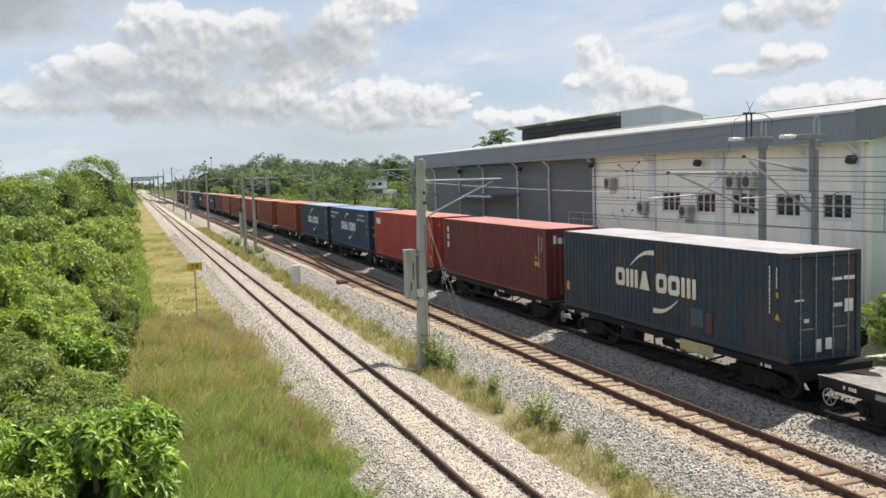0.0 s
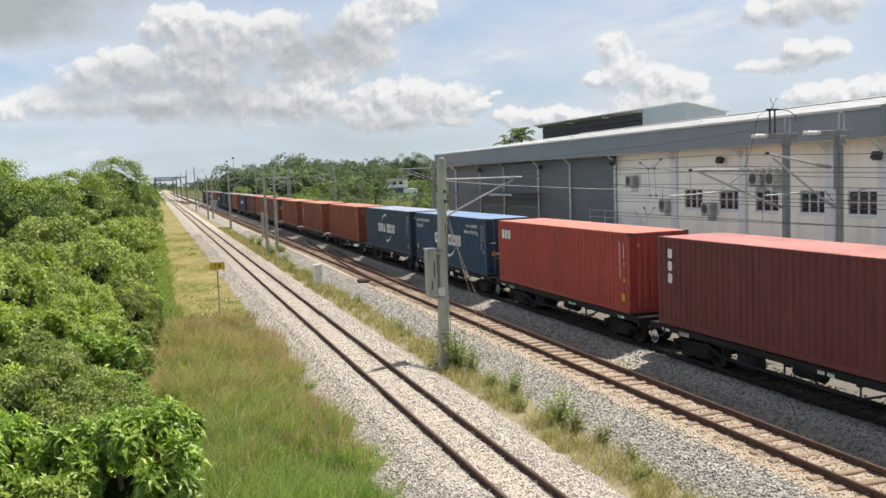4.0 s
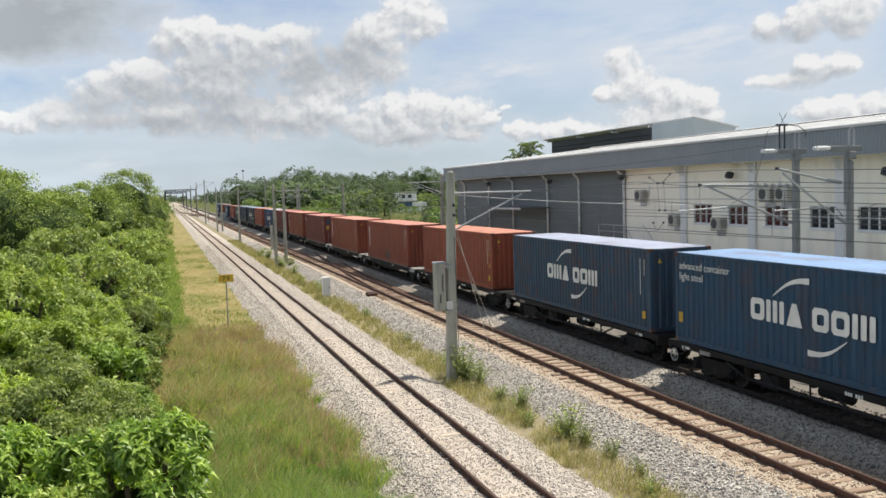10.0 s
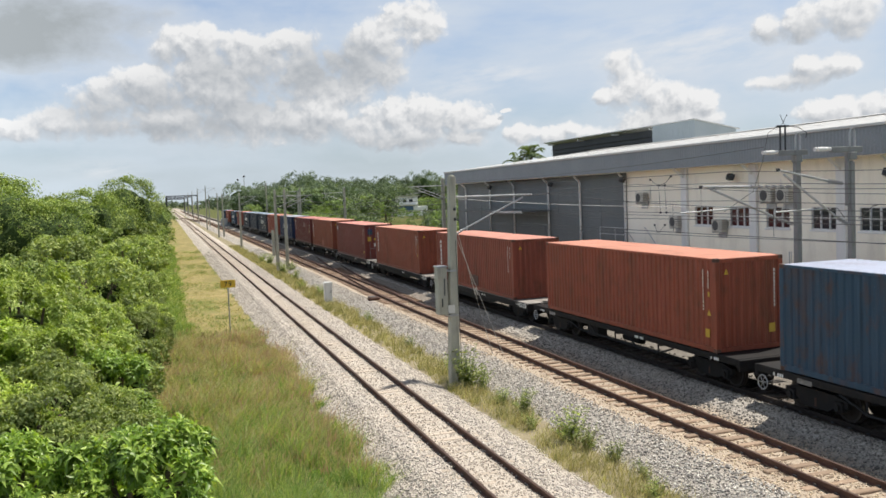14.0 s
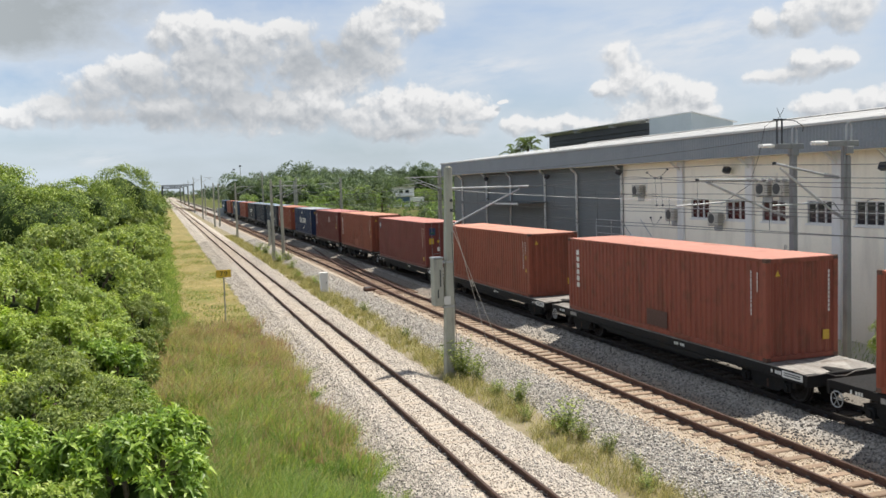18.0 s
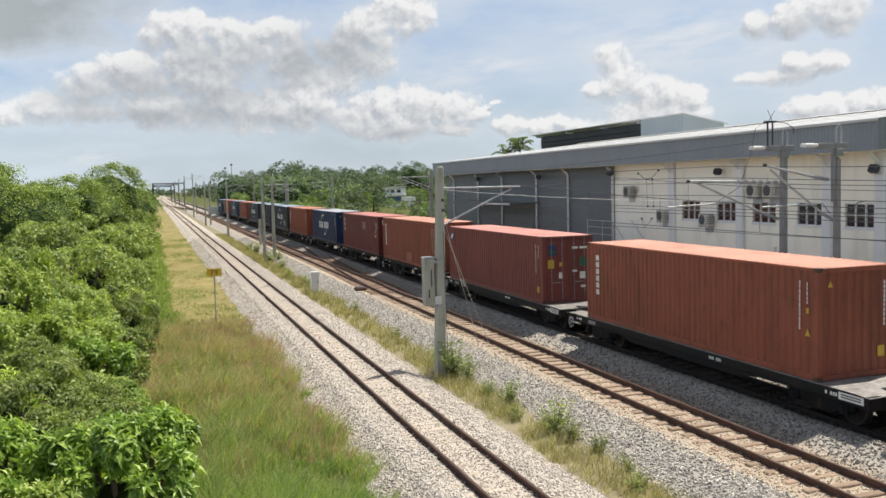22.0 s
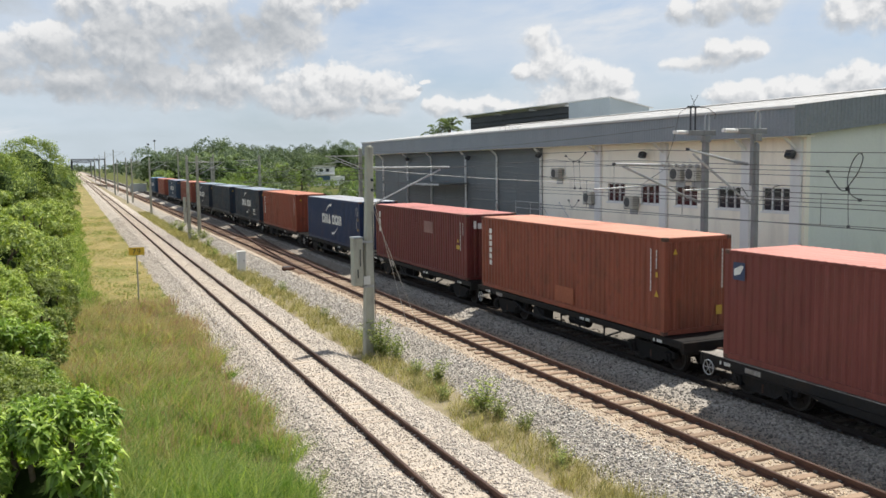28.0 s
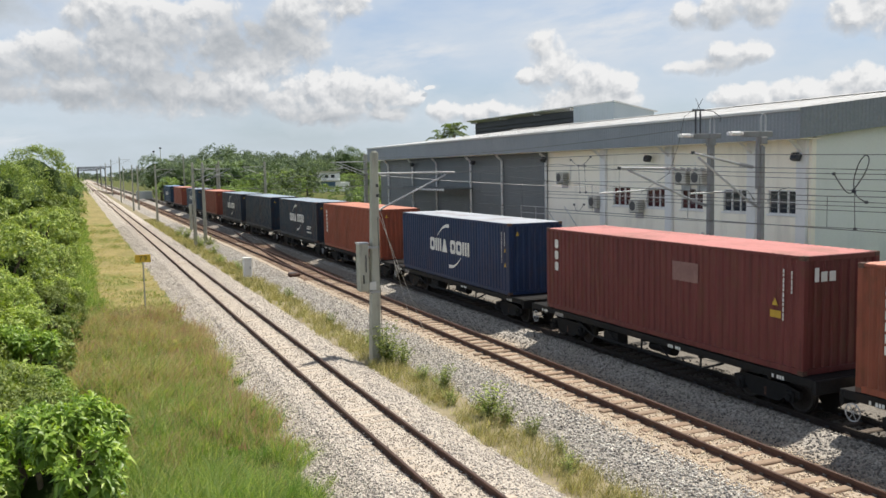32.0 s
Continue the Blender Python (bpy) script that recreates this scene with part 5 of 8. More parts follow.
        part("air_hose", Form().path(hz, 0.026, 6), M["black"], g)
    part("handbrake_wheel", HANDWHEEL, None, g, "pale handbrake wheel", at=pose(-1.30, length - 0.45, 0.66))
    for y, w_ in ((1.0, 0.5), (length * 0.36, 0.7), (length - 1.2, 0.45)):
        st = Form()
        for q in range(int(w_ / 0.085)):
            if q % 4 != 3:
                st.prism([(y + q * 0.085, top - 0.20), (y + q * 0.085 + 0.06, top - 0.20), (y + q * 0.085 + 0.06, top - 0.11), (y + q * 0.085, top - 0.11)], 0, -1.226, -1.2215)
        part("stencil_marking", st, M["whitepaint"], g, "white stencil marks")["kind"] = "stuff"
    part("panel_plate", Form().prism([(length - 2.3, top - 0.23), (length - 1.75, top - 0.23), (length - 1.75, top - 0.10), (length - 2.3, top - 0.10)], 0, -1.228, -1.2215), M["deck"], g, "grey data plate")
    if panel:
        part("side_panel", Form().box(-1.262, -1.232, panel, panel + 1.60, top - 0.37, top - 0.04, 0.008), M["cream_yellow"], g, "faded yellow panel below the sill")
    return g


RIM = rim.mesh("wheel_rim", M["tread"])
ENDS = []
for i, row in enumerate(STOCK):
    y0 = row[0]
    prev_end = STOCK[i - 1][0] + LEN if i else y0 - 1.5
    next_start = STOCK[i + 1][0] if i + 1 < len(STOCK) else y0 + LEN + 1.6
    a = (prev_end + y0) / 2 + 0.34
    b = (y0 + LEN + next_start) / 2 - 0.34
    ENDS.append((a, b))
for i, (a, b) in enumerate([(ENDS[0][0] - 0.68 - 14.6, ENDS[0][0] - 0.68)] + ENDS):
    style = 1 if i in (0, 7, 8, 9) else 0
    WAGONS.append((wagon(b - a, style, LOW.get(i - 1, 0.0), 3.4 if i == 1 else 0.0), a))

# ---- the factory hall behind the train ----
M["cream"] = surface("cream_painted_wall", [(0.86, 0.81, 0.70), (0.88, 0.84, 0.735), (0.83, 0.78, 0.67)], 0.8, 0.0, 0.35, 12.0, 0.1, 0.004, stains=((0.47, 0.44, 0.38), 0.35, 0.8, (1.2, 1.2, 0.25)))
M["pilaster"] = surface("white_painted_concrete", [(0.74, 0.74, 0.73), (0.69, 0.69, 0.685)], 0.75, 0.0, 0.6, 14.0, 0.1, 0.004, stains=((0.5, 0.5, 0.49), 0.3, 1.2, (2, 2, 0.3)))
M["gable_wall"] = surface("pale_green_grey_wall", [(0.70, 0.725, 0.68), (0.74, 0.76, 0.715)], 0.8, 0.0, 0.3, 10.0, 0.1, 0.004, stains=((0.45, 0.47, 0.44), 0.35, 0.7, (1.2, 1.2, 0.3)))
M["clad"] = surface("dark_grey_cladding", [(0.120, 0.136, 0.142), (0.140, 0.156, 0.163)], 0.55, 0.0, 0.4, 10.0, 0.08, 0.003, stains=((0.085, 0.09, 0.10), 0.4, 1.0, (1, 1, 0.3)))
M["fascia"] = surface("blue_grey_fascia_sheet", [(0.225, 0.245, 0.265), (0.25, 0.27, 0.29)], 0.5, 0.1, 0.4, 10.0, 0.05, 0.003, stains=((0.17, 0.19, 0.21), 0.4, 1.2, (1, 1, 0.3)))
M["roof"] = surface("white_roof_sheet", [(0.54, 0.54, 0.53), (0.47, 0.47, 0.465)], 0.5, 0.0, 0.3, 8.0, 0.05, 0.004, stains=((0.55, 0.54, 0.51), 0.4, 0.5, (1, 0.3, 1)))
M["pale_clad"] = surface("pale_blue_grey_cladding", [(0.42, 0.47, 0.49), (0.46, 0.51, 0.53)], 0.5, 0.1, 0.4, 10.0, 0.05, 0.003)
M["pane_red"] = surface("dark_window_with_red_curtain", [(0.050, 0.014, 0.018), (0.075, 0.020, 0.024)], 0.18, 0.0, 1.6, 6.0, 0.0)
M["pane_dark"] = surface("dark_window_pane", [(0.022, 0.026, 0.034), (0.035, 0.040, 0.050)], 0.12, 0.0, 1.6, 6.0, 0.0)
M["louvre_dark"] = surface("near_black_louvre_sheet", [(0.030, 0.034, 0.040), (0.045, 0.050, 0.056)], 0.6, 0.0, 0.5, 12.0, 0.05, 0.003)
M["white_frame"] = surface("white_window_frame", [(0.70, 0.70, 0.69), (0.64, 0.64, 0.63)], 0.5, 0.0, 2.0, 20.0, 0.0)
M["ac_white"] = surface("yellowed_white_casing", [(0.52, 0.50, 0.44), (0.46, 0.44, 0.39)], 0.5, 0.0, 2.0, 20.0, 0.05, 0.002, per_object=0.08)
M["fan"] = surface("dark_fan_grille", [(0.06, 0.06, 0.06), (0.09, 0.09, 0.09)], 0.6, 0.0, 4.0, 30.0, 0.0)

WX = 26.0                                  # face of the long wall
YA, YB = 25.4, 76.8                        # near and far corner
EAVE, FTOP = 7.06, 8.20
hall = thing("factory_hall", WX, YA, GZ, "long factory hall, cream and dark grey walls, white roof", "industrial building")
L_ = YB - YA
y_cream = 45.72 - YA                       # where the dark cladding starts
BASE = 0.0
TOPW = EAVE - GZ


def wall_with_holes(y0, y1, z0, z1, holes, thick=0.22):
    """A wall along y with rectangular openings through it, out of blocks."""
    fm = Form()
    ys = sorted({y0, y1, *[h[0] for h in holes], *[h[1] for h in holes]})
    zs = sorted({z0, z1, *[h[2] for h in holes], *[h[3] for h in holes]})
    ny, nz = len(ys), len(zs)
    for x in (0, thick):
        fm.v += [(x, y, z) for y in ys for z in zs]
    o = ny * nz

    def solid(i, j):
        if not (0 <= i < ny - 1 and 0 <= j < nz - 1):
            return False
        return not any(h[0] <= ys[i] and h[1] >= ys[i + 1] and h[2] <= zs[j] and h[3] >= zs[j + 1] for h in holes)

    for i in range(ny - 1):
        for j in range(nz - 1):
            if not solid(i, j):
                continue
            a, b, c, d = i * nz + j, (i + 1) * nz + j, (i + 1) * nz + j + 1, i * nz + j + 1
            fm.f += [(a, d, c, b), (o + a, o + b, o + c, o + d)]
            for p, q, ok in ((a, b, solid(i, j - 1)), (b, c, solid(i + 1, j)), (c, d, solid(i, j + 1)), (d, a, solid(i - 1, j))):
                if not ok:
                    fm.f.append((p, q, o + q, o + p))
    return fm


WINS = [(1.0340, "pane_dark"), (1.1375, "pane_dark"), (1.2490, "pane_red"), (1.3520, "pane_red"), (1.4640, "pane_red")]
holes = []
for r, m_ in WINS:
    yc = r * WX - YA
    holes.append((yc - 0.78, yc + 0.78, 6.235 - 0.0820 * WX - GZ, 6.235 - 0.0445 * WX - GZ))
low_hole = (29.55 - YA, 31.0 - YA, 0.50 - GZ, 1.50 - GZ)
holes.append(low_hole)
part("long_wall", wall_with_holes(0.0, y_cream, BASE, TOPW, holes), M["cream"], hall, "cream painted long wall")
dark = Form().box(0, 0.22, y_cream, L_, BASE, TOPW)
dw = part("clad_wall", dark, M["clad"], hall, "dark grey sheet-clad wall")
for k in range(24):                        # horizontal sheets with lapped edges
    z = 0.02 + k * TOPW / 24
    part("cladding_sheet", Form().prism([(0.0, z), (-0.012, z + 0.006), (-0.005, z + TOPW / 24 - 0.006), (0.0, z + TOPW / 24 - 0.006)], 1, y_cream + 0.01, L_), M["clad"], dw)
gable = Form().prism([(0.22, BASE), (30, BASE), (30, TOPW + 0.5), (15, TOPW + 2.0), (0.22, TOPW + 0.35)], 1, 0.0, 0.22)
part("gable_wall", gable, M["gable_wall"], hall, "pale green-grey gable wall")
part("gable_wall", Form().prism([(0.22, BASE), (30, BASE), (30, TOPW + 0.5), (15, TOPW + 2.0), (0.22, TOPW + 0.35)], 1, L_ - 0.22, L_), M["clad"], hall)
part("back_wall", Form().box(29.8, 30.0, 0.22, L_ - 0.22, BASE, TOPW + 0.4), M["gable_wall"], hall)
for (a, b, z0, z1), (r, m_) in zip(holes, WINS):
    win = part("window", Form().box(0.10, 0.14, a + 0.05, b - 0.05, z0 + 0.05, z1 - 0.05), M[m_], hall, "dark window with red curtain behind" if m_ == "pane_red" else "dark three-part window")
    fr = Form()
    for y in np.linspace(a, b, 4):
        fr.box(0.03, 0.10, y - 0.027, y + 0.027, z0, z1)
    for z, t_ in ((z0, 0.05), (z1 - 0.05, 0.05), (z0 + (z1 - z0) * 0.5, 0.025)):
        fr.box(0.035, 0.095, a, b, z, z + t_)
    part("window_frame", fr, M["white_frame"], win, "white three-light window frame")
    part("window_sill", Form().box(-0.06, 0.10, a - 0.06, b + 0.06, z0 - 0.07, z0 - 0.002, 0.01), M["pilaster"], win)
lw = part("low_window", Form().box(0.12, 0.15, low_hole[0] + 0.04, low_hole[1] - 0.04, low_hole[2] + 0.04, low_hole[3] - 0.04), M["pane_dark"], hall, "low dark window")
fr = Form()
for y in np.linspace(low_hole[0], low_hole[1], 3):
    fr.box(0.06, 0.12, y - 0.025, y + 0.025, low_hole[2], low_hole[3])
part("window_frame", fr, M["white_frame"], lw)
PIL = [0.978 * WX - YA + 0.36, 1.0965 * WX - YA, 1.3085 * WX - YA, 1.5240 * WX - YA]
for y in PIL:
    part("pilaster", Form().box(-0.16, -0.003, y - 0.26, y + 0.26, BASE, TOPW - 0.02, 0.02), M["pilaster"], hall, "white pilaster")
    br = Form().prism([(-0.16, TOPW - 0.52), (-0.16, TOPW - 0.38), (-0.62, TOPW - 0.03), (-0.78, TOPW - 0.03)], 1, y - 0.05, y + 0.05)
    part("eave_bracket", br, M["pilaster"], hall)
for r in (1.7588, 1.9832, 2.1735, 2.4196, 2.6199, 2.8556):
    y = r * WX - YA
    pp = Form().path([(-0.55, y, TOPW - 0.03), (-0.48, y, TOPW - 0.12), (-0.22, y, TOPW - 0.34), (-0.14, y, TOPW - 0.50), (-0.14, y, BASE)], 0.075, 8)
    part("downpipe", pp, M["pilaster"], hall, "white rainwater downpipe", smooth=True)
    for z in (2.0, 4.0, 5.8):
        pp2 = Form().box(-0.24, -0.02, y - 0.09, y + 0.09, z, z + 0.05)
        part("pipe_bracket", pp2, M["galv"], hall)
# eave fascia and roof
fz0, fz1 = EAVE - GZ, FTOP - GZ
nseg = 4
part("soffit", Form().box(-1.0, -0.004, -0.4, L_ + 0.6, fz0 - 0.02, fz0 + 0.02), M["cream"], hall)
for k in range(nseg):
    a = -0.45 + (L_ + 1.05) * k / nseg
    b = -0.45 + (L_ + 1.05) * (k + 1) / nseg - 0.012
    fm = corrugated(b - a, fz1 - fz0, 0.010, 0.19)
    part("fascia_panel", fm, M["fascia"], hall, "blue-grey ribbed fascia sheet", at=pose(-1.06, a, fz0))
gf = Form()
slope = 0.105
prof = []                                  # the gable fascia follows the roof's pitch
for k in range(78):
    x0 = -1.06 + k * 0.2
    prof += [(x0, 0.0), (x0 + 0.08, 0.0), (x0 + 0.10, 0.022), (x0 + 0.18, 0.022)]
prof.append((-1.06 + 15.6, 0.0))
for x0, d in prof:
    z0 = fz0 + slope * (x0 + 1.06)
    gf.v += [(x0, -0.45 - d, z0), (x0, -0.45 - d, z0 + fz1 - fz0), (x0, -0.42 - d, z0), (x0, -0.42 - d, z0 + fz1 - fz0)]
for k in range(len(prof) - 1):
    a, b = 4 * k, 4 * k + 4
    gf.f += [(a, b, b + 1, a + 1), (a + 2, a + 3, b + 3, b + 2), (a + 1, b + 1, b + 3, a + 3), (a, a + 2, b + 2, b)]
part("gable_fascia", gf, M["fascia"], hall, "blue-grey ribbed gable fascia")
rf = Form()
nr = 90
for k in range(nr):
    a = -0.5 + (L_ + 1.1) * k / nr
    b = -0.5 + (L_ + 1.1) * (k + 1) / nr
    for (ya, yb, dz) in ((a, b - 0.09, 0.0), (b - 0.09, b, 0.035)):
        e, r_, f_ = -1.10, 14.2, 31.0
        ze, zr, zf = fz1 + 0.01 + dz, fz1 + 0.01 + slope * 15.3 + dz, fz1 - 0.2 + dz
        rf.add([(e, ya, ze), (e, yb, ze), (r_, yb, zr), (r_, ya, zr), (f_, yb, zf), (f_, ya, zf)], [(0, 3, 2, 1), (3, 5, 4, 2)])
part("roof", rf, M["roof"], hall, "white ribbed metal roof")
part("ridge_cap", Form().prism([(13.8, fz1 + slope * 15.3 + 0.03), (14.2, fz1 + slope * 15.3 + 0.10), (14.6, fz1 + slope * 15.3 + 0.03)], 1, -0.5, L_ + 0.6), M["roof"], hall)
part("eave_gutter", Form().box(-1.14, -1.075, -0.45, L_ + 0.6, fz1 - 0.10, fz1 + 0.012, 0.01), M["roof"], hall, "white eave trim")
# canopy over the loading door, door, stair landing
cy0, cy1 = 2.16 * WX - YA, 2.62 * WX - YA
can = part("door_canopy", Form().box(-2.3, -0.035, cy0, cy1, 4.72 - GZ, 4.80 - GZ, 0.01).box(-2.34, -2.28, cy0, cy1, 4.62 - GZ, 4.86 - GZ), M["clad"], hall, "dark flat canopy with light edge")
part("canopy_edge", Form().box(-2.38, -2.345, cy0, cy0 + 5.5, 4.66 - GZ, 4.77 - GZ), M["pilaster"], can)
part("loading_door", Form().box(-0.05, -0.034, cy0 + 1.2, cy1 - 3.5, 0.1, 4.2), M["clad"], hall)
rail_ = Form()
ly = 1.76 * WX - YA
for y in (ly - 2.6, ly - 1.4, ly + 0.4):
    rail_.tube((-1.6, y, 3.2), (-1.6, y, 4.55), 0.025, sides=6)
for z in (3.75, 4.15, 4.53):
    rail_.tube((-1.6, ly - 2.6, z), (-1.6, ly + 0.4, z), 0.022, sides=6)
for z in (4.53,):
    rail_.tube((-1.6, ly - 2.6, z), (-1.6, ly - 5.4, z - 2.2), 0.022, sides=6)
    rail_.tube((-0.4, ly - 2.6, z), (-0.4, ly - 5.4, z - 2.2), 0.022, sides=6)
part("stair_rail", rail_, M["galv"], hall, "galvanised stair railing")
part("stair_landing", Form().box(-1.7, -0.3, ly - 2.7, ly + 0.5, 3.05, 3.17, 0.01).box(-1.6, -1.5, ly - 2.6, ly - 2.5, 0, 3.05).box(-1.6, -1.5, ly + 0.3, ly + 0.4, 0, 3.05), M["galv"], hall)

# air-conditioner units on the wall
ac_body = Form().box(-0.34, 0.0, -0.42, 0.42, 0, 0.62, 0.025).mesh("casing", M["ac_white"])
fan_ = Form().tube((-0.352, 0.10, 0.31), (-0.342, 0.10, 0.31), 0.24, sides=20)
for k in range(5):
    fan_.tube((-0.358, 0.10, 0.31), (-0.358, 0.10, 0.31 + 0.001), 0.001, sides=3)
fan_m = fan_.mesh("fan_grille", M["fan"])
blade = Form().box(-0.02, 0.02, -0.30, 0.30, 0, 0.02).mesh("side_louvre", M["fan"])
brk = Form().box(-0.36, 0.03, -0.32, -0.27, -0.05, -0.003).box(-0.36, 0.03, 0.27, 0.32, -0.05, -0.003).box(0.0, 0.03, -0.32, 0.32, -0.30, -0.05).mesh("bracket", M["galv"])
tube_ = Form().path([(0.0, -0.42, 0.15), (-0.1, -0.52, 0.10), (0.02, -0.62, 0.25), (0.03, -0.62, 1.0)], 0.02, 6).mesh("refrigerant_pipe", M["pilaster"])


def ac_unit(ratio, dz):
    g = thing("air_conditioner", WX - 0.06, ratio * WX, 6.235 + dz * WX, "yellowed white air-conditioner condenser on wall brackets", "air conditioner", "condensers on the long wall")
    part("casing", ac_body, None, g)
    part("fan_grille", fan_m, None, g, "dark round fan grille")
    for k in range(4):
        part("side_louvre", blade, None, g, at=pose(-0.17, -0.424, 0.14 + k * 0.1, 0, 0, 90))
    part("bracket", brk, None, g)
    part("refrigerant_pipe", tube_, None, g)
    return g


for ratio, dz in ((1.680, -0.038), (1.548, -0.088), (1.402, -0.092), (1.262, -0.037), (1.219, -0.037)):
    ac_unit(ratio, dz)

# floodlights under the eaves
fl_body = Form().box(-0.30, -0.06, -0.19, 0.19, -0.15, 0.15, 0.03).mesh("lamp_housing", M["dark_steel"])
fl_arm = Form().tube((0, 0, 0.1), (-0.2, 0, 0.1), 0.02).mesh("arm", M["dark_steel"])
for ratio, dz in ((1.360, 0.007), (0.995, 0.003), (2.60, 0.010), (2.14, 0.010), (1.755, 0.012)):
    g = thing("floodlight", WX - 0.18, ratio * WX, 6.235 + dz * WX, "small dark floodlight below the eaves", "floodlight", "floodlights on the hall")
    part("lamp_housing", fl_body, None, g, at=pose(0, 0, 0, 0, 25, 0))
    part("arm", fl_arm, None, g)
    part("lens", Form().box(-0.315, -0.302, -0.15, 0.15, -0.11, 0.11), M["pane_dark"], g, at=pose(0, 0, 0, 0, 25, 0))

# second, higher hall behind
hall2 = thing("rear_hall", 45, 67, GZ, "higher grey hall with a dark louvred band behind", "industrial building")
zt = 11.9 - GZ
part("wall", Form().prism([(0, 0), (4.3, 0), (4.3, zt - 0.85), (0, zt)], 1, 0, 7.0), M["pale_clad"], hall2, "pale blue-grey sheet wall")
part("louvre_wall", Form().prism([(0.9, 0), (4.3, 0), (4.3, zt - 0.85), (0.9, zt - 0.22)], 1, 7.0, 31.6), M["louvre_dark"], hall2, "dark louvred wall")
for k in range(12):
    part("louvre", Form().box(0.66, 0.89, 7.1, 31.5, 7.0 + k * 0.42, 7.03 + k * 0.42), M["louvre_dark"], hall2)
for y in (7.6, 15.0, 23.0, 31.0):
    part("roof_bracket", Form().box(0.05, 0.9, y, y + 0.12, zt - 0.32, zt - 0.10), M["white_frame"], hall2)
part("roof", Form().prism([(-0.12, zt + 0.005), (4.6, zt - 0.92), (4.6, zt - 0.84), (-0.12, zt + 0.09)], 1, -0.2, 32.0), M["white_frame"], hall2, "white thin roof edge")
for k in range(26):
    part("wall_rib", Form().box(-0.025, -0.004, 0.1 + k * 0.27, 0.16 + k * 0.27, 0.0, zt - 0.06), M["pale_clad"], hall2)

# ---- overhead line ----
def mast(x, y, top, label, mat, w0=0.30, w1=0.20, lean=0.0):
    g = thing("overhead_line_mast", x, y, GZ, label, "overhead line mast", "masts along the tracks")
    h = top - GZ
    a, b = w0 / 2, w1 / 2
    c = 0.03
    fm = Form()
    fm.v = []
    for s, z, sh in ((a, 0, 0), (b, h, lean)):
        fm.v += [(-s + sh, -s + c, z), (-s + c + sh, -s, z), (s - c + sh, -s, z), (s + sh, -s + c, z), (s + sh, s - c, z), (s - c + sh, s, z), (-s + c + sh, s, z), (-s + sh, s - c, z)]
    fm.f = [(i, (i + 1) % 8, 8 + (i + 1) % 8, 8 + i) for i in range(8)] + [tuple(range(8, 16)), tuple(reversed(range(8)))]
    part("shaft", fm, mat, g)
    part("cap", Form().tube((lean, 0, h), (lean, 0, h + 0.06), w1 * 0.45, w1 * 0.3, 10), mat, g)
    return g


def insulator(p, q, parent, n=5, r=0.06):
    p, q = Vector(p), Vector(q)
    fm = Form().tube(p, q, 0.025, sides=8)
    for k in range(n):
        a = p.lerp(q, (k + 0.3) / n)
        b = p.lerp(q, (k + 0.7) / n)
        fm.tube(a, b, r, r * 0.7, 10)
    return part("insulator", fm, M["porcelain"], parent, "grey ribbed insulator")


def cantilever(g, sgn, zt_, zb, reach, h0=0.0):
    """The registration bracket: top tube, strut and steady arm, in the mast's space."""
    insulator((sgn * 0.14, 0, zt_ + h0), (sgn * 0.60, 0, zt_), g)
    part("top_tube", Form().tube((sgn * 0.60, 0, zt_), (sgn * reach, 0, zt_), 0.028), M["galv"], g, "pale cantilever tube")
    insulator((sgn * 0.14, 0, zb), (sgn * 0.55, 0, zb + (zt_ - zb) * 0.14), g)
    part("strut", Form().tube((sgn * 0.55, 0, zb + (zt_ - zb) * 0.14), (sgn * (reach - 0.25), 0, zt_ - 0.06), 0.028), M["galv"], g, "pale cantilever strut")
    m_ = 0.62
    part("steady_arm", Form().tube((sgn * (0.55 + (reach - 0.8) * m_), 0, zb + (zt_ - zb) * (0.14 + 0.8 * m_)), (sgn * (reach + 0.2), 0, zb + (zt_ - zb) * 0.42), 0.018), M["galv"], g)
    for z in (zt_, zb):
        part("clamp", Form().box(min(sgn * 0.10, sgn * 0.18), max(sgn * 0.10, sgn * 0.18), -0.18, 0.18, z - 0.06, z + 0.06), M["dark_steel"], g)


# the near mast with its weight box and guys
m1 = mast(9.42, 29.0, 6.82, "pale concrete overhead line mast with steel cabinet and guy wires", M["concrete"], 0.36, 0.25, 0.17)
part("top_tube", Form().tube((0.30, 0.1, 6.72), (3.25, 0.1, 6.70), 0.032), M["galv"], m1, "pale cantilever tube")
insulator((2.55, 0.1, 6.70), (3.05, 0.1, 6.70), m1, 4, 0.055)
part("strut", Form().tube((0.45, 0.1, 5.50), (2.9, 0.1, 6.62), 0.035), M["galv"], m1, "pale cantilever strut")
insulator((0.18, 0.1, 5.34), (0.55, 0.1, 5.55), m1, 5, 0.055)
part("box", Form().box(-0.52, -0.17, -0.16, 0.24, 2.62, 4.28, 0.02), M["concrete"], m1, "grey counterweight cabinet")
part("box_lid", Form().box(-0.54, -0.15, -0.18, 0.26, 4.282, 4.33, 0.01), M["galv"], m1)
part("box_hinge", Form().box(-0.40, -0.36, -0.185, -0.163, 2.9, 3.2).box(-0.30, -0.27, -0.185, -0.163, 3.3, 3.9), M["dark_steel"], m1)
part("band", Form().box(-0.185, 0.20, -0.19, 0.19, 2.55, 2.62), M["galv"], m1)
part("band", Form().box(-0.18, 0.19, -0.185, 0.185, 4.12, 4.18), M["galv"], m1)
part("plate", Form().box(-0.18, 0.06, -0.20, -0.185, 2.66, 2.95), M["whitepaint"], m1, "white number plate")
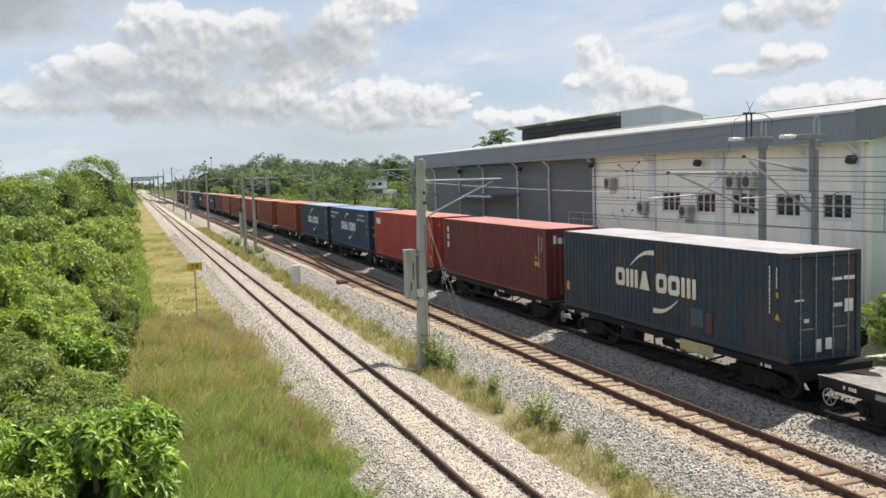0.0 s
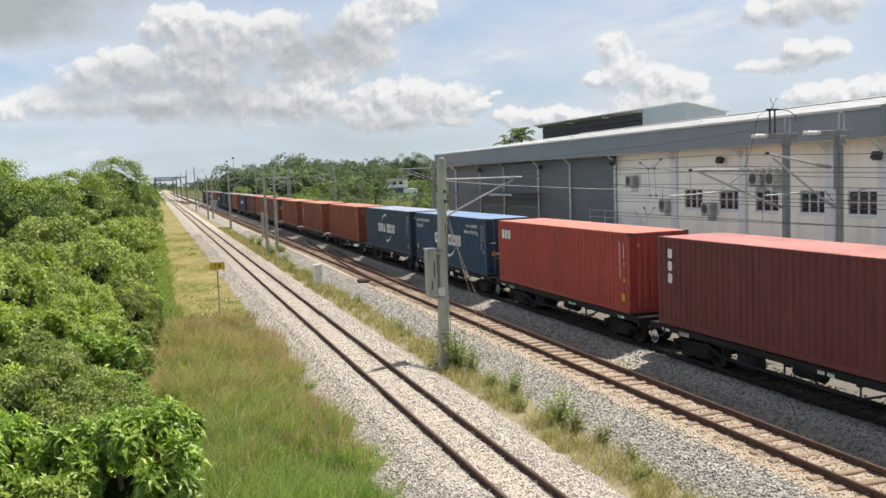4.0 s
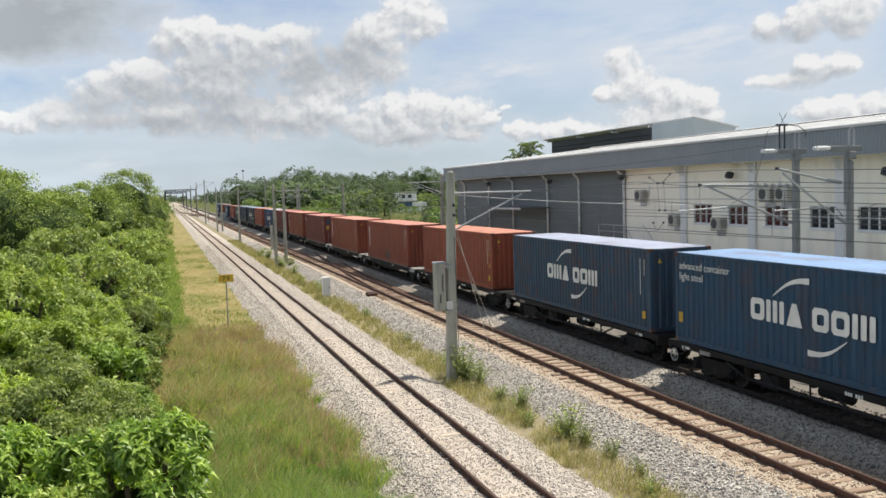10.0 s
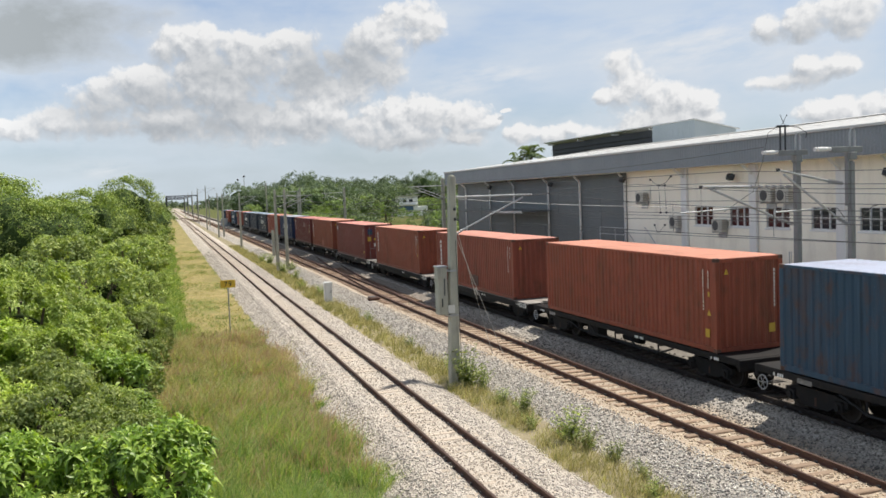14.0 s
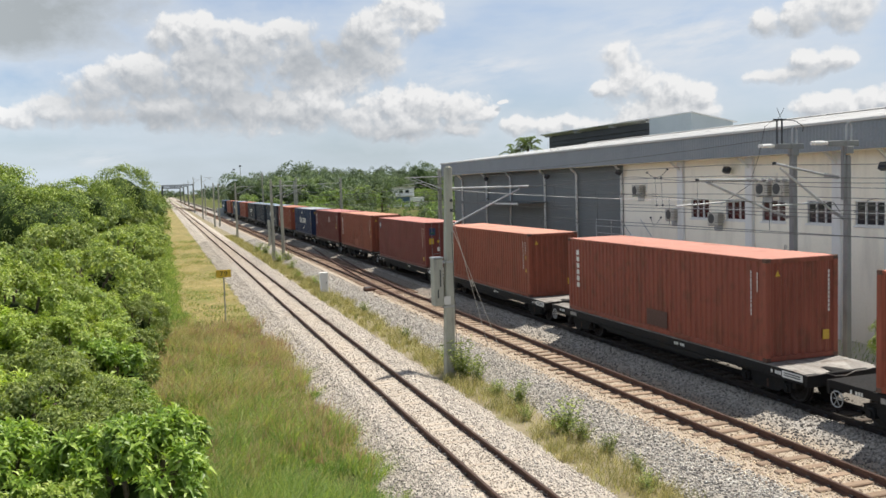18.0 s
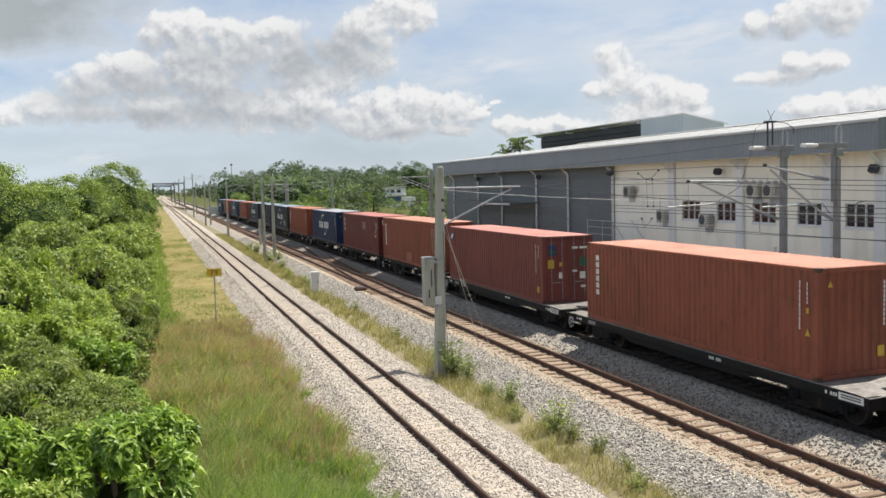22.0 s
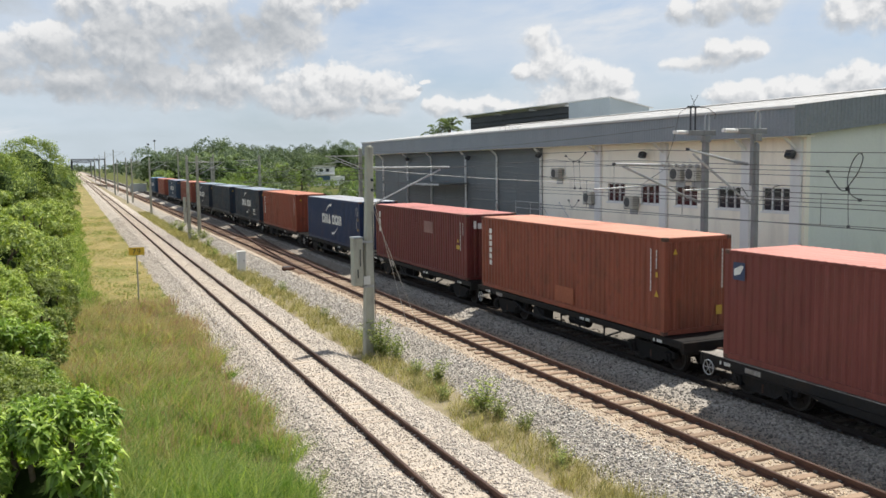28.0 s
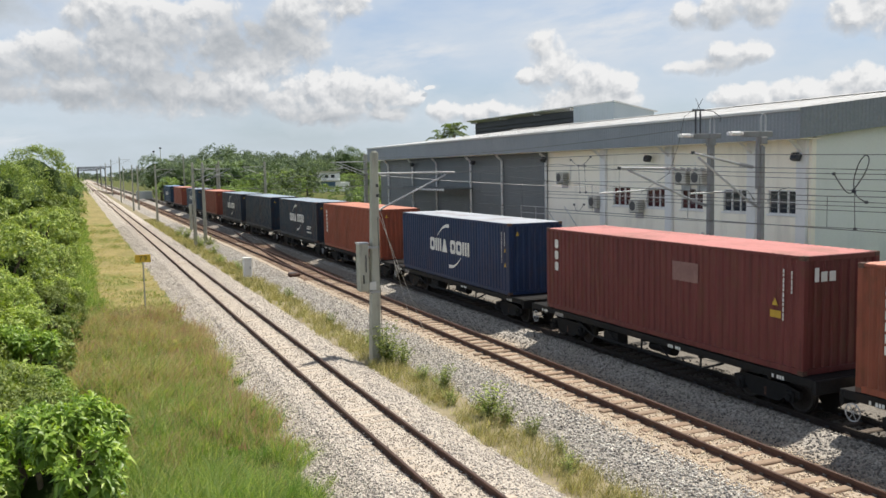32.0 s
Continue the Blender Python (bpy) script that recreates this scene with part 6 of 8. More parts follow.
for k, (gx, gy) in enumerate(((2.95, 2.6), (2.62, 2.95))):
    gw = part("guy_wire", Form().tube((0.25 + 0.12 * k, 0.1, 5.45), (gx, gy, 0.35), 0.009, sides=6), M["white_wire"], m1, "thin guy wire")
    part("turnbuckle", Form().tube((0.25 + 0.12 * k + (gx - 0.37) * 0.42, 0.1 + (gy - 0.1) * 0.42, 5.45 - 5.1 * 0.42), (0.25 + 0.12 * k + (gx - 0.37) * 0.47, 0.1 + (gy - 0.1) * 0.47, 5.45 - 5.1 * 0.47), 0.022, sides=6), M["galv"], gw)
part("earth_cable", Form().path([(0.19, -0.15, 5.2), (0.21, -0.17, 3.0), (0.24, -0.19, 0.6)], 0.012, 5), M["wire"], m1)
part("fittings", Form().box(0.12, 0.24, -0.1, 0.16, 5.40, 5.60).box(0.16, 0.30, -0.05, 0.2, 6.62, 6.78).box(0.16, 0.25, -0.16, -0.04, 5.9, 6.0).box(0.16, 0.25, -0.16, -0.04, 6.25, 6.35), M["dark_steel"], m1)

for x, y, top in ((10.0, 84.0, 7.2), (11.03, 84.9, 7.2), (10.43, 131.0, 7.5), (9.75, 175.0, 8.0), (10.66, 174.5, 7.8), (10.0, 230.0, 10.6), (11.5, 247.0, 8.5), (10.45, 299.0, 11.2), (10.5, 360.0, 11.0), (10.6, 430.0, 11.0), (10.6, 500.0, 11.0)):
    g = mast(x, y, top, "pale concrete overhead line mast between the tracks", M["concrete"], 0.33, 0.21)
    cantilever(g, 1, top - GZ - 0.6, top - GZ - 1.7, 2.6)
    if y == 84.0:
        part("box", Form().box(-0.45, -0.21, -0.2, 0.25, 1.6, 4.0, 0.02), M["concrete"], g, "grey counterweight cabinet")
# masts on the far side, beside the hall
RX = 22.3
mA = mast(RX, 26.75, 7.16, "dark grey mast with twin insulator horns and aerial", M["mast_grey"], 0.25, 0.22)
mB = mast(RX, 24.08, 6.75, "dark grey mast carrying a cantilever bracket", M["mast_grey"], 0.23, 0.19)
for g, zt_, gz in ((mA, 7.16, 0.0), (mB, 7.12, 0.0)):
    h = zt_ - GZ
    if g is mB:
        part("steel_extension", Form().box(-0.21, -0.125, -0.08, 0.08, 5.9, h + 0.05, 0.01), M["mast_grey"], g, "dark steel post bolted to the mast")
    part("cross_beam", Form().box(-0.85, 0.42, -0.09, 0.09, h - 0.02, h + 0.17, 0.015).box(-0.15, 0.15, -0.14, 0.14, h - 0.28, h - 0.02, 0.02), M["mast_grey"], g, "dark steel cross-beam")
    part("insulator", Form().tube((-1.38, 0, h + 0.10), (-0.98, 0, h + 0.10), 0.074, sides=14).tube((-0.93, 0, h + 0.10), (-0.84, 0, h + 0.10), 0.06, sides=10).tube((-1.50, 0, h + 0.10), (-1.44, 0, h + 0.10), 0.07, sides=10), M["pilaster"], g, "white drum insulator")
    hp = Form()
    for dx in (-0.05, 0.16):
        hp.tube((dx, 0, h + 0.16), (dx, 0, h + 0.68), 0.035, sides=8)
    hp.path([(-0.05, 0, h + 0.66), (0.0, 0, h + 0.76), (0.055, 0, h + 0.79), (0.11, 0, h + 0.76), (0.16, 0, h + 0.66)], 0.022, 6)
    part("horn", hp, M["galv"], g, "pale insulator horn")
h = 7.16 - GZ
stub = Form()
for dx in (-0.72, -0.50):
    stub.tube((dx, 0, h + 0.16), (dx, 0, h + 1.02), 0.033, sides=8)
stub.box(-0.85, -0.34, -0.04, 0.04, h + 1.02, h + 1.08)
part("aerial_stand", stub, M["dark_steel"], mA, "dark twin-post stand")
part("aerial_rod", Form().tube((-0.66, 0, h + 1.08), (-0.40, 0, h + 1.48), 0.010, sides=5), M["dark_steel"], mA)
part("aerial_rod", Form().tube((-0.52, 0, h + 1.08), (-0.72, 0, h + 1.48), 0.010, sides=5), M["dark_steel"], mA)
part("jumper_cable", Form().path([(-0.85, 0, h + 1.05), (-1.25, 0, h + 0.8), (-1.42, 0.1, h - 0.2), (-1.7, 0.3, h - 1.3), (-2.6, 0.8, h - 2.0)], 0.011, 6), M["wire"], mA)
part("jumper_loop", Form().path([(-0.35, 0, h + 1.05), (0.1, 0, h + 1.0), (0.45, 0, h + 0.8), (0.42, 0, h + 0.6)], 0.014, 6), M["black"], mA)
part("side_conduit", Form().tube((-0.30, 0.1, 0.2), (-0.30, 0.1, 4.2), 0.025).tube((-0.22, 0.1, 0.2), (-0.22, 0.1, 4.2), 0.012), M["galv"], mA)


def at_mast(x, z):
    return (x - RX, 0, z - GZ)


# the bracket on mast A reaches level over the train, that on mast B rises to its tip
for g, tip, foot, st0, st1, sa, sb in ((mA, (18.15, 6.11), (21.99, 5.98), (18.56, 6.02), (22.0, 4.60), (17.31, 5.21), (19.93, 5.29)),
                                       (mB, (19.30, 6.58), (21.85, 6.04), (19.55, 6.42), (22.11, 4.60), (19.21, 5.19), (21.17, 5.22))):
    ins = (tip[0] + (foot[0] - tip[0]) * 0.80, tip[1] + (foot[1] - tip[1]) * 0.80) if g is mB else (20.2, 6.05)
    part("top_tube", Form().tube(at_mast(*tip), at_mast(*ins), 0.04), M["galv"], g, "pale cantilever tube")
    insulator(at_mast(*ins), at_mast(foot[0] + 0.1, foot[1]), g, 6, 0.075)
    si = (st0[0] + (st1[0] - st0[0]) * 0.84, st0[1] + (st1[1] - st0[1]) * 0.84)
    part("strut", Form().tube(at_mast(*st0), at_mast(*si), 0.042), M["galv"], g, "pale cantilever strut")
    insulator(at_mast(*si), at_mast(st1[0] + 0.12, st1[1]), g, 5, 0.075)
    part("steady_arm", Form().tube(at_mast(*sa), at_mast(*sb), 0.03), M["galv"], g, "pale steady arm")
    part("clamp", Form().box(tip[0] - RX - 0.03, tip[0] - RX + 0.07, -0.04, 0.04, tip[1] - GZ - 0.045, tip[1] - GZ + 0.05), M["dark_steel"], g)
part("feeder_jumper", Form().path([(-1.5, 0, 5.4), (-1.2, 0, 5.75), (-0.6, 0, 5.85), (-0.3, 0, 5.5)], 0.014, 5), M["black"], mB)
part("feeder_jumper", Form().path([(0.3, 0, 5.45), (0.6, 0, 5.6), (0.9, 0, 5.85), (1.3, 0, 5.9)], 0.014, 5), M["black"], mB)
for x, y, top in ((RX, 68.0, 7.5), (RX, 69.8, 7.5), (RX, 112.0, 7.5), (RX, 151.0, 8.2), (RX, 153.4, 7.6), (RX, 203.0, 10.3), (RX, 258.0, 9.6)):
    g = mast(x, y, top, "grey overhead line mast on the far side of the tracks", M["concrete"], 0.36, 0.26)
    cantilever(g, -1, top - GZ - 0.6, top - GZ - 1.7, 3.0)
for x, y, top in ((19.8, 230.0, 12.6), (19.0, 240.0, 12.0)):
    g = thing("light_mast", x, y, GZ, "tall thin yard light mast", "light mast", "yard lights")
    part("pole", Form().tube((0, 0, 0), (0, 0, top - GZ), 0.13, 0.07), M["concrete"], g)
    part("lamp_head", Form().box(-0.28, 0.28, -0.2, 0.2, top - GZ - 0.1, top - GZ + 0.32, 0.08), M["dark_steel"], g)
# portal across the tracks in the distance
gp = thing("signal_gantry", 0.9, 391.0, GZ, "dark steel portal across the tracks", "gantry")
for x in (0.0, 12.6):
    part("leg", Form().box(x - 0.26, x + 0.26, -0.25, 0.25, 0, 10.4, 0.03), M["dark_steel"], gp)
part("beam", Form().box(-0.4, 13.0, -0.2, 0.2, 10.1, 10.5, 0.03), M["dark_steel"], gp)
for y in (470.0, 560.0, 660.0):
    copy_thing(gp, pose(0.9, y, GZ))


def sag(a, b, drop, n=10):
    a, b = Vector(a), Vector(b)
    return [a.lerp(b, k / n) - Vector((0, 0, drop * 4 * (k / n) * (1 - k / n))) for k in range(n + 1)]


def wire(pts, r, mat, label, name="overhead_wire"):
    return tagged(new(name, Form().path(pts, r, 5).mesh(name, mat)), label, "overhead wire", "overhead wires")


# contact and carrier wires over the middle track and the train's track
for x, z in ((13.2, 4.95), (16.9, 5.15)):
    ys = [-4.0, 29.0, 84.0, 131.0, 175.0, 222.0, 284.0, 345.0]
    for a, b in zip(ys, ys[1:]):
        contact = wire(sag((x, a, z), (x, b, z), 0.02), 0.009, M["wire"], "taut contact wire over the track")
        wire(sag((x, a, z + 1.15), (x, b, z + 1.15), 0.55), 0.009, M["wire"], "sagging carrier wire over the track")
        for k in range(1, 8):
            t = k / 8
            y = a + (b - a) * t
            part("dropper", Form().tube((x, y, z), (x, y, z + 1.15 - 0.55 * 4 * t * (1 - t)), 0.006, sides=4), M["wire"], contact)
# anchored wires that cross from the near mast towards the far masts
wire(sag((9.65, 29.1, 6.05), (20.0, 26.7, 5.35), 0.12), 0.009, M["galv"], "pale anchored wire from the near mast")
wire(sag((9.65, 29.1, 6.30), (10.2, 84.0, 6.3), 0.5), 0.011, M["wire"], "sagging feeder wire along the masts")
wire(sag((9.6, 29.1, 5.70), (10.2, 84.0, 5.3), 0.3), 0.011, M["wire"], "sagging feeder wire along the masts")
LINE = 21.5                                # line wires on brackets in front of the hall
for za, zb, zc, zd in ((6.15, 6.36, 6.66, 6.95), (5.75, 5.92, 6.22, 6.6), (5.60, 5.79, 6.01, 6.35), (5.10, 5.30, 5.50, 5.8), (4.90, 4.96, 4.98, 5.4), (4.55, 4.69, 4.72, 4.95), (4.20, 4.18, 4.03, 4.2)):
    wire([(LINE, -6.0, za), (LINE, 8.0, (za + zb) / 2 - 0.06), (LINE, 18.4, zb), (LINE, 24.2, (zb + zc) / 2 - 0.02), (LINE, 29.9, zc), (LINE, 42.0, zc * 0.6 + zd * 0.4 - 0.16), (LINE, 55.0, zc * 0.3 + zd * 0.7 - 0.14), (LINE + 0.4, 68.0, zd)],
         0.012, M["wire"], "dark line wire beside the hall")
wire(sag((RX - 1.45, 26.75, 7.46), (RX - 0.9, 69.0, 7.3), 0.35), 0.012, M["wire"], "dark line wire beside the hall")


def jumper(pts, r=0.017):
    """A bent cable between two line wires, with its clamps."""
    g = thing("jumper_cable", LINE, pts[0][0], pts[0][1], "black jumper cable clamped between line wires", "cable", "jumpers on the line wires")
    fine = []
    q = [Vector((0, y - pts[0][0], z - pts[0][1])) for y, z in pts]
    for k in range(len(q) - 1):
        a, b, c, d = q[max(k - 1, 0)], q[k], q[k + 1], q[min(k + 2, len(q) - 1)]
        for u in (0.0, 0.25, 0.5, 0.75):
            fine.append(0.5 * ((2 * b) + (c - a) * u + (2 * a - 5 * b + 4 * c - d) * u * u + (3 * b - a - 3 * c + d) * u ** 3))
    fine.append(q[-1])
    part("cable", Form().path(fine, r, 6), M["black"], g)
    for p in (q[0], q[-1]):
        part("clamp", Form().box(-0.03, 0.03, p.y - 0.05, p.y + 0.05, p.z - 0.045, p.z + 0.045, 0.01), M["dark_steel"], g)
    return g


jumper([(20.12, 5.81), (19.86, 5.48), (19.61, 5.25), (19.38, 5.28), (19.36, 5.68), (19.19, 6.14), (18.96, 6.36), (18.84, 6.20), (18.99, 5.81), (19.29, 5.42), (19.38, 5.30)])
jumper([(19.36, 5.30), (19.20, 5.10), (18.90, 4.97)])
jumper([(19.34, 5.27), (19.32, 4.7), (19.29, 4.15)], 0.011)
jumper([(35.62, 6.49), (35.04, 6.25), (34.46, 6.30), (33.91, 6.60)], 0.012)
jumper([(34.94, 6.22), (34.88, 5.6), (34.82, 4.98)], 0.008)
jumper([(34.43, 6.22), (34.38, 5.6), (34.33, 4.99)], 0.008)
jumper([(35.35, 4.40), (35.06, 4.05), (34.49, 4.43)], 0.010)

# ---- trackside furniture ----
sg = thing("distance_sign", 2.76, 44.4, GZ + 0.06, "small yellow distance sign with black numerals on a thin post", "railway sign")
part("post", Form().tube((0, 0, 0), (0, 0, 2.75), 0.032, sides=10), M["galv"], sg, "thin grey post")
part("plate", Form().box(-0.36, 0.36, -0.05, -0.035, 2.55, 2.93, 0.006), M["yellow_sign"], sg, "yellow sign plate")
part("backing_strap", Form().box(-0.30, 0.30, -0.035, 0.0, 2.62, 2.66).box(-0.30, 0.30, -0.035, 0.0, 2.82, 2.86), M["galv"], sg)
cu = bpy.data.curves.new("numerals", "FONT")
cu.body, cu.size, cu.extrude, cu.align_x = "79", 0.34, 0.002, "CENTER"
cu.space_character = 1.25
num = new("numerals", cu)
bpy.context.view_layer.update()
nm = bpy.data.meshes.new_from_object(num.evaluated_get(bpy.context.evaluated_depsgraph_get()))
bpy.data.objects.remove(num)
nm.materials.clear()
nm.materials.append(M["black"])
part("numerals", nm, None, sg, "black numerals", at=Matrix.Translation((0, -0.054, 2.62)) @ Euler((radians(90), 0, 0)).to_matrix().to_4x4())

cb = thing("trackside_cabinet", 9.72, 55.6, GZ, "narrow white trackside cabinet on a plinth", "equipment cabinet")
part("plinth", Form().box(-0.30, 0.30, -0.25, 0.25, 0, 0.22, 0.02), M["concrete"], cb)
part("casing", Form().box(-0.25, 0.25, -0.2, 0.2, 0.221, 1.38, 0.02), M["pilaster"], cb)
part("lid", Form().prism([(-0.29, 1.381), (0.29, 1.381), (0.24, 1.46), (-0.24, 1.46)], 1, -0.24, 0.24), M["pilaster"], cb)
part("door", Form().box(-0.20, 0.20, -0.215, -0.202, 0.30, 1.30, 0.004), M["pilaster"], cb)
part("handle", Form().box(0.12, 0.15, -0.235, -0.216, 0.75, 0.90), M["dark_steel"], cb)

mc = thing("metal_cabinet", 24.0, 28.3, GZ, "small white metal cabinet near the mast", "equipment cabinet")
part("casing", Form().box(-0.32, 0.32, -0.25, 0.25, 0.06, 0.72, 0.02), M["pilaster"], mc)
part("plinth", Form().box(-0.34, 0.34, -0.27, 0.27, 0.0, 0.058), M["concrete"], mc)
part("lid", Form().box(-0.35, 0.35, -0.28, 0.28, 0.722, 0.76, 0.01), M["pilaster"], mc)

# far house
M["whitewash"] = surface("fresh_whitewash", [(0.86, 0.86, 0.85), (0.82, 0.82, 0.81)], 0.8, 0.0, 0.4, 8.0, 0.05, 0.003)
M["blue_trim"] = surface("faded_blue_paint_trim", [(0.06, 0.13, 0.24), (0.08, 0.15, 0.27)], 0.6)
hs = thing("distant_house", 75.5, 275.0, GZ, "small two-storey white house with blue lower windows", "house")
part("wall", Form().box(-4.0, 3.6, 0, 6, 0, 6.3), M["whitewash"], hs, "white wall")
part("annex", Form().box(3.62, 7.0, 0.3, 5.0, 0, 3.0), M["whitewash"], hs, "low white annex")
part("roof", Form().box(-4.4, 4.0, -0.4, 6.4, 6.3, 6.6, 0.05), M["concrete"], hs, "flat concrete roof")
part("ledge", Form().box(-4.9, 3.5, -0.9, 0.0, 3.6, 3.85, 0.03), M["pilaster"], hs)
for x in (-1.5, 0.6):
    part("window", Form().box(x, x + 1.2, -0.06, -0.004, 4.5, 5.5), M["pane_dark"], hs)
part("window", Form().box(-2.9, 2.0, -0.08, -0.004, 1.6, 3.3), M["blue_trim"], hs, "blue-framed window band")
wl = thing("white_site_wall", 16.0, 238.0, GZ, "short white wall beside the loop track", "wall")
part("panel", Form().box(-2.0, 2.0, -0.15, 0.15, 0, 2.6, 0.03), M["pale_clad"], wl)

# ---- plants ----
M["leaf_big"] = foliage("glossy_shrub_leaf", (0.107, 0.193, 0.028), (0.175, 0.278, 0.042), (0.361, 0.445, 0.109), 0.40, 0.26)
M["leaf_pale"] = foliage("pale_new_shrub_leaf", (0.231, 0.347, 0.055), (0.341, 0.452, 0.081), (0.523, 0.578, 0.163), 0.42, 0.28)
M["leaf_mid"] = foliage("dull_shrub_leaf", (0.185, 0.272, 0.070), (0.283, 0.358, 0.099), (0.440, 0.472, 0.166), 0.55, 0.26)
M["leaf_small"] = foliage("dusky_shrub_leaf", (0.136, 0.212, 0.054), (0.221, 0.293, 0.077), (0.370, 0.412, 0.140), 0.55, 0.24)
M["leaf_fine"] = foliage("fine_feathery_leaf", (0.174, 0.250, 0.072), (0.261, 0.331, 0.103), (0.397, 0.426, 0.175), 0.6, 0.30)
# distance haze is mixed into the next two leaf colours, greyer and bluer
M["leaf_dark"] = foliage("dark_tree_leaf", (0.098, 0.142, 0.104), (0.143, 0.192, 0.138), (0.205, 0.252, 0.186), 0.65, 0.24)
M["leaf_olive"] = foliage("olive_tree_leaf", (0.138, 0.196, 0.118), (0.190, 0.248, 0.150), (0.260, 0.312, 0.208), 0.7, 0.26)
M["leaf_bright"] = foliage("sunlit_undergrowth_leaf", (0.151, 0.234, 0.086), (0.214, 0.295, 0.113), (0.289, 0.344, 0.164), 0.7, 0.28)
M["grass_green"] = foliage("fresh_grass_blade", (0.125, 0.245, 0.055), (0.255, 0.345, 0.110), (0.400, 0.420, 0.165), 0.6, 0.46, (1.4, 1.5, 0.6))
M["grass_clump"] = foliage("deep_green_grass_blade", (0.095, 0.185, 0.046), (0.230, 0.270, 0.098), (0.420, 0.400, 0.195), 0.6, 0.42, (1.4, 1.5, 0.6))
M["grass_rust"] = foliage("reddish_dry_grass_blade", (0.396, 0.300, 0.164), (0.495, 0.391, 0.235), (0.363, 0.351, 0.146), 0.7, 0.42, (1.3, 1.25, 0.8))
M["grass_dry"] = foliage("dry_grass_blade", (0.455, 0.405, 0.185), (0.610, 0.528, 0.300), (0.330, 0.370, 0.120), 0.7, 0.45, (1.35, 1.35, 0.75))
M["grass_seed"] = foliage("reddish_seed_head", (0.380, 0.240, 0.165), (0.460, 0.310, 0.210), (0.420, 0.360, 0.210), 0.7, 0.4, (1.2, 1.1, 0.9))
M["grass_strip"] = foliage("dull_strip_grass", (0.250, 0.272, 0.095), (0.400, 0.365, 0.160), (0.560, 0.475, 0.250), 0.7, 0.35, (1.2, 1.2, 0.8))
M["weed_leaf"] = foliage("dusty_weed_leaf", (0.190, 0.247, 0.081), (0.257, 0.304, 0.109), (0.351, 0.370, 0.171), 0.65, 0.42)
M["bark"] = surface("grey_brown_bark", [(0.10, 0.075, 0.05), (0.14, 0.105, 0.075), (0.075, 0.055, 0.04)], 0.9, 0.0, 3.0, 25.0, 0.5, 0.01)
# filler lumps in the crowns: dark colours stand for shade between the leaves
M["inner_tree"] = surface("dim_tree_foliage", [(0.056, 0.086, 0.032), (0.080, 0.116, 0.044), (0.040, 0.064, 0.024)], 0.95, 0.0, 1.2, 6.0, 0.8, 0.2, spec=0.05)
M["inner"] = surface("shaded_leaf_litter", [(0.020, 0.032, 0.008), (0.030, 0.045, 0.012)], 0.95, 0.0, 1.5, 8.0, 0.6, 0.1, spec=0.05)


def unit(v):
    return v / np.maximum(np.linalg.norm(v, axis=-1, keepdims=True), 1e-9)


def leaves(pos, out, up, length, width, fold=0.25, droop=0.3):
    """Lance-shaped leaves: pos (n, 3) foot, out (n, 3) direction, up (n, 3) rough upper side. Six corners, four triangles each."""
    n = len(pos)
    out = unit(out)
    side = unit(np.cross(out, up))
    nrm = unit(np.cross(side, out))
    L = length[:, None]
    W = width[:, None]
    mid = pos + out * L * 0.50 + nrm * L * 0.06
    tip = pos + out * L - nrm * L * droop
    lft = mid - side * W * 0.5 + nrm * W * fold
    rgt = mid + side * W * 0.5 + nrm * W * fold
    v = np.stack([pos, lft, mid, rgt, tip], 1)
    f = np.array([(0, 2, 1), (0, 3, 2), (1, 2, 4), (2, 3, 4)])[None] + (np.arange(n) * 5)[:, None, None]
    return v.reshape(-1, 3), f.reshape(-1, 3)


def leaves_plain(pos, out, up, length, width):
    """Simple folded leaves, two triangles each, for plants farther off."""
    n = len(pos)
    out = unit(out)
    side = unit(np.cross(out, up))
    nrm = unit(np.cross(side, out))
    L, W = length[:, None], width[:, None]
    mid = pos + out * L * 0.5 + nrm * W * 0.2
    v = np.stack([pos, mid - side * W * 0.5, pos + out * L - nrm * L * 0.15, mid + side * W * 0.5], 1)
    f = np.array([(0, 2, 1), (0, 3, 2)])[None] + (np.arange(n) * 4)[:, None, None]
    return v.reshape(-1, 3), f.reshape(-1, 3)


def mound(g, rx, ry, rz, zc, lobes_n, sub):
    """A crown's outline: large lobes, each carrying smaller ones. Returns the lobes and the small lobes as centres and radii."""
    size = np.array([rx, ry, rz])
    d = unit(g.normal(size=(lobes_n, 3)))
    d[:, 2] = np.abs(d[:, 2]) * 1.2 - 0.40
    c1 = d * size * g.uniform(0.30, 0.72, (lobes_n, 1)) + np.array([0, 0, zc])
    r1 = g.uniform(0.36, 0.58, lobes_n) * size.min()
    e = unit(g.normal(size=(lobes_n * sub, 3)) + np.array([0, 0, 0.45]))
    k = np.repeat(np.arange(lobes_n), sub)
    r2 = r1[k] * g.uniform(0.24, 0.48, len(k))
    c2 = c1[k] + e * (r1[k] * g.uniform(0.70, 1.0, len(k)))[:, None]
    return c1, r1, c2, r2


def on_mound(g, form, n):
    """Places on the outer skin of the small lobes, with outward directions; none deep inside the crown."""
    c1, r1, c2, r2 = form
    m = int(n * 1.7)
    i = g.choice(len(c2), m, p=r2 ** 2 / (r2 ** 2).sum())
    d = unit(g.normal(size=(m, 3)) + np.array([0, 0, 0.30]))
    p = c2[i] + d * (r2[i] * g.uniform(0.62, 1.08, m))[:, None]
    deep = (np.linalg.norm(p[:, None] - c1[None], axis=2) < 0.80 * r1[None]).any(1)
    keep = np.flatnonzero(~deep)[:n]
    return p[keep], d[keep]


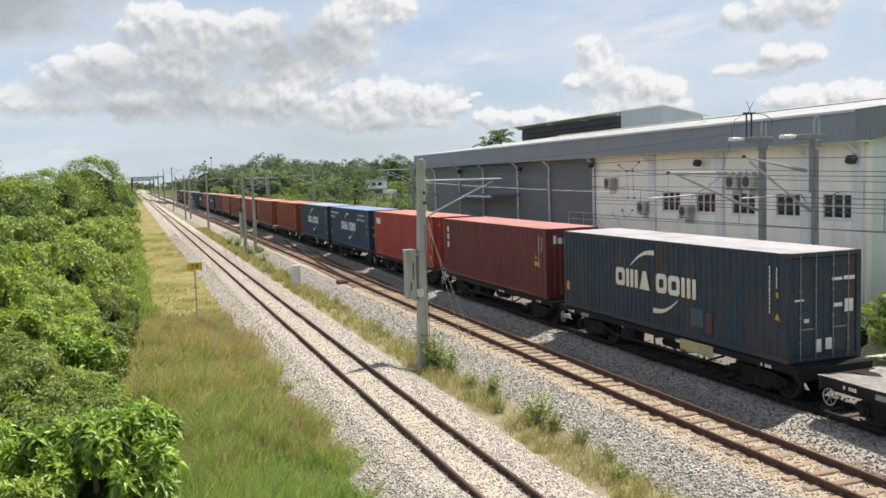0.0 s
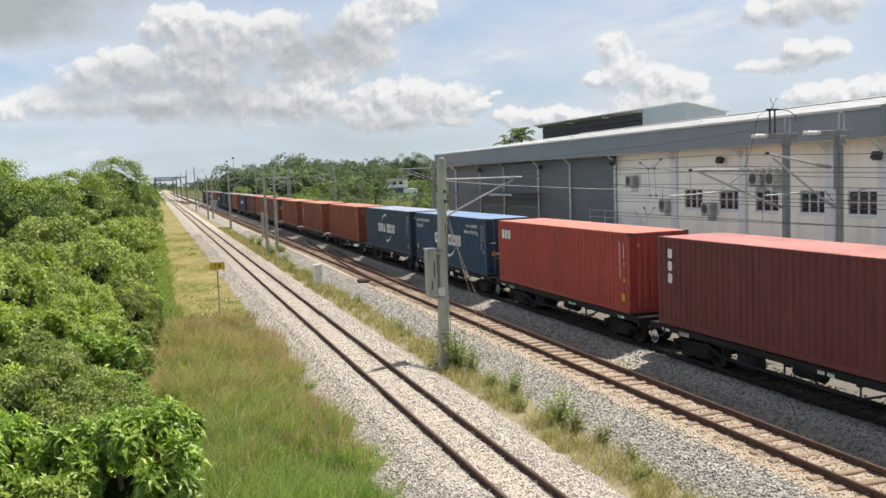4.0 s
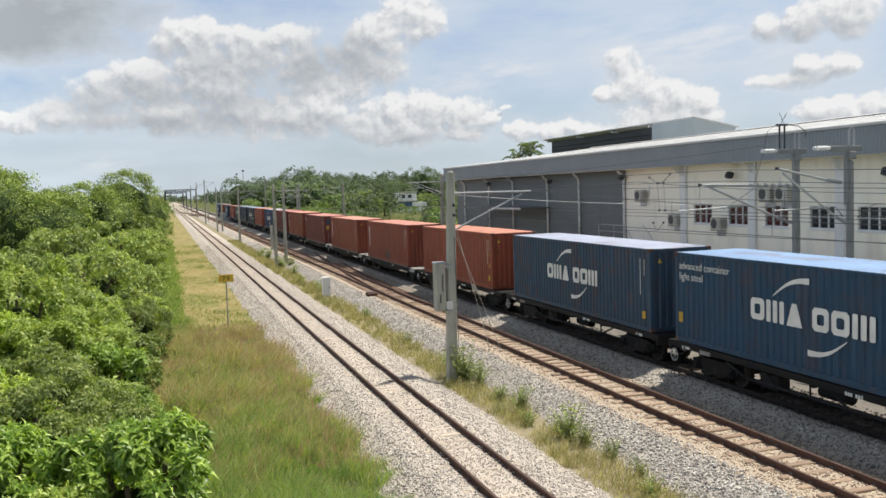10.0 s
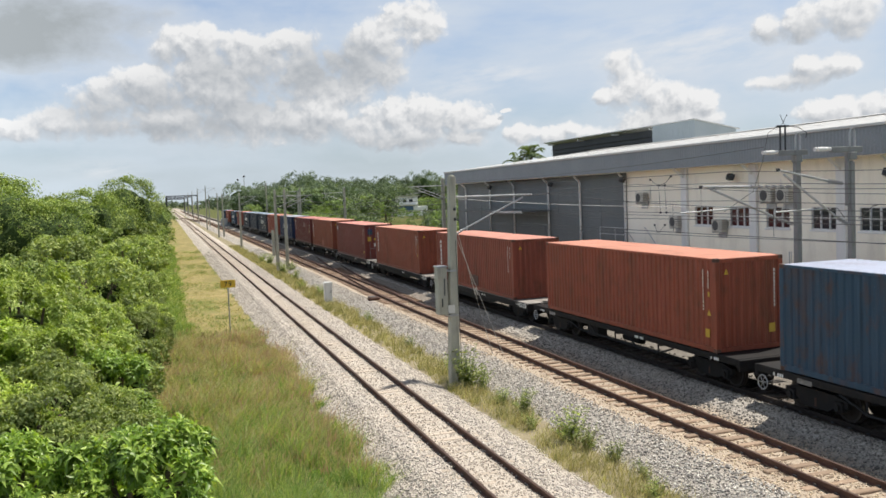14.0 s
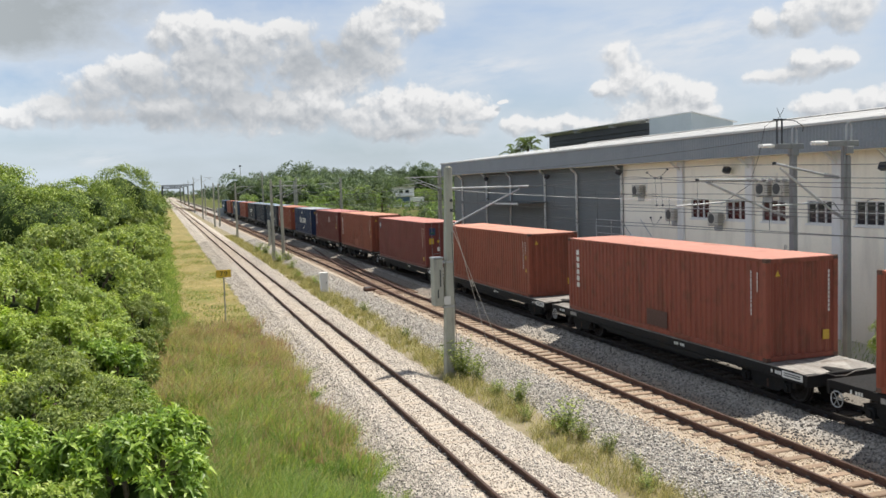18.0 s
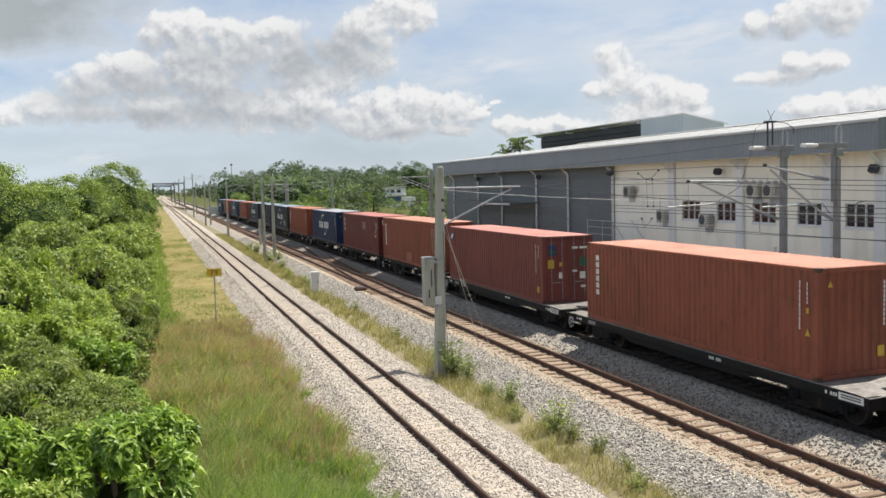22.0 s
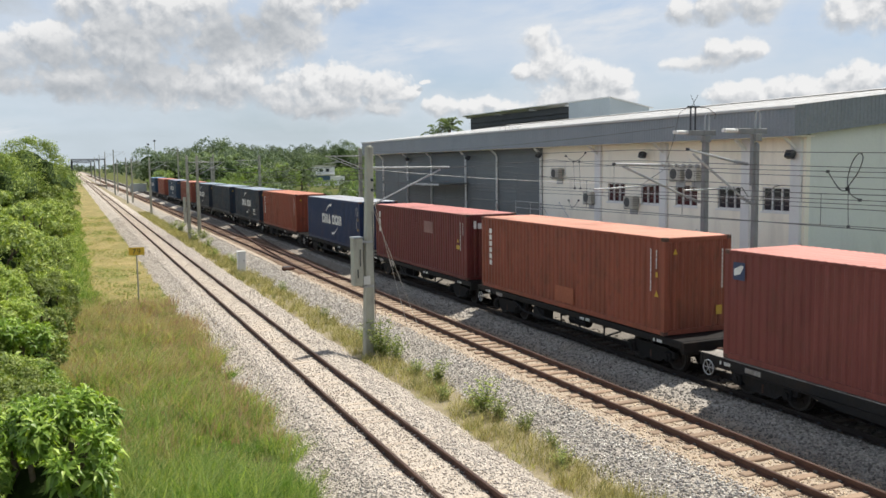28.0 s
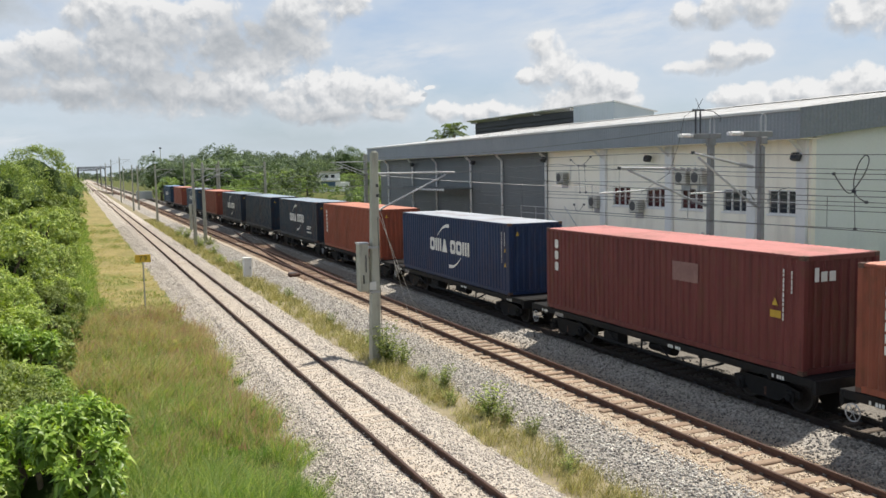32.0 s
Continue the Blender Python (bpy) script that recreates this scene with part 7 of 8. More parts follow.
def rosette_crown(seed, rx, ry, rz, zc, shoots, per, length, lobes_n=9, sub=12):
    """A crown of leafy shoots, each a whorl of long drooping leaves."""
    g = np.random.default_rng(seed)
    p, d = on_mound(g, mound(g, rx, ry, rz, zc, lobes_n, sub), shoots)
    shoots = len(p)
    d = unit(d + np.array([0, 0, 0.7]))
    P = np.repeat(p, per, 0)
    D = np.repeat(d, per, 0)
    a = np.tile(np.arange(per) * 2.4, shoots) + np.repeat(g.uniform(0, 6.3, shoots), per)
    e1 = unit(np.cross(D, np.array([0.31, 0.2, 0.1])))
    e2 = np.cross(D, e1)
    rad_ = e1 * np.cos(a)[:, None] + e2 * np.sin(a)[:, None]
    back = np.tile(np.arange(per), shoots)[:, None] / per
    o = rad_ + D * (0.95 - 1.15 * back + g.uniform(-0.2, 0.2, (len(P), 1)))
    P = P - D * back * length * 0.8 + g.normal(0, 0.008, P.shape)
    L = length * g.uniform(0.65, 1.25, len(P)) * (0.55 + 0.55 * back[:, 0])
    return leaves(P, o, D, L, L * g.uniform(0.24, 0.34, len(P)), 0.20, 0.28)


def leafy_crown(seed, rx, ry, rz, zc, count, length, lobes_n=9, sub=11, ratio=0.5):
    """A crown of single leaves that follow the roundness of its lobes."""
    g = np.random.default_rng(seed)
    p, d = on_mound(g, mound(g, rx, ry, rz, zc, lobes_n, sub), count)
    up = unit(d + np.array([0, 0, 0.35]) + g.normal(size=d.shape) * 0.38)
    r = g.normal(size=d.shape)
    o = unit(r - up * (r * up).sum(1, keepdims=True)) + np.array([0, 0, -0.25])
    L = length * g.uniform(0.55, 1.4, len(p))
    return leaves_plain(p, o, up, L, L * ratio * g.uniform(0.8, 1.2, len(p)))


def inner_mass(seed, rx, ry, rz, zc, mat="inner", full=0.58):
    """A rough lump added well within the leaves, coloured dark for the shade inside a crown."""
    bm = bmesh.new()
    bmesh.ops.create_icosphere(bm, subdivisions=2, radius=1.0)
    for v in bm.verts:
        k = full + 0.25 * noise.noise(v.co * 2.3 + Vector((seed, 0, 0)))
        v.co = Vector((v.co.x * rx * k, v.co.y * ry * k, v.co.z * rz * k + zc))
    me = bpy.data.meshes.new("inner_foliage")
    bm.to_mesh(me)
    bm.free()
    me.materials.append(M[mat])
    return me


def stems(seed, h, spread, n=6, r=0.045):
    g = random.Random(seed)
    fm = Form()
    for k in range(n):
        a = g.uniform(0, 6.28)
        q = spread * g.uniform(0.4, 1.0)
        x0, y0 = 0.12 * math.cos(a), 0.12 * math.sin(a)
        fm.path([(x0, y0, -0.1), (x0 + q * 0.25 * math.cos(a), y0 + q * 0.25 * math.sin(a), h * 0.4), (q * math.cos(a), q * math.sin(a), h * g.uniform(0.75, 0.95))], r * g.uniform(0.6, 1.1), 6)
    return fm


def plant(name, label, category, group, crown, crown_mat, stem_form, inner=None):
    t = thing(name, 0, 0, 0, label, category, group)
    part("crown", faces_mesh("crown", crown[0], crown[1], crown_mat), None, t)
    part("stem" if name == "shrub" else "trunk", stem_form, M["bark"], t)
    if inner is not None:
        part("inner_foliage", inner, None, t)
    return t


def scatter(base, spots, seed):
    """The plant itself at the first place and copies at the others; a spot is x, y, size."""
    g = random.Random(seed)
    for k, (x, y, s) in enumerate(spots):
        m = Matrix.LocRotScale((x, y, GZ - max(0, min(0.5, (-x - 4) / 30)) - 0.05), Euler((0, 0, g.uniform(0, 6.28))), None)
        if k == 0:
            base.matrix_basis = m
            base.scale = (s, s, s * g.uniform(0.9, 1.1))
        else:
            c = copy_thing(base, m)
            c.scale = (s * g.uniform(0.92, 1.08), s * g.uniform(0.92, 1.08), s * g.uniform(0.88, 1.12))


GROUP = "shrubs beside the verge"
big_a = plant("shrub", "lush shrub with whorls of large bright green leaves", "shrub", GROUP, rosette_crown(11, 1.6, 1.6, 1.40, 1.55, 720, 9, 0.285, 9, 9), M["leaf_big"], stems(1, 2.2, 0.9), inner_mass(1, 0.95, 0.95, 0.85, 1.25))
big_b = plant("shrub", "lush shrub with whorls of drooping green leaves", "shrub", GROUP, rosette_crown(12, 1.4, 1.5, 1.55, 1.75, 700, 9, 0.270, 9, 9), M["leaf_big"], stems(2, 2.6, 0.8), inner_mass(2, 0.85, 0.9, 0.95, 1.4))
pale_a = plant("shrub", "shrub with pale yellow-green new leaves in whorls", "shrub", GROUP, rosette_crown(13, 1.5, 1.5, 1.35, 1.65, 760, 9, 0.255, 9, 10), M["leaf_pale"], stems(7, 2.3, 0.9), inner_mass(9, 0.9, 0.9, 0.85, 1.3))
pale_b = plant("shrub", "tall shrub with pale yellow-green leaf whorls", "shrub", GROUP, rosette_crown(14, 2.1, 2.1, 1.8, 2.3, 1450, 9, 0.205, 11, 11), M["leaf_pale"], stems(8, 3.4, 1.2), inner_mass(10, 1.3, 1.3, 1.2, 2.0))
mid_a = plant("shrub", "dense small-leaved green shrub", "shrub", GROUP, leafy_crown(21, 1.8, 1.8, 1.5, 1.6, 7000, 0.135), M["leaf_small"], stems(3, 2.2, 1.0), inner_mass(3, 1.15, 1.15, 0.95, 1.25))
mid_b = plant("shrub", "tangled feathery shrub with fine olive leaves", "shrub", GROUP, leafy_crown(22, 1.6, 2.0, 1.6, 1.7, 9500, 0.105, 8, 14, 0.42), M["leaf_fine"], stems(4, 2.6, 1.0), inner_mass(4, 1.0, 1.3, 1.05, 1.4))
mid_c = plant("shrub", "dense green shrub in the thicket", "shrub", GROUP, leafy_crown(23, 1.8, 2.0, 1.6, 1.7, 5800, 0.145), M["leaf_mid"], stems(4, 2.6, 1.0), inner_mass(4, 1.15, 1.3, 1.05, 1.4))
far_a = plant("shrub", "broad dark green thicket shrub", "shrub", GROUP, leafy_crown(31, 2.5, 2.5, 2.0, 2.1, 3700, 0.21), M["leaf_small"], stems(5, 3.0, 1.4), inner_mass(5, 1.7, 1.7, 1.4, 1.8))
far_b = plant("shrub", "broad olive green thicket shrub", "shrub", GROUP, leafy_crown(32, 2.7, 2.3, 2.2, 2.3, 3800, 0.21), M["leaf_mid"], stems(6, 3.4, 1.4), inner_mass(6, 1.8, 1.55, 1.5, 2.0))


def tree_form(h, r, seed):
    g = random.Random(seed)
    fm = Form().path([(0, 0, -0.2), (0.1, 0.05, h * 0.3), (0.0, 0.15, h * 0.62)], r, 8)
    for k in range(5):
        a = k * 1.3 + g.uniform(0, 0.5)
        fm.path([(0.05, 0.08, h * 0.38), (h * 0.12 * math.cos(a), h * 0.12 * math.sin(a), h * 0.55), (h * 0.24 * math.cos(a), h * 0.24 * math.sin(a), h * g.uniform(0.52, 0.62))], r * 0.45, 6)
    return fm


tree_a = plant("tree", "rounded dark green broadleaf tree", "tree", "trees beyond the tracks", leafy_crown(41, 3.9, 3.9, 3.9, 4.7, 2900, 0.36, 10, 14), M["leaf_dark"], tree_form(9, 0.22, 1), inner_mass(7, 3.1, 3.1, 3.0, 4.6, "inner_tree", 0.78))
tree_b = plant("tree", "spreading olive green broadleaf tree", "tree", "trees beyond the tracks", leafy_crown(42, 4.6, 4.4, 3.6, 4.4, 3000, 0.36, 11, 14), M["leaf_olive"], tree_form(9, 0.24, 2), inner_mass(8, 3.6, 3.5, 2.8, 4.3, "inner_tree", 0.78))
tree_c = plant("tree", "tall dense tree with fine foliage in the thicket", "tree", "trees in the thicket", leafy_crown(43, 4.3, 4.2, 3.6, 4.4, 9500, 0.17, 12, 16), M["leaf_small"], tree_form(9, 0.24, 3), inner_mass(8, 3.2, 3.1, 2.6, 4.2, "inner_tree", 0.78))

g_ = random.Random(5)
thick_spots = []
spots = {k: [] for k in ("big_a", "big_b", "pale_a", "pale_b", "mid_a", "mid_b", "mid_c", "far_a", "far_b", "tree_a", "tree_b", "tree_c")}
# front rows: large leaves by the verge, pale ones behind, feathery growth between
spots["big_a"] += [(-0.55, 18.2, 0.92), (-0.62, 15.4, 1.08), (-3.0, 16.2, 1.0), (-5.8, 19.6, 1.15), (-1.9, 26.8, 0.95), (-6.9, 25.5, 1.2), (-4.4, 29.4, 1.25)]
spots["big_b"] += [(-1.9, 17.3, 0.80), (-3.4, 13.9, 0.9), (-4.9, 16.4, 1.05), (-1.3, 23.0, 0.80), (-3.2, 31.0, 1.05)]
spots["pale_a"] += [(-4.3, 22.2, 1.10), (-5.4, 24.0, 1.1), (-2.2, 14.7, 0.80)]
spots["pale_b"] += [(-3.1, 27.5, 1.03), (-4.7, 31.2, 1.24), (-2.5, 31.5, 0.86), (-6.6, 28.0, 1.20)]
spots["mid_a"] += [(-1.5, 29.8, 0.85), (-2.4, 28.4, 0.95), (-6.2, 30.6, 1.2), (-1.5, 34.5, 0.8), (-3.0, 34.4, 1.15), (-5.4, 34.4, 1.35)]
spots["mid_b"] += [(-2.75, 21.6, 1.0), (-3.2, 24.2, 1.0), (-1.55, 20.5, 0.78), (-2.2, 19.4, 0.82), (-1.45, 25.0, 0.7), (-1.4, 31.9, 0.62), (-1.25, 38.0, 0.85), (-3.2, 38.2, 1.25), (-6.0, 38.4, 1.3), (-8.2, 30.0, 1.3), (-8.6, 35.0, 1.35), (-3.9, 27.0, 1.1)]
y = 41.0
while y < 80:
    for x in (-1.4, -3.2, -5.8, -8.6, -11.4):
        k = g_.choice(("mid_a", "mid_b" if y < 50 else "mid_c", "mid_c", "far_b" if x < -3 else "mid_c"))
        spots[k].append((x + g_.uniform(-0.5, 0.3 if x > -2 else 0.7), y + g_.uniform(-1.2, 1.2), g_.uniform(0.45, 0.95) if x > -2 else (g_.uniform(0.70, 1.5) if k != "far_b" else g_.uniform(0.6, 1.0)) * 1.12))
    y += 4.2
while y < 190:
    for x in (-1.9, -6.5, -11.5, -17.5):
        k = g_.choice(("far_a", "far_b", "far_b"))
        spots[k].append((x + g_.uniform(-1.2, 0.6), y + g_.uniform(-2, 2), g_.uniform(0.8, 1.45) * (0.85 if x > -3 else 1.2)))
    y += 6.5
while y < 420:
    for x in (-2.6, -10.0, -18.0):
        thick_spots.append((x + g_.uniform(-1.5, 1.0), y, g_.uniform(1.2, 1.7)))
    y += 13.0
# taller trees that rise from the left thicket
spots["tree_c"] += [(-12.2, 86.0, 1.22), (-9.9, 87.0, 1.23), (-7.6, 91.0, 1.10), (-15.0, 87.0, 1.36), (-5.9, 96.0, 1.14), (-10.9, 94.0, 1.14)]
spots["tree_c"] += [(-4.6, 116.0, 1.34), (-7.2, 110.0, 1.05), (-2.9, 126.0, 1.15), (-17.0, 92.0, 1.40), (-21.0, 98.0, 1.52), (-12.5, 112.0, 1.0), (-9.5, 122.0, 0.95), (-4.0, 150.0, 0.9)]
spots["tree_c"] += [(-19.5, 104.0, 1.58), (-13.6, 100.0, 0.95), (-8.4, 132.0, 0.85)]
# wood behind the train
for k in range(80):
    a = radians(g_.uniform(3.4, 19.5))
    d = 215 + 190 * g_.uniform(0, 1) ** 1.4
    if abs(math.degrees(a) - 15.2) < 1.9 and d < 300:
        continue
    spots["tree_b" if k % 3 == 0 else "tree_a"].append((d * math.sin(a) + 4, d * math.cos(a), (6.75 + 0.0128 * d * g_.uniform(0.20, 1.35)) / 7.4))
for a, e_, d in ((0.141, 0.0225, 262), (0.152, 0.0255, 268), (0.163, 0.0215, 275), (0.118, 0.0165, 285), (0.184, 0.0185, 290), (0.242, 0.0215, 345), (0.258, 0.0190, 350), (0.271, 0.0240, 352), (0.286, 0.0235, 348), (0.205, 0.0175, 300)):
    spots["tree_a"].append((d * math.sin(a), d * math.cos(a), (6.85 + e_ * d) / 8.0))
for k in range(16):
    a = radians(g_.uniform(13.2, 19.4))
    d = g_.uniform(312, 390)
    spots["tree_b" if k % 2 else "tree_a"].append((d * math.sin(a) + 4, d * math.cos(a), (6.75 + 0.0128 * d * g_.uniform(0.75, 1.05)) / 7.4))
for k in range(40):
    a = radians(g_.uniform(13.2, 19.4))
    d = g_.uniform(304, 340)
    thick_spots.append((d * math.sin(a) + 4, d * math.cos(a), g_.uniform(1.0, 1.7)))
for k in range(110):
    yy = g_.uniform(86, 215)
    x = 25.5 + g_.uniform(0, 1) ** 1.3 * (yy * 0.34 - 16)
    if 13.2 < math.degrees(math.atan2(x, yy)) < 17.0 and yy < 205:
        s_ = g_.uniform(0.22, 0.36)
    else:
        s_ = g_.uniform(0.7, 1.25)
    thick_spots.append((x, yy, s_))
for k in range(90):
    a = radians(g_.uniform(4.6, 19.0))
    d = g_.uniform(205, 260)
    if abs(math.degrees(a) - 15.3) < 1.9:
        continue
    thick_spots.append((d * math.sin(a) + 3, d * math.cos(a), g_.uniform(1.1, 1.9)))
far_trees = [(g_.uniform(-90, -6) if k % 2 else g_.uniform(26, 110), g_.uniform(480, 900), g_.uniform(1.8, 2.9)) for k in range(70)]
far_trees += [(g_.uniform(-8, 30), g_.uniform(1250, 1500), g_.uniform(2.0, 3.0)) for k in range(14)]
# bushes at the hall's near corner
spots["mid_a"] += [(23.9, 20.6, 1.0), (24.5, 22.2, 0.8), (25.3, 19.3, 1.1), (25.6, 22.0, 1.15), (24.6, 18.2, 0.9), (27.3, 20.6, 1.2)]
spots["mid_b"] += [(26.4, 18.0, 1.05), (23.4, 23.3, 0.62), (28.6, 22.2, 1.3)]
for k, base in (("big_a", big_a), ("big_b", big_b), ("pale_a", pale_a), ("pale_b", pale_b), ("mid_a", mid_a), ("mid_b", mid_b), ("mid_c", mid_c), ("far_a", far_a), ("far_b", far_b), ("tree_a", tree_a), ("tree_b", tree_b), ("tree_c", tree_c)):
    scatter(base, spots[k], len(k) * 7 + ord(k[-1]))

def thicket(name, places, mat, label, seed, count=650, leaf=0.42):
    """Undergrowth too far off to tell its plants apart, in one mesh."""
    g = np.random.default_rng(seed)
    V, F, o = [], [], 0
    for x, y, s in places:
        v, f = leafy_crown(int(g.integers(1, 10 ** 6)), 2.6, 2.5, 2.1, 1.9, count, leaf, 8, 9)
        V.append(v * s + np.array([x, y, GZ]))
        F.append(f + o)
        o += len(v)
    return tagged(new(name, faces_mesh(name, np.concatenate(V), np.concatenate(F), mat)), label, "undergrowth", kind="stuff")


thicket("far_undergrowth", thick_spots[::2], M["leaf_bright"], "tangled sunlit green undergrowth beyond the tracks", 77)
thicket("dark_undergrowth", thick_spots[1::2], M["leaf_olive"], "tangled dark green undergrowth beyond the tracks", 78)

thicket("distant_trees", far_trees, M["leaf_dark"], "low distant line of trees", 79, 260, 0.75)

# the palms behind the hall
def palm_tree(x, y, height, fronds, seed):
    g = random.Random(seed)
    palm = thing("palm_tree", x, y, GZ, "dark palm with ragged hanging fronds above the roof", "palm tree", "palms behind the hall")
    part("trunk", Form().path([(0, 0, 0), (0.2, 0, height * 0.45), (0.1, 0.1, height)], 0.18, 8), M["bark"], palm)
    for k in range(fronds):
        a, rise, reach = k * 2.4 + g.uniform(-0.2, 0.2), g.uniform(0.0, 1.5), g.uniform(1.3, 2.0)
        pts = []
        for t in np.linspace(0, 1, 14):
            r = reach * t * math.cos(rise * 0.8)
            pts.append((0.1 + r * math.cos(a), 0.1 + r * math.sin(a), height + 2.2 * t * math.sin(rise) + 0.7 * t - 1.5 * t * t))
        pts = np.array(pts)
        P = np.repeat(pts[1:], 4, 0) + np.random.default_rng(seed + k).normal(0, 0.03, (52, 3))
        tang = np.repeat(np.diff(pts, axis=0), 4, 0)
        sd = np.cross(tang, [0, 0, 1.0]) * np.tile([1, -1, 1, -1], 13)[:, None]
        o = unit(sd) * 0.8 + unit(tang) * 0.8 + np.array([0, 0, -0.45])
        L = np.full(len(P), 0.50)
        v, f = leaves_plain(P, o, np.tile([0, 0, 1.0], (len(P), 1)), L, L * 0.11)
        part("frond", faces_mesh("frond", v, f, M["leaf_olive"]), None, palm)
    return palm


palm_tree(39.9, 91.6, 10.6, 22, 3)
palm_tree(38.6, 92.4, 9.9, 14, 8)


# ---- grass ----
def blades(name, x, y, z, h, wd, lean, mat, label, seed):
    """Upright bent grass blades, two triangles low and one at the tip."""
    g = np.random.default_rng(seed)
    n = len(x)
    a = g.uniform(0, 6.28, n)
    s = np.stack([np.cos(a), np.sin(a), 0 * a], -1) * wd[:, None] * 0.5
    b = g.uniform(0, 6.28, n)
    t = np.stack([np.cos(b), np.sin(b), 0 * b], -1) * (h * lean * g.uniform(0.3, 1.3, n))[:, None] + np.stack([h * 0.22, h * 0.05, h * 0], -1)
    p = np.stack([x, y, z], -1)
    up = np.array([0, 0, 1.0])
    mid = p + t * 0.35 + up * (h * 0.58)[:, None]
    tip = p + t + up * (h * g.uniform(0.85, 1.0, n))[:, None]
    v = np.stack([p - s, p + s, mid - s * 0.7, mid + s * 0.7, tip], 1).reshape(-1, 3)
    f = (np.array([(0, 1, 3), (0, 3, 2), (2, 3, 4)])[None] + (np.arange(n) * 5)[:, None, None]).reshape(-1, 3)
    ob = new(name, faces_mesh(name, v, f, mat))
    return tagged(ob, label, "grass", kind="stuff")


def field(seed, n, x0, x1, y0, y1, power=1.0):
    g = np.random.default_rng(seed)
    return g.uniform(x0, x1, n), y0 + (y1 - y0) * g.uniform(0, 1, n) ** power, g


def tufted(x, y, g, per=12, spread=0.07):
    """Gather blades into tufts."""
    n = len(x) // per
    k = g.integers(0, n, len(x))
    return x[:n][k] + g.normal(0, spread, len(x)), y[:n][k] + g.normal(0, spread, len(x))


def clumpy(x, y, g, scale, keep):
    """Keep more blades where a slow pattern is high, so that the growth has tufts and gaps."""
    k = wobble(x, y, scale, 0.7) * 0.5 + 0.5
    m = g.uniform(0, 1, len(x)) < keep + (1 - keep) * k
    return x[m], y[m]


def verge_edge(y):
    """Where the long grass gives way to the ballast."""
    return 4.42 - 0.42 * wobble(y * 0, y, 0.7) - 0.30 * wobble(y * 0 + 3, y, 3.1)


def tussocks(seed, n, y0, y1, per, spread, power=1.1):
    """Tufts of blades with one height each; returns places and the height factor."""
    g = np.random.default_rng(seed)
    tx = g.uniform(-0.5, 4.9, n)
    ty = y0 + (y1 - y0) * g.uniform(0, 1, n) ** power
    keep = (tx < verge_edge(ty) + g.exponential(0.10, n) - 0.10) & (ty < 43.4 + 1.6 * wobble(tx, tx * 0, 1.9) - 0.5 * tx + g.exponential(1.6, n))
    tx, ty = tx[keep], ty[keep]
    th = g.uniform(0.25, 1.55, len(tx)) * np.clip(0.84 + 0.50 * wobble(tx, ty, 0.9, 1.3) + 0.30 * wobble(tx, ty, 2.3, 0.4), 0.3, 1.7)
    k = g.integers(0, len(tx), len(tx) * per)
    return tx[k] + g.normal(0, spread, len(k)), ty[k] + g.normal(0, spread, len(k)), th[k], g, g.uniform(0, 1, len(tx))[k]


x, y, th, g, kind_ = tussocks(1, 4300, 11.0, 46.0, 24, 0.085, 1.25)
low = np.clip(1.25 - (y - 12) / 50, 0.6, 1.2) * np.clip(1.15 - (x - 2.2) / 5.0, 0.6, 1.1)
drift = 0.20 * wobble(x, y, 0.55, 2.2) + 0.16 * wobble(x, y, 1.6, 0.9)      # dry and green growth lie in patches
dryness = np.clip((y - 15.0) / 20.0, 0.06, 1.0) + drift + 0.10 * np.clip((x - 2.5) / 2.0, 0, 1)
pick = 0.72 * kind_ + 0.28 * g.uniform(0, 1, len(x))
hh = th * low * g.uniform(0.28, 0.70, len(x))
wd = g.uniform(0.010, 0.026, len(x)) * np.clip(y / 22, 0.8, 1.5)
z_ = np.full(len(x), GZ + 0.03)
for nm_, m_, mt, lab, sd_ in (("long_grass", pick > dryness * 0.66, "grass_green", "long fresh green grass on the verge", 3),
                              ("dry_long_grass", pick <= dryness * 0.44, "grass_dry", "dry bleached grass stalks on the verge", 4),
                              ("rusty_long_grass", (pick > dryness * 0.44) & (pick <= dryness * 0.66), "grass_rust", "reddish dry grass on the verge", 18)):
    blades(nm_, x[m_], y[m_], z_[m_], hh[m_], wd[m_], 0.85, M[mt], lab, sd_)
x, y, th, g, kind_ = tussocks(2, 2600, 18.0, 46.0, 6, 0.12, 0.85)
blades("tall_dry_stalks", x, y, np.full(len(x), GZ + 0.05), th * g.uniform(0.40, 0.78, len(x)), g.uniform(0.010, 0.019, len(x)), 0.9, M["grass_dry"], "tall dry grass stalks standing in the verge", 14)
x, y, th, g, kind_ = tussocks(3, 2600, 20.0, 46.0, 5, 0.14, 0.75)
blades("seed_heads", x, y, np.full(len(x), GZ + 0.22), th * g.uniform(0.26, 0.46, len(x)), g.uniform(0.016, 0.028, len(x)), 0.5, M["grass_seed"], "pale reddish grass seed heads", 5)
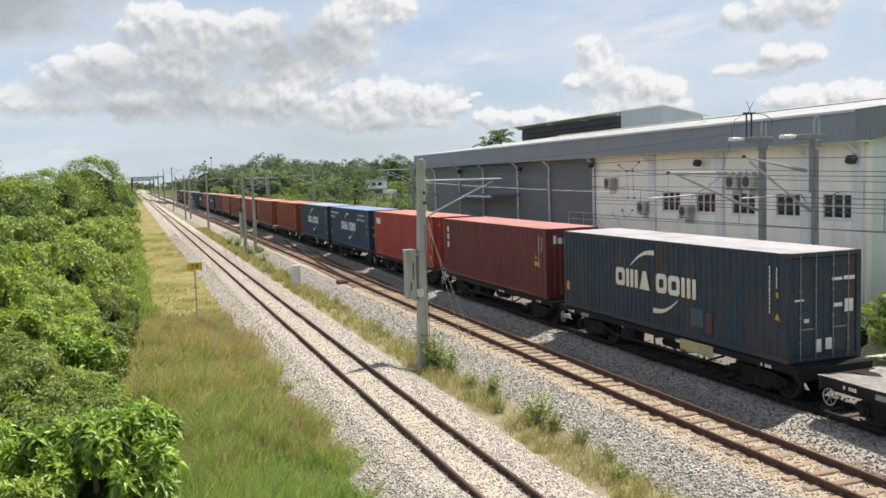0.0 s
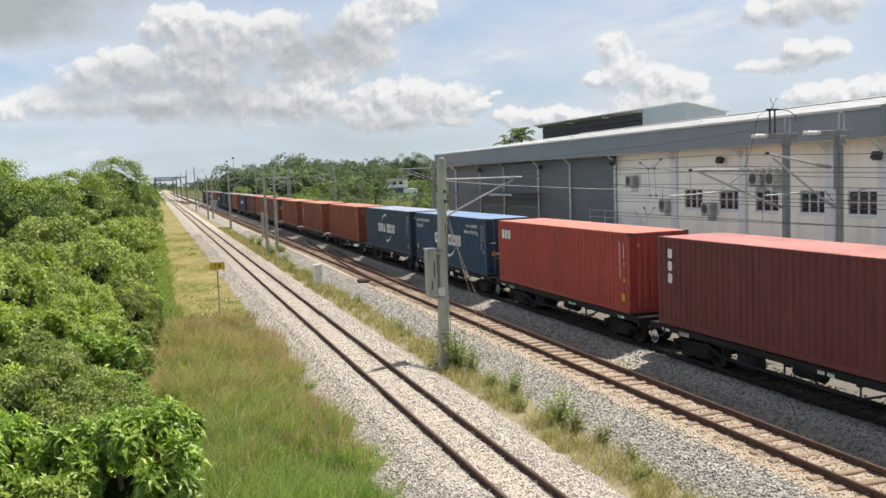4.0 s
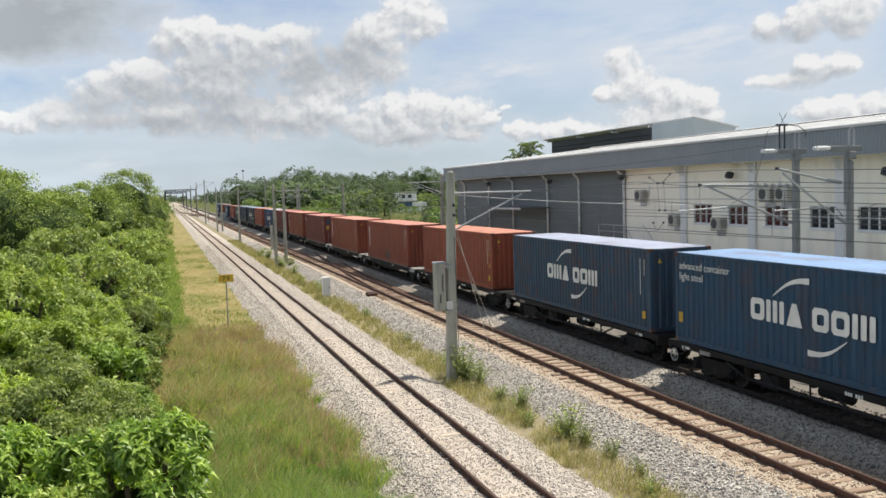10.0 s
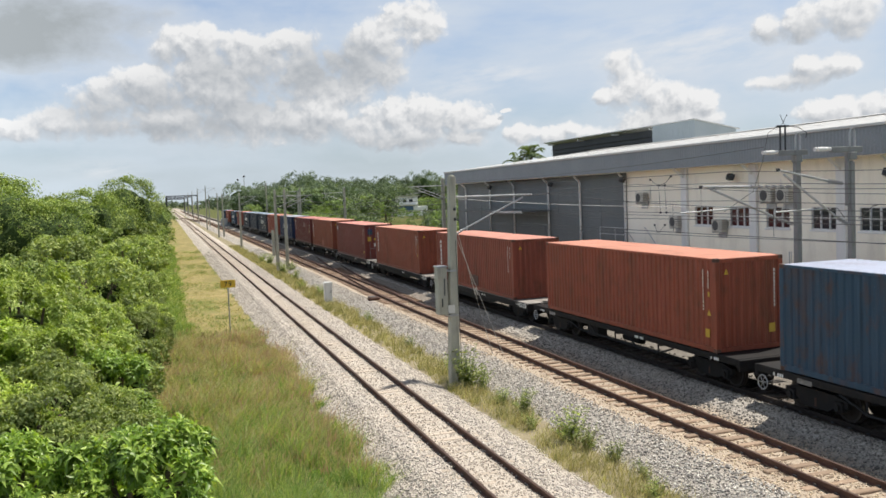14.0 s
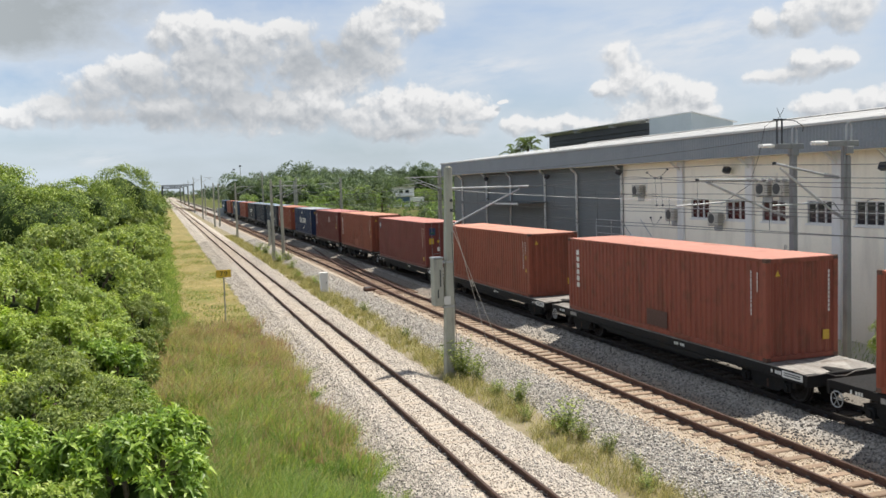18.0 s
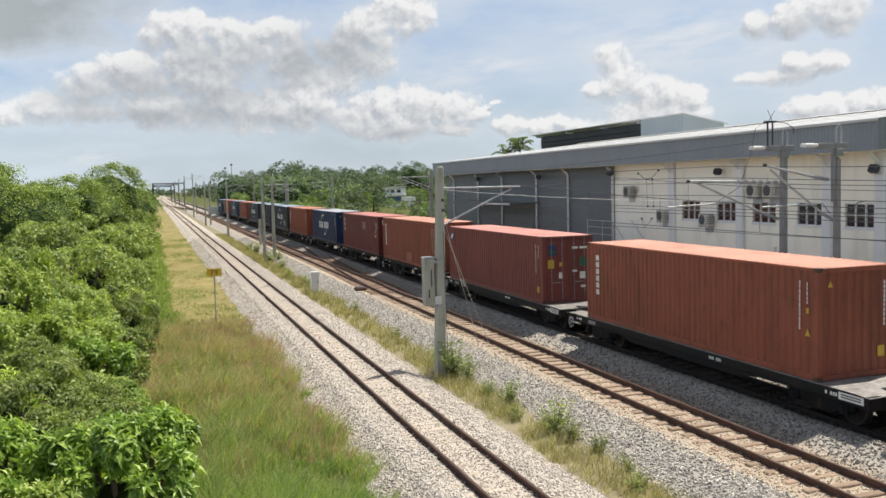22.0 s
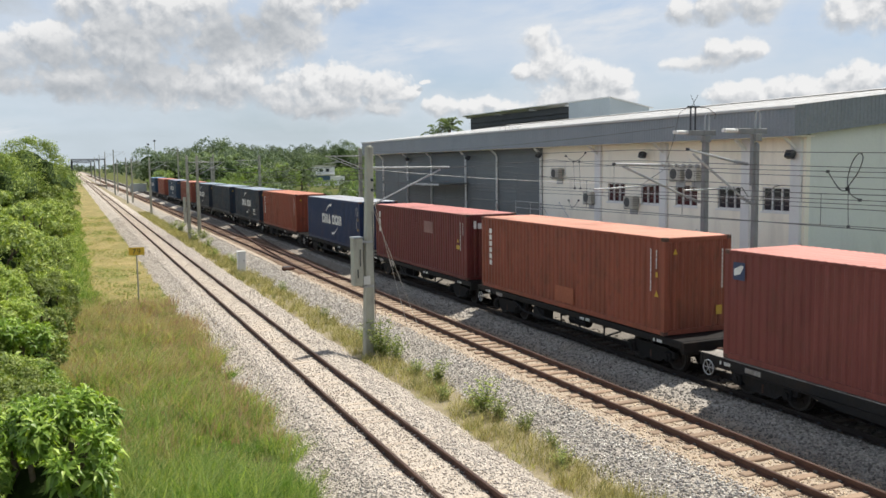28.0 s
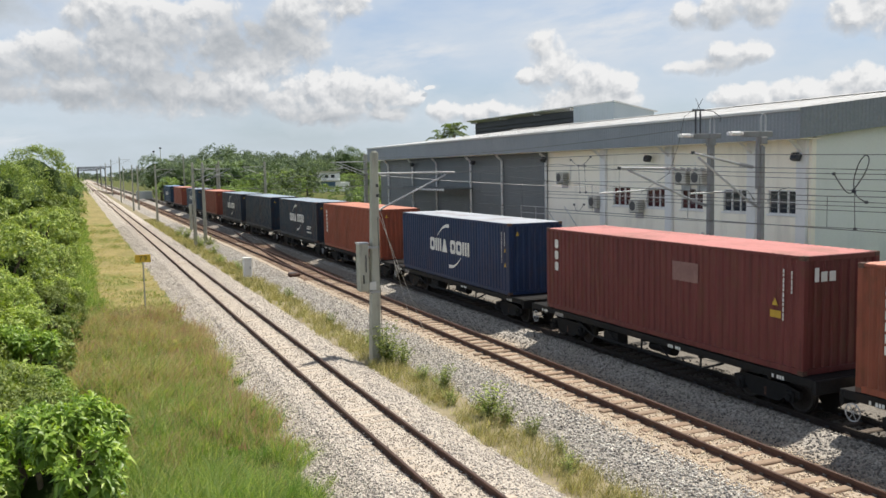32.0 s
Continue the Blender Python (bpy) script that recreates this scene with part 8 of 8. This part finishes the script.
# single thick clumps that stand over the rest and straggle onto the stones
g = np.random.default_rng(31)
cx, cy = g.uniform(0.2, 5.2, 420), 12.5 + 28.0 * g.uniform(0, 1, 420) ** 1.7
m_ = cx < verge_edge(cy) + 0.10 + g.exponential(0.16, 420)
cx, cy = cx[m_], cy[m_]
ch = g.uniform(0.40, 0.85, len(cx)) * np.clip(1.25 - cx / 7.0, 0.6, 1.2)
k = np.repeat(np.arange(len(cx)), 55)
blades("grass_clumps", cx[k] + g.normal(0, 0.09, len(k)), cy[k] + g.normal(0, 0.09, len(k)), np.full(len(k), GZ + 0.03), ch[k] * g.uniform(0.5, 1.05, len(k)), g.uniform(0.012, 0.022, len(k)), 0.85, M["grass_clump"], "thick clumps of deep green grass on the verge", 32)
x, y, g = field(4, 30000, -0.4, 4.4, 45.0, 130.0, 1.4)
x, y = clumpy(x, y, g, 0.7, 0.2)
blades("short_mown_grass", x, y, np.full(len(x), GZ + 0.03), g.uniform(0.05, 0.17, len(x)), g.uniform(0.015, 0.034, len(x)), 1.8, M["grass_dry"], "short dry mown grass beside the track", 6)
x, y, g = field(5, 14000, -0.6, 4.5, 45.0, 130.0, 1.2)
m_ = (x < 0.7 + 0.5 * wobble(y * 0, y, 0.4)) | (wobble(x, y, 0.45, 2.0) > 0.0)
x, y = x[m_], y[m_]
blades("short_green_grass", x, y, np.full(len(x), GZ + 0.03), g.uniform(0.08, 0.22, len(x)), g.uniform(0.02, 0.04, len(x)), 0.9, M["grass_green"], "short green grass patches beside the track", 7)
x, y, g = field(15, 16000, -0.9, 1.6, 40.0, 150.0, 1.5)
m_ = x < 0.75 + 0.45 * wobble(y * 0, y, 0.6) + g.exponential(0.08, len(x))
x, y = tufted(x[m_], y[m_], g, 10, 0.12)
blades("fringe_grass", x, y, np.full(len(x), GZ + 0.03), g.uniform(0.25, 0.75, len(x)) * np.clip(1.2 - (x + 0.5) / 2.5, 0.5, 1), g.uniform(0.025, 0.05, len(x)), 0.8, M["grass_green"], "tall green grass along the foot of the shrubs", 16)
# the weedy strip between the tracks
def strip_edges(x, y, g):
    return (x > 8.95 + 0.22 * wobble(y * 0 + 2, y, 1.1)) & (x < 10.15 + 0.25 * wobble(y * 0, y, 0.9) + g.exponential(0.08, len(x)))


x, y, g = field(6, 46000, 8.6, 10.6, 11.0, 135.0, 1.5)
x, y = clumpy(x, y, g, 1.3, 0.30)
m_ = strip_edges(x, y, g)
x, y = tufted(x[m_], y[m_], g, 14, 0.09)
blades("strip_grass", x, y, np.full(len(x), GZ + 0.06), g.uniform(0.12, 0.50, len(x)), g.uniform(0.010, 0.022, len(x)) * np.clip(y / 30, 0.9, 2.5), 0.9, M["grass_strip"], "thin weedy grass between the tracks", 8)
x, y, g = field(7, 20000, 8.6, 10.5, 11.0, 130.0, 1.5)
x, y = clumpy(x, y, g, 1.7, 0.15)
m_ = strip_edges(x, y, g)
x, y = tufted(x[m_], y[m_], g, 8, 0.10)
blades("strip_dry_grass", x, y, np.full(len(x), GZ + 0.06), g.uniform(0.10, 0.38, len(x)), g.uniform(0.010, 0.020, len(x)), 1.1, M["grass_dry"], "dry grass between the tracks", 9)
x, y, g = field(8, 9000, 20.2, 25.8, 10.0, 120.0, 1.0)
x, y = clumpy(x, y, g, 0.9, 0.3)
blades("far_grass", x, y, np.full(len(x), GZ + 0.06), g.uniform(0.1, 0.3, len(x)), g.uniform(0.02, 0.04, len(x)), 0.7, M["grass_green"], "rough green grass beyond the train", 10)

# upright weeds in the strip
def weed_stalks(seed, n, h, spread):
    """Thin leaning stalks with small narrow leaves set along them."""
    g = np.random.default_rng(seed)
    fm, P, O = Form(), [], []
    for _ in range(n):
        a, q, hh = g.uniform(0, 6.28), spread * g.uniform(0.1, 1.0), h * g.uniform(0.45, 1.0)
        d = np.array([math.cos(a), math.sin(a), 0])
        foot = d * q * 0.25
        pts = [foot + d * q * 0.75 * t * t + np.array([0, 0, hh * t]) for t in (0, 0.35, 0.7, 1.0)]
        fm.path(pts, 0.006, 4)
        for t in np.linspace(0.12, 1.0, 22):
            b = g.uniform(0, 6.28)
            P.append(foot + d * q * 0.75 * t * t + np.array([0, 0, hh * t]))
            O.append((math.cos(b), math.sin(b), g.uniform(-0.1, 0.5)))
    P, O = np.array(P), np.array(O)
    L = g.uniform(0.08, 0.16, len(P))
    return leaves_plain(P, O, np.tile([0, 0, 1.0], (len(P), 1)) + g.normal(0, 0.3, P.shape), L, L * 0.5), fm


weed = thing("weed", 0, 0, 0, "tall thin leafy weed growing beside the ballast", "weed", "weeds between the tracks")
cr, stalk = weed_stalks(61, 24, 1.2, 0.72)
part("leaves", faces_mesh("leaves", cr[0], cr[1], M["weed_leaf"]), None, weed)["kind"] = "stuff"
part("stem_growth", stalk, M["leaf_olive"], weed)["kind"] = "stuff"
wsp = [(9.75, 28.6, 1.25), (9.62, 29.5, 0.9), (10.05, 27.9, 0.8), (10.1, 24.3, 0.75), (10.0, 20.9, 0.9), (10.15, 20.2, 0.6), (10.25, 17.6, 0.42), (9.6, 22.6, 0.5), (9.9, 25.6, 0.55), (10.3, 19.0, 0.5), (9.7, 16.2, 0.5), (4.7, 17.6, 0.35), (10.0, 60.0, 0.8), (9.6, 66.0, 0.7), (10.1, 73.0, 0.9), (10.0, 37.0, 0.55), (10.2, 46.0, 0.6), (10.0, 80.5, 1.1), (11.0, 82.0, 1.0), (10.1, 92.0, 1.2), (9.9, 97.0, 1.0)]
for k, (wx, wy, s) in enumerate(wsp):
    m_ = pose(wx, wy, GZ - 0.02, 0, 0, k * 67)
    o = weed if k == 0 else copy_thing(weed, m_)
    o.matrix_basis = m_
    o.scale = (s, s, s)

# a pale violet flower spike among the shrubs
M["petal"] = foliage("pale_violet_petal", (0.46, 0.40, 0.56), (0.54, 0.48, 0.62), (0.68, 0.63, 0.72), 0.6, 0.3, (1.0, 1.0, 1.0))
spike = thing("flower_spike", -2.80, 21.2, 1.78, "small pale violet flower spike among green leaves", "flower")
gf_ = np.random.default_rng(90)
P = np.stack([gf_.normal(0, 0.02, 60), gf_.normal(0, 0.02, 60), gf_.uniform(0.06, 0.27, 60)], -1)
O = np.stack([gf_.normal(0, 1, 60), gf_.normal(0, 1, 60), gf_.uniform(-0.2, 0.6, 60)], -1)
v, f = leaves_plain(P, O, np.tile([0, 0, 1.0], (60, 1)), np.full(60, 0.06), np.full(60, 0.045))
part("petals", faces_mesh("petals", v, f, M["petal"]), None, spike)["kind"] = "stuff"
part("stalk", Form().path([(-0.1, 0.3, -0.5), (-0.02, 0.06, -0.1), (0, 0, 0.25)], 0.008, 5), M["leaf_olive"], spike)



# ---- what moves ----
TRAVEL = [(0, 0.0), (2, 9.44), (4, 18.85), (6, 28.27), (8, 37.77), (10, 47.24), (12, 56.60), (14, 65.88), (16, 75.17), (18, 84.45),
          (20, 93.72), (22, 103.00), (24, 112.25), (26, 121.55), (28, 130.95), (30, 140.32), (32, 149.65)]


def gone(t):
    """Metres that the train has rolled towards the camera."""
    return float(np.interp(t, [r[0] for r in TRAVEL], [r[1] for r in TRAVEL]))


def motions():
    for ob, y, z in CONTAINERS:
        walk(ob, [(t, pose(CX - WID / 2, y - s, z)) for t, s in TRAVEL])
    for ob, y in WAGONS:
        walk(ob, [(t, pose(CX, y - s, 0)) for t, s in TRAVEL])
    turns = [k * 2.0 / 15.0 for k in range(241)]
    for ob, y in WHEELSETS:
        walk(ob, [(t, pose(0, y, 0.43, math.degrees(gone(t) / 0.43) % 360.0, 0, 0)) for t in turns])


motions()
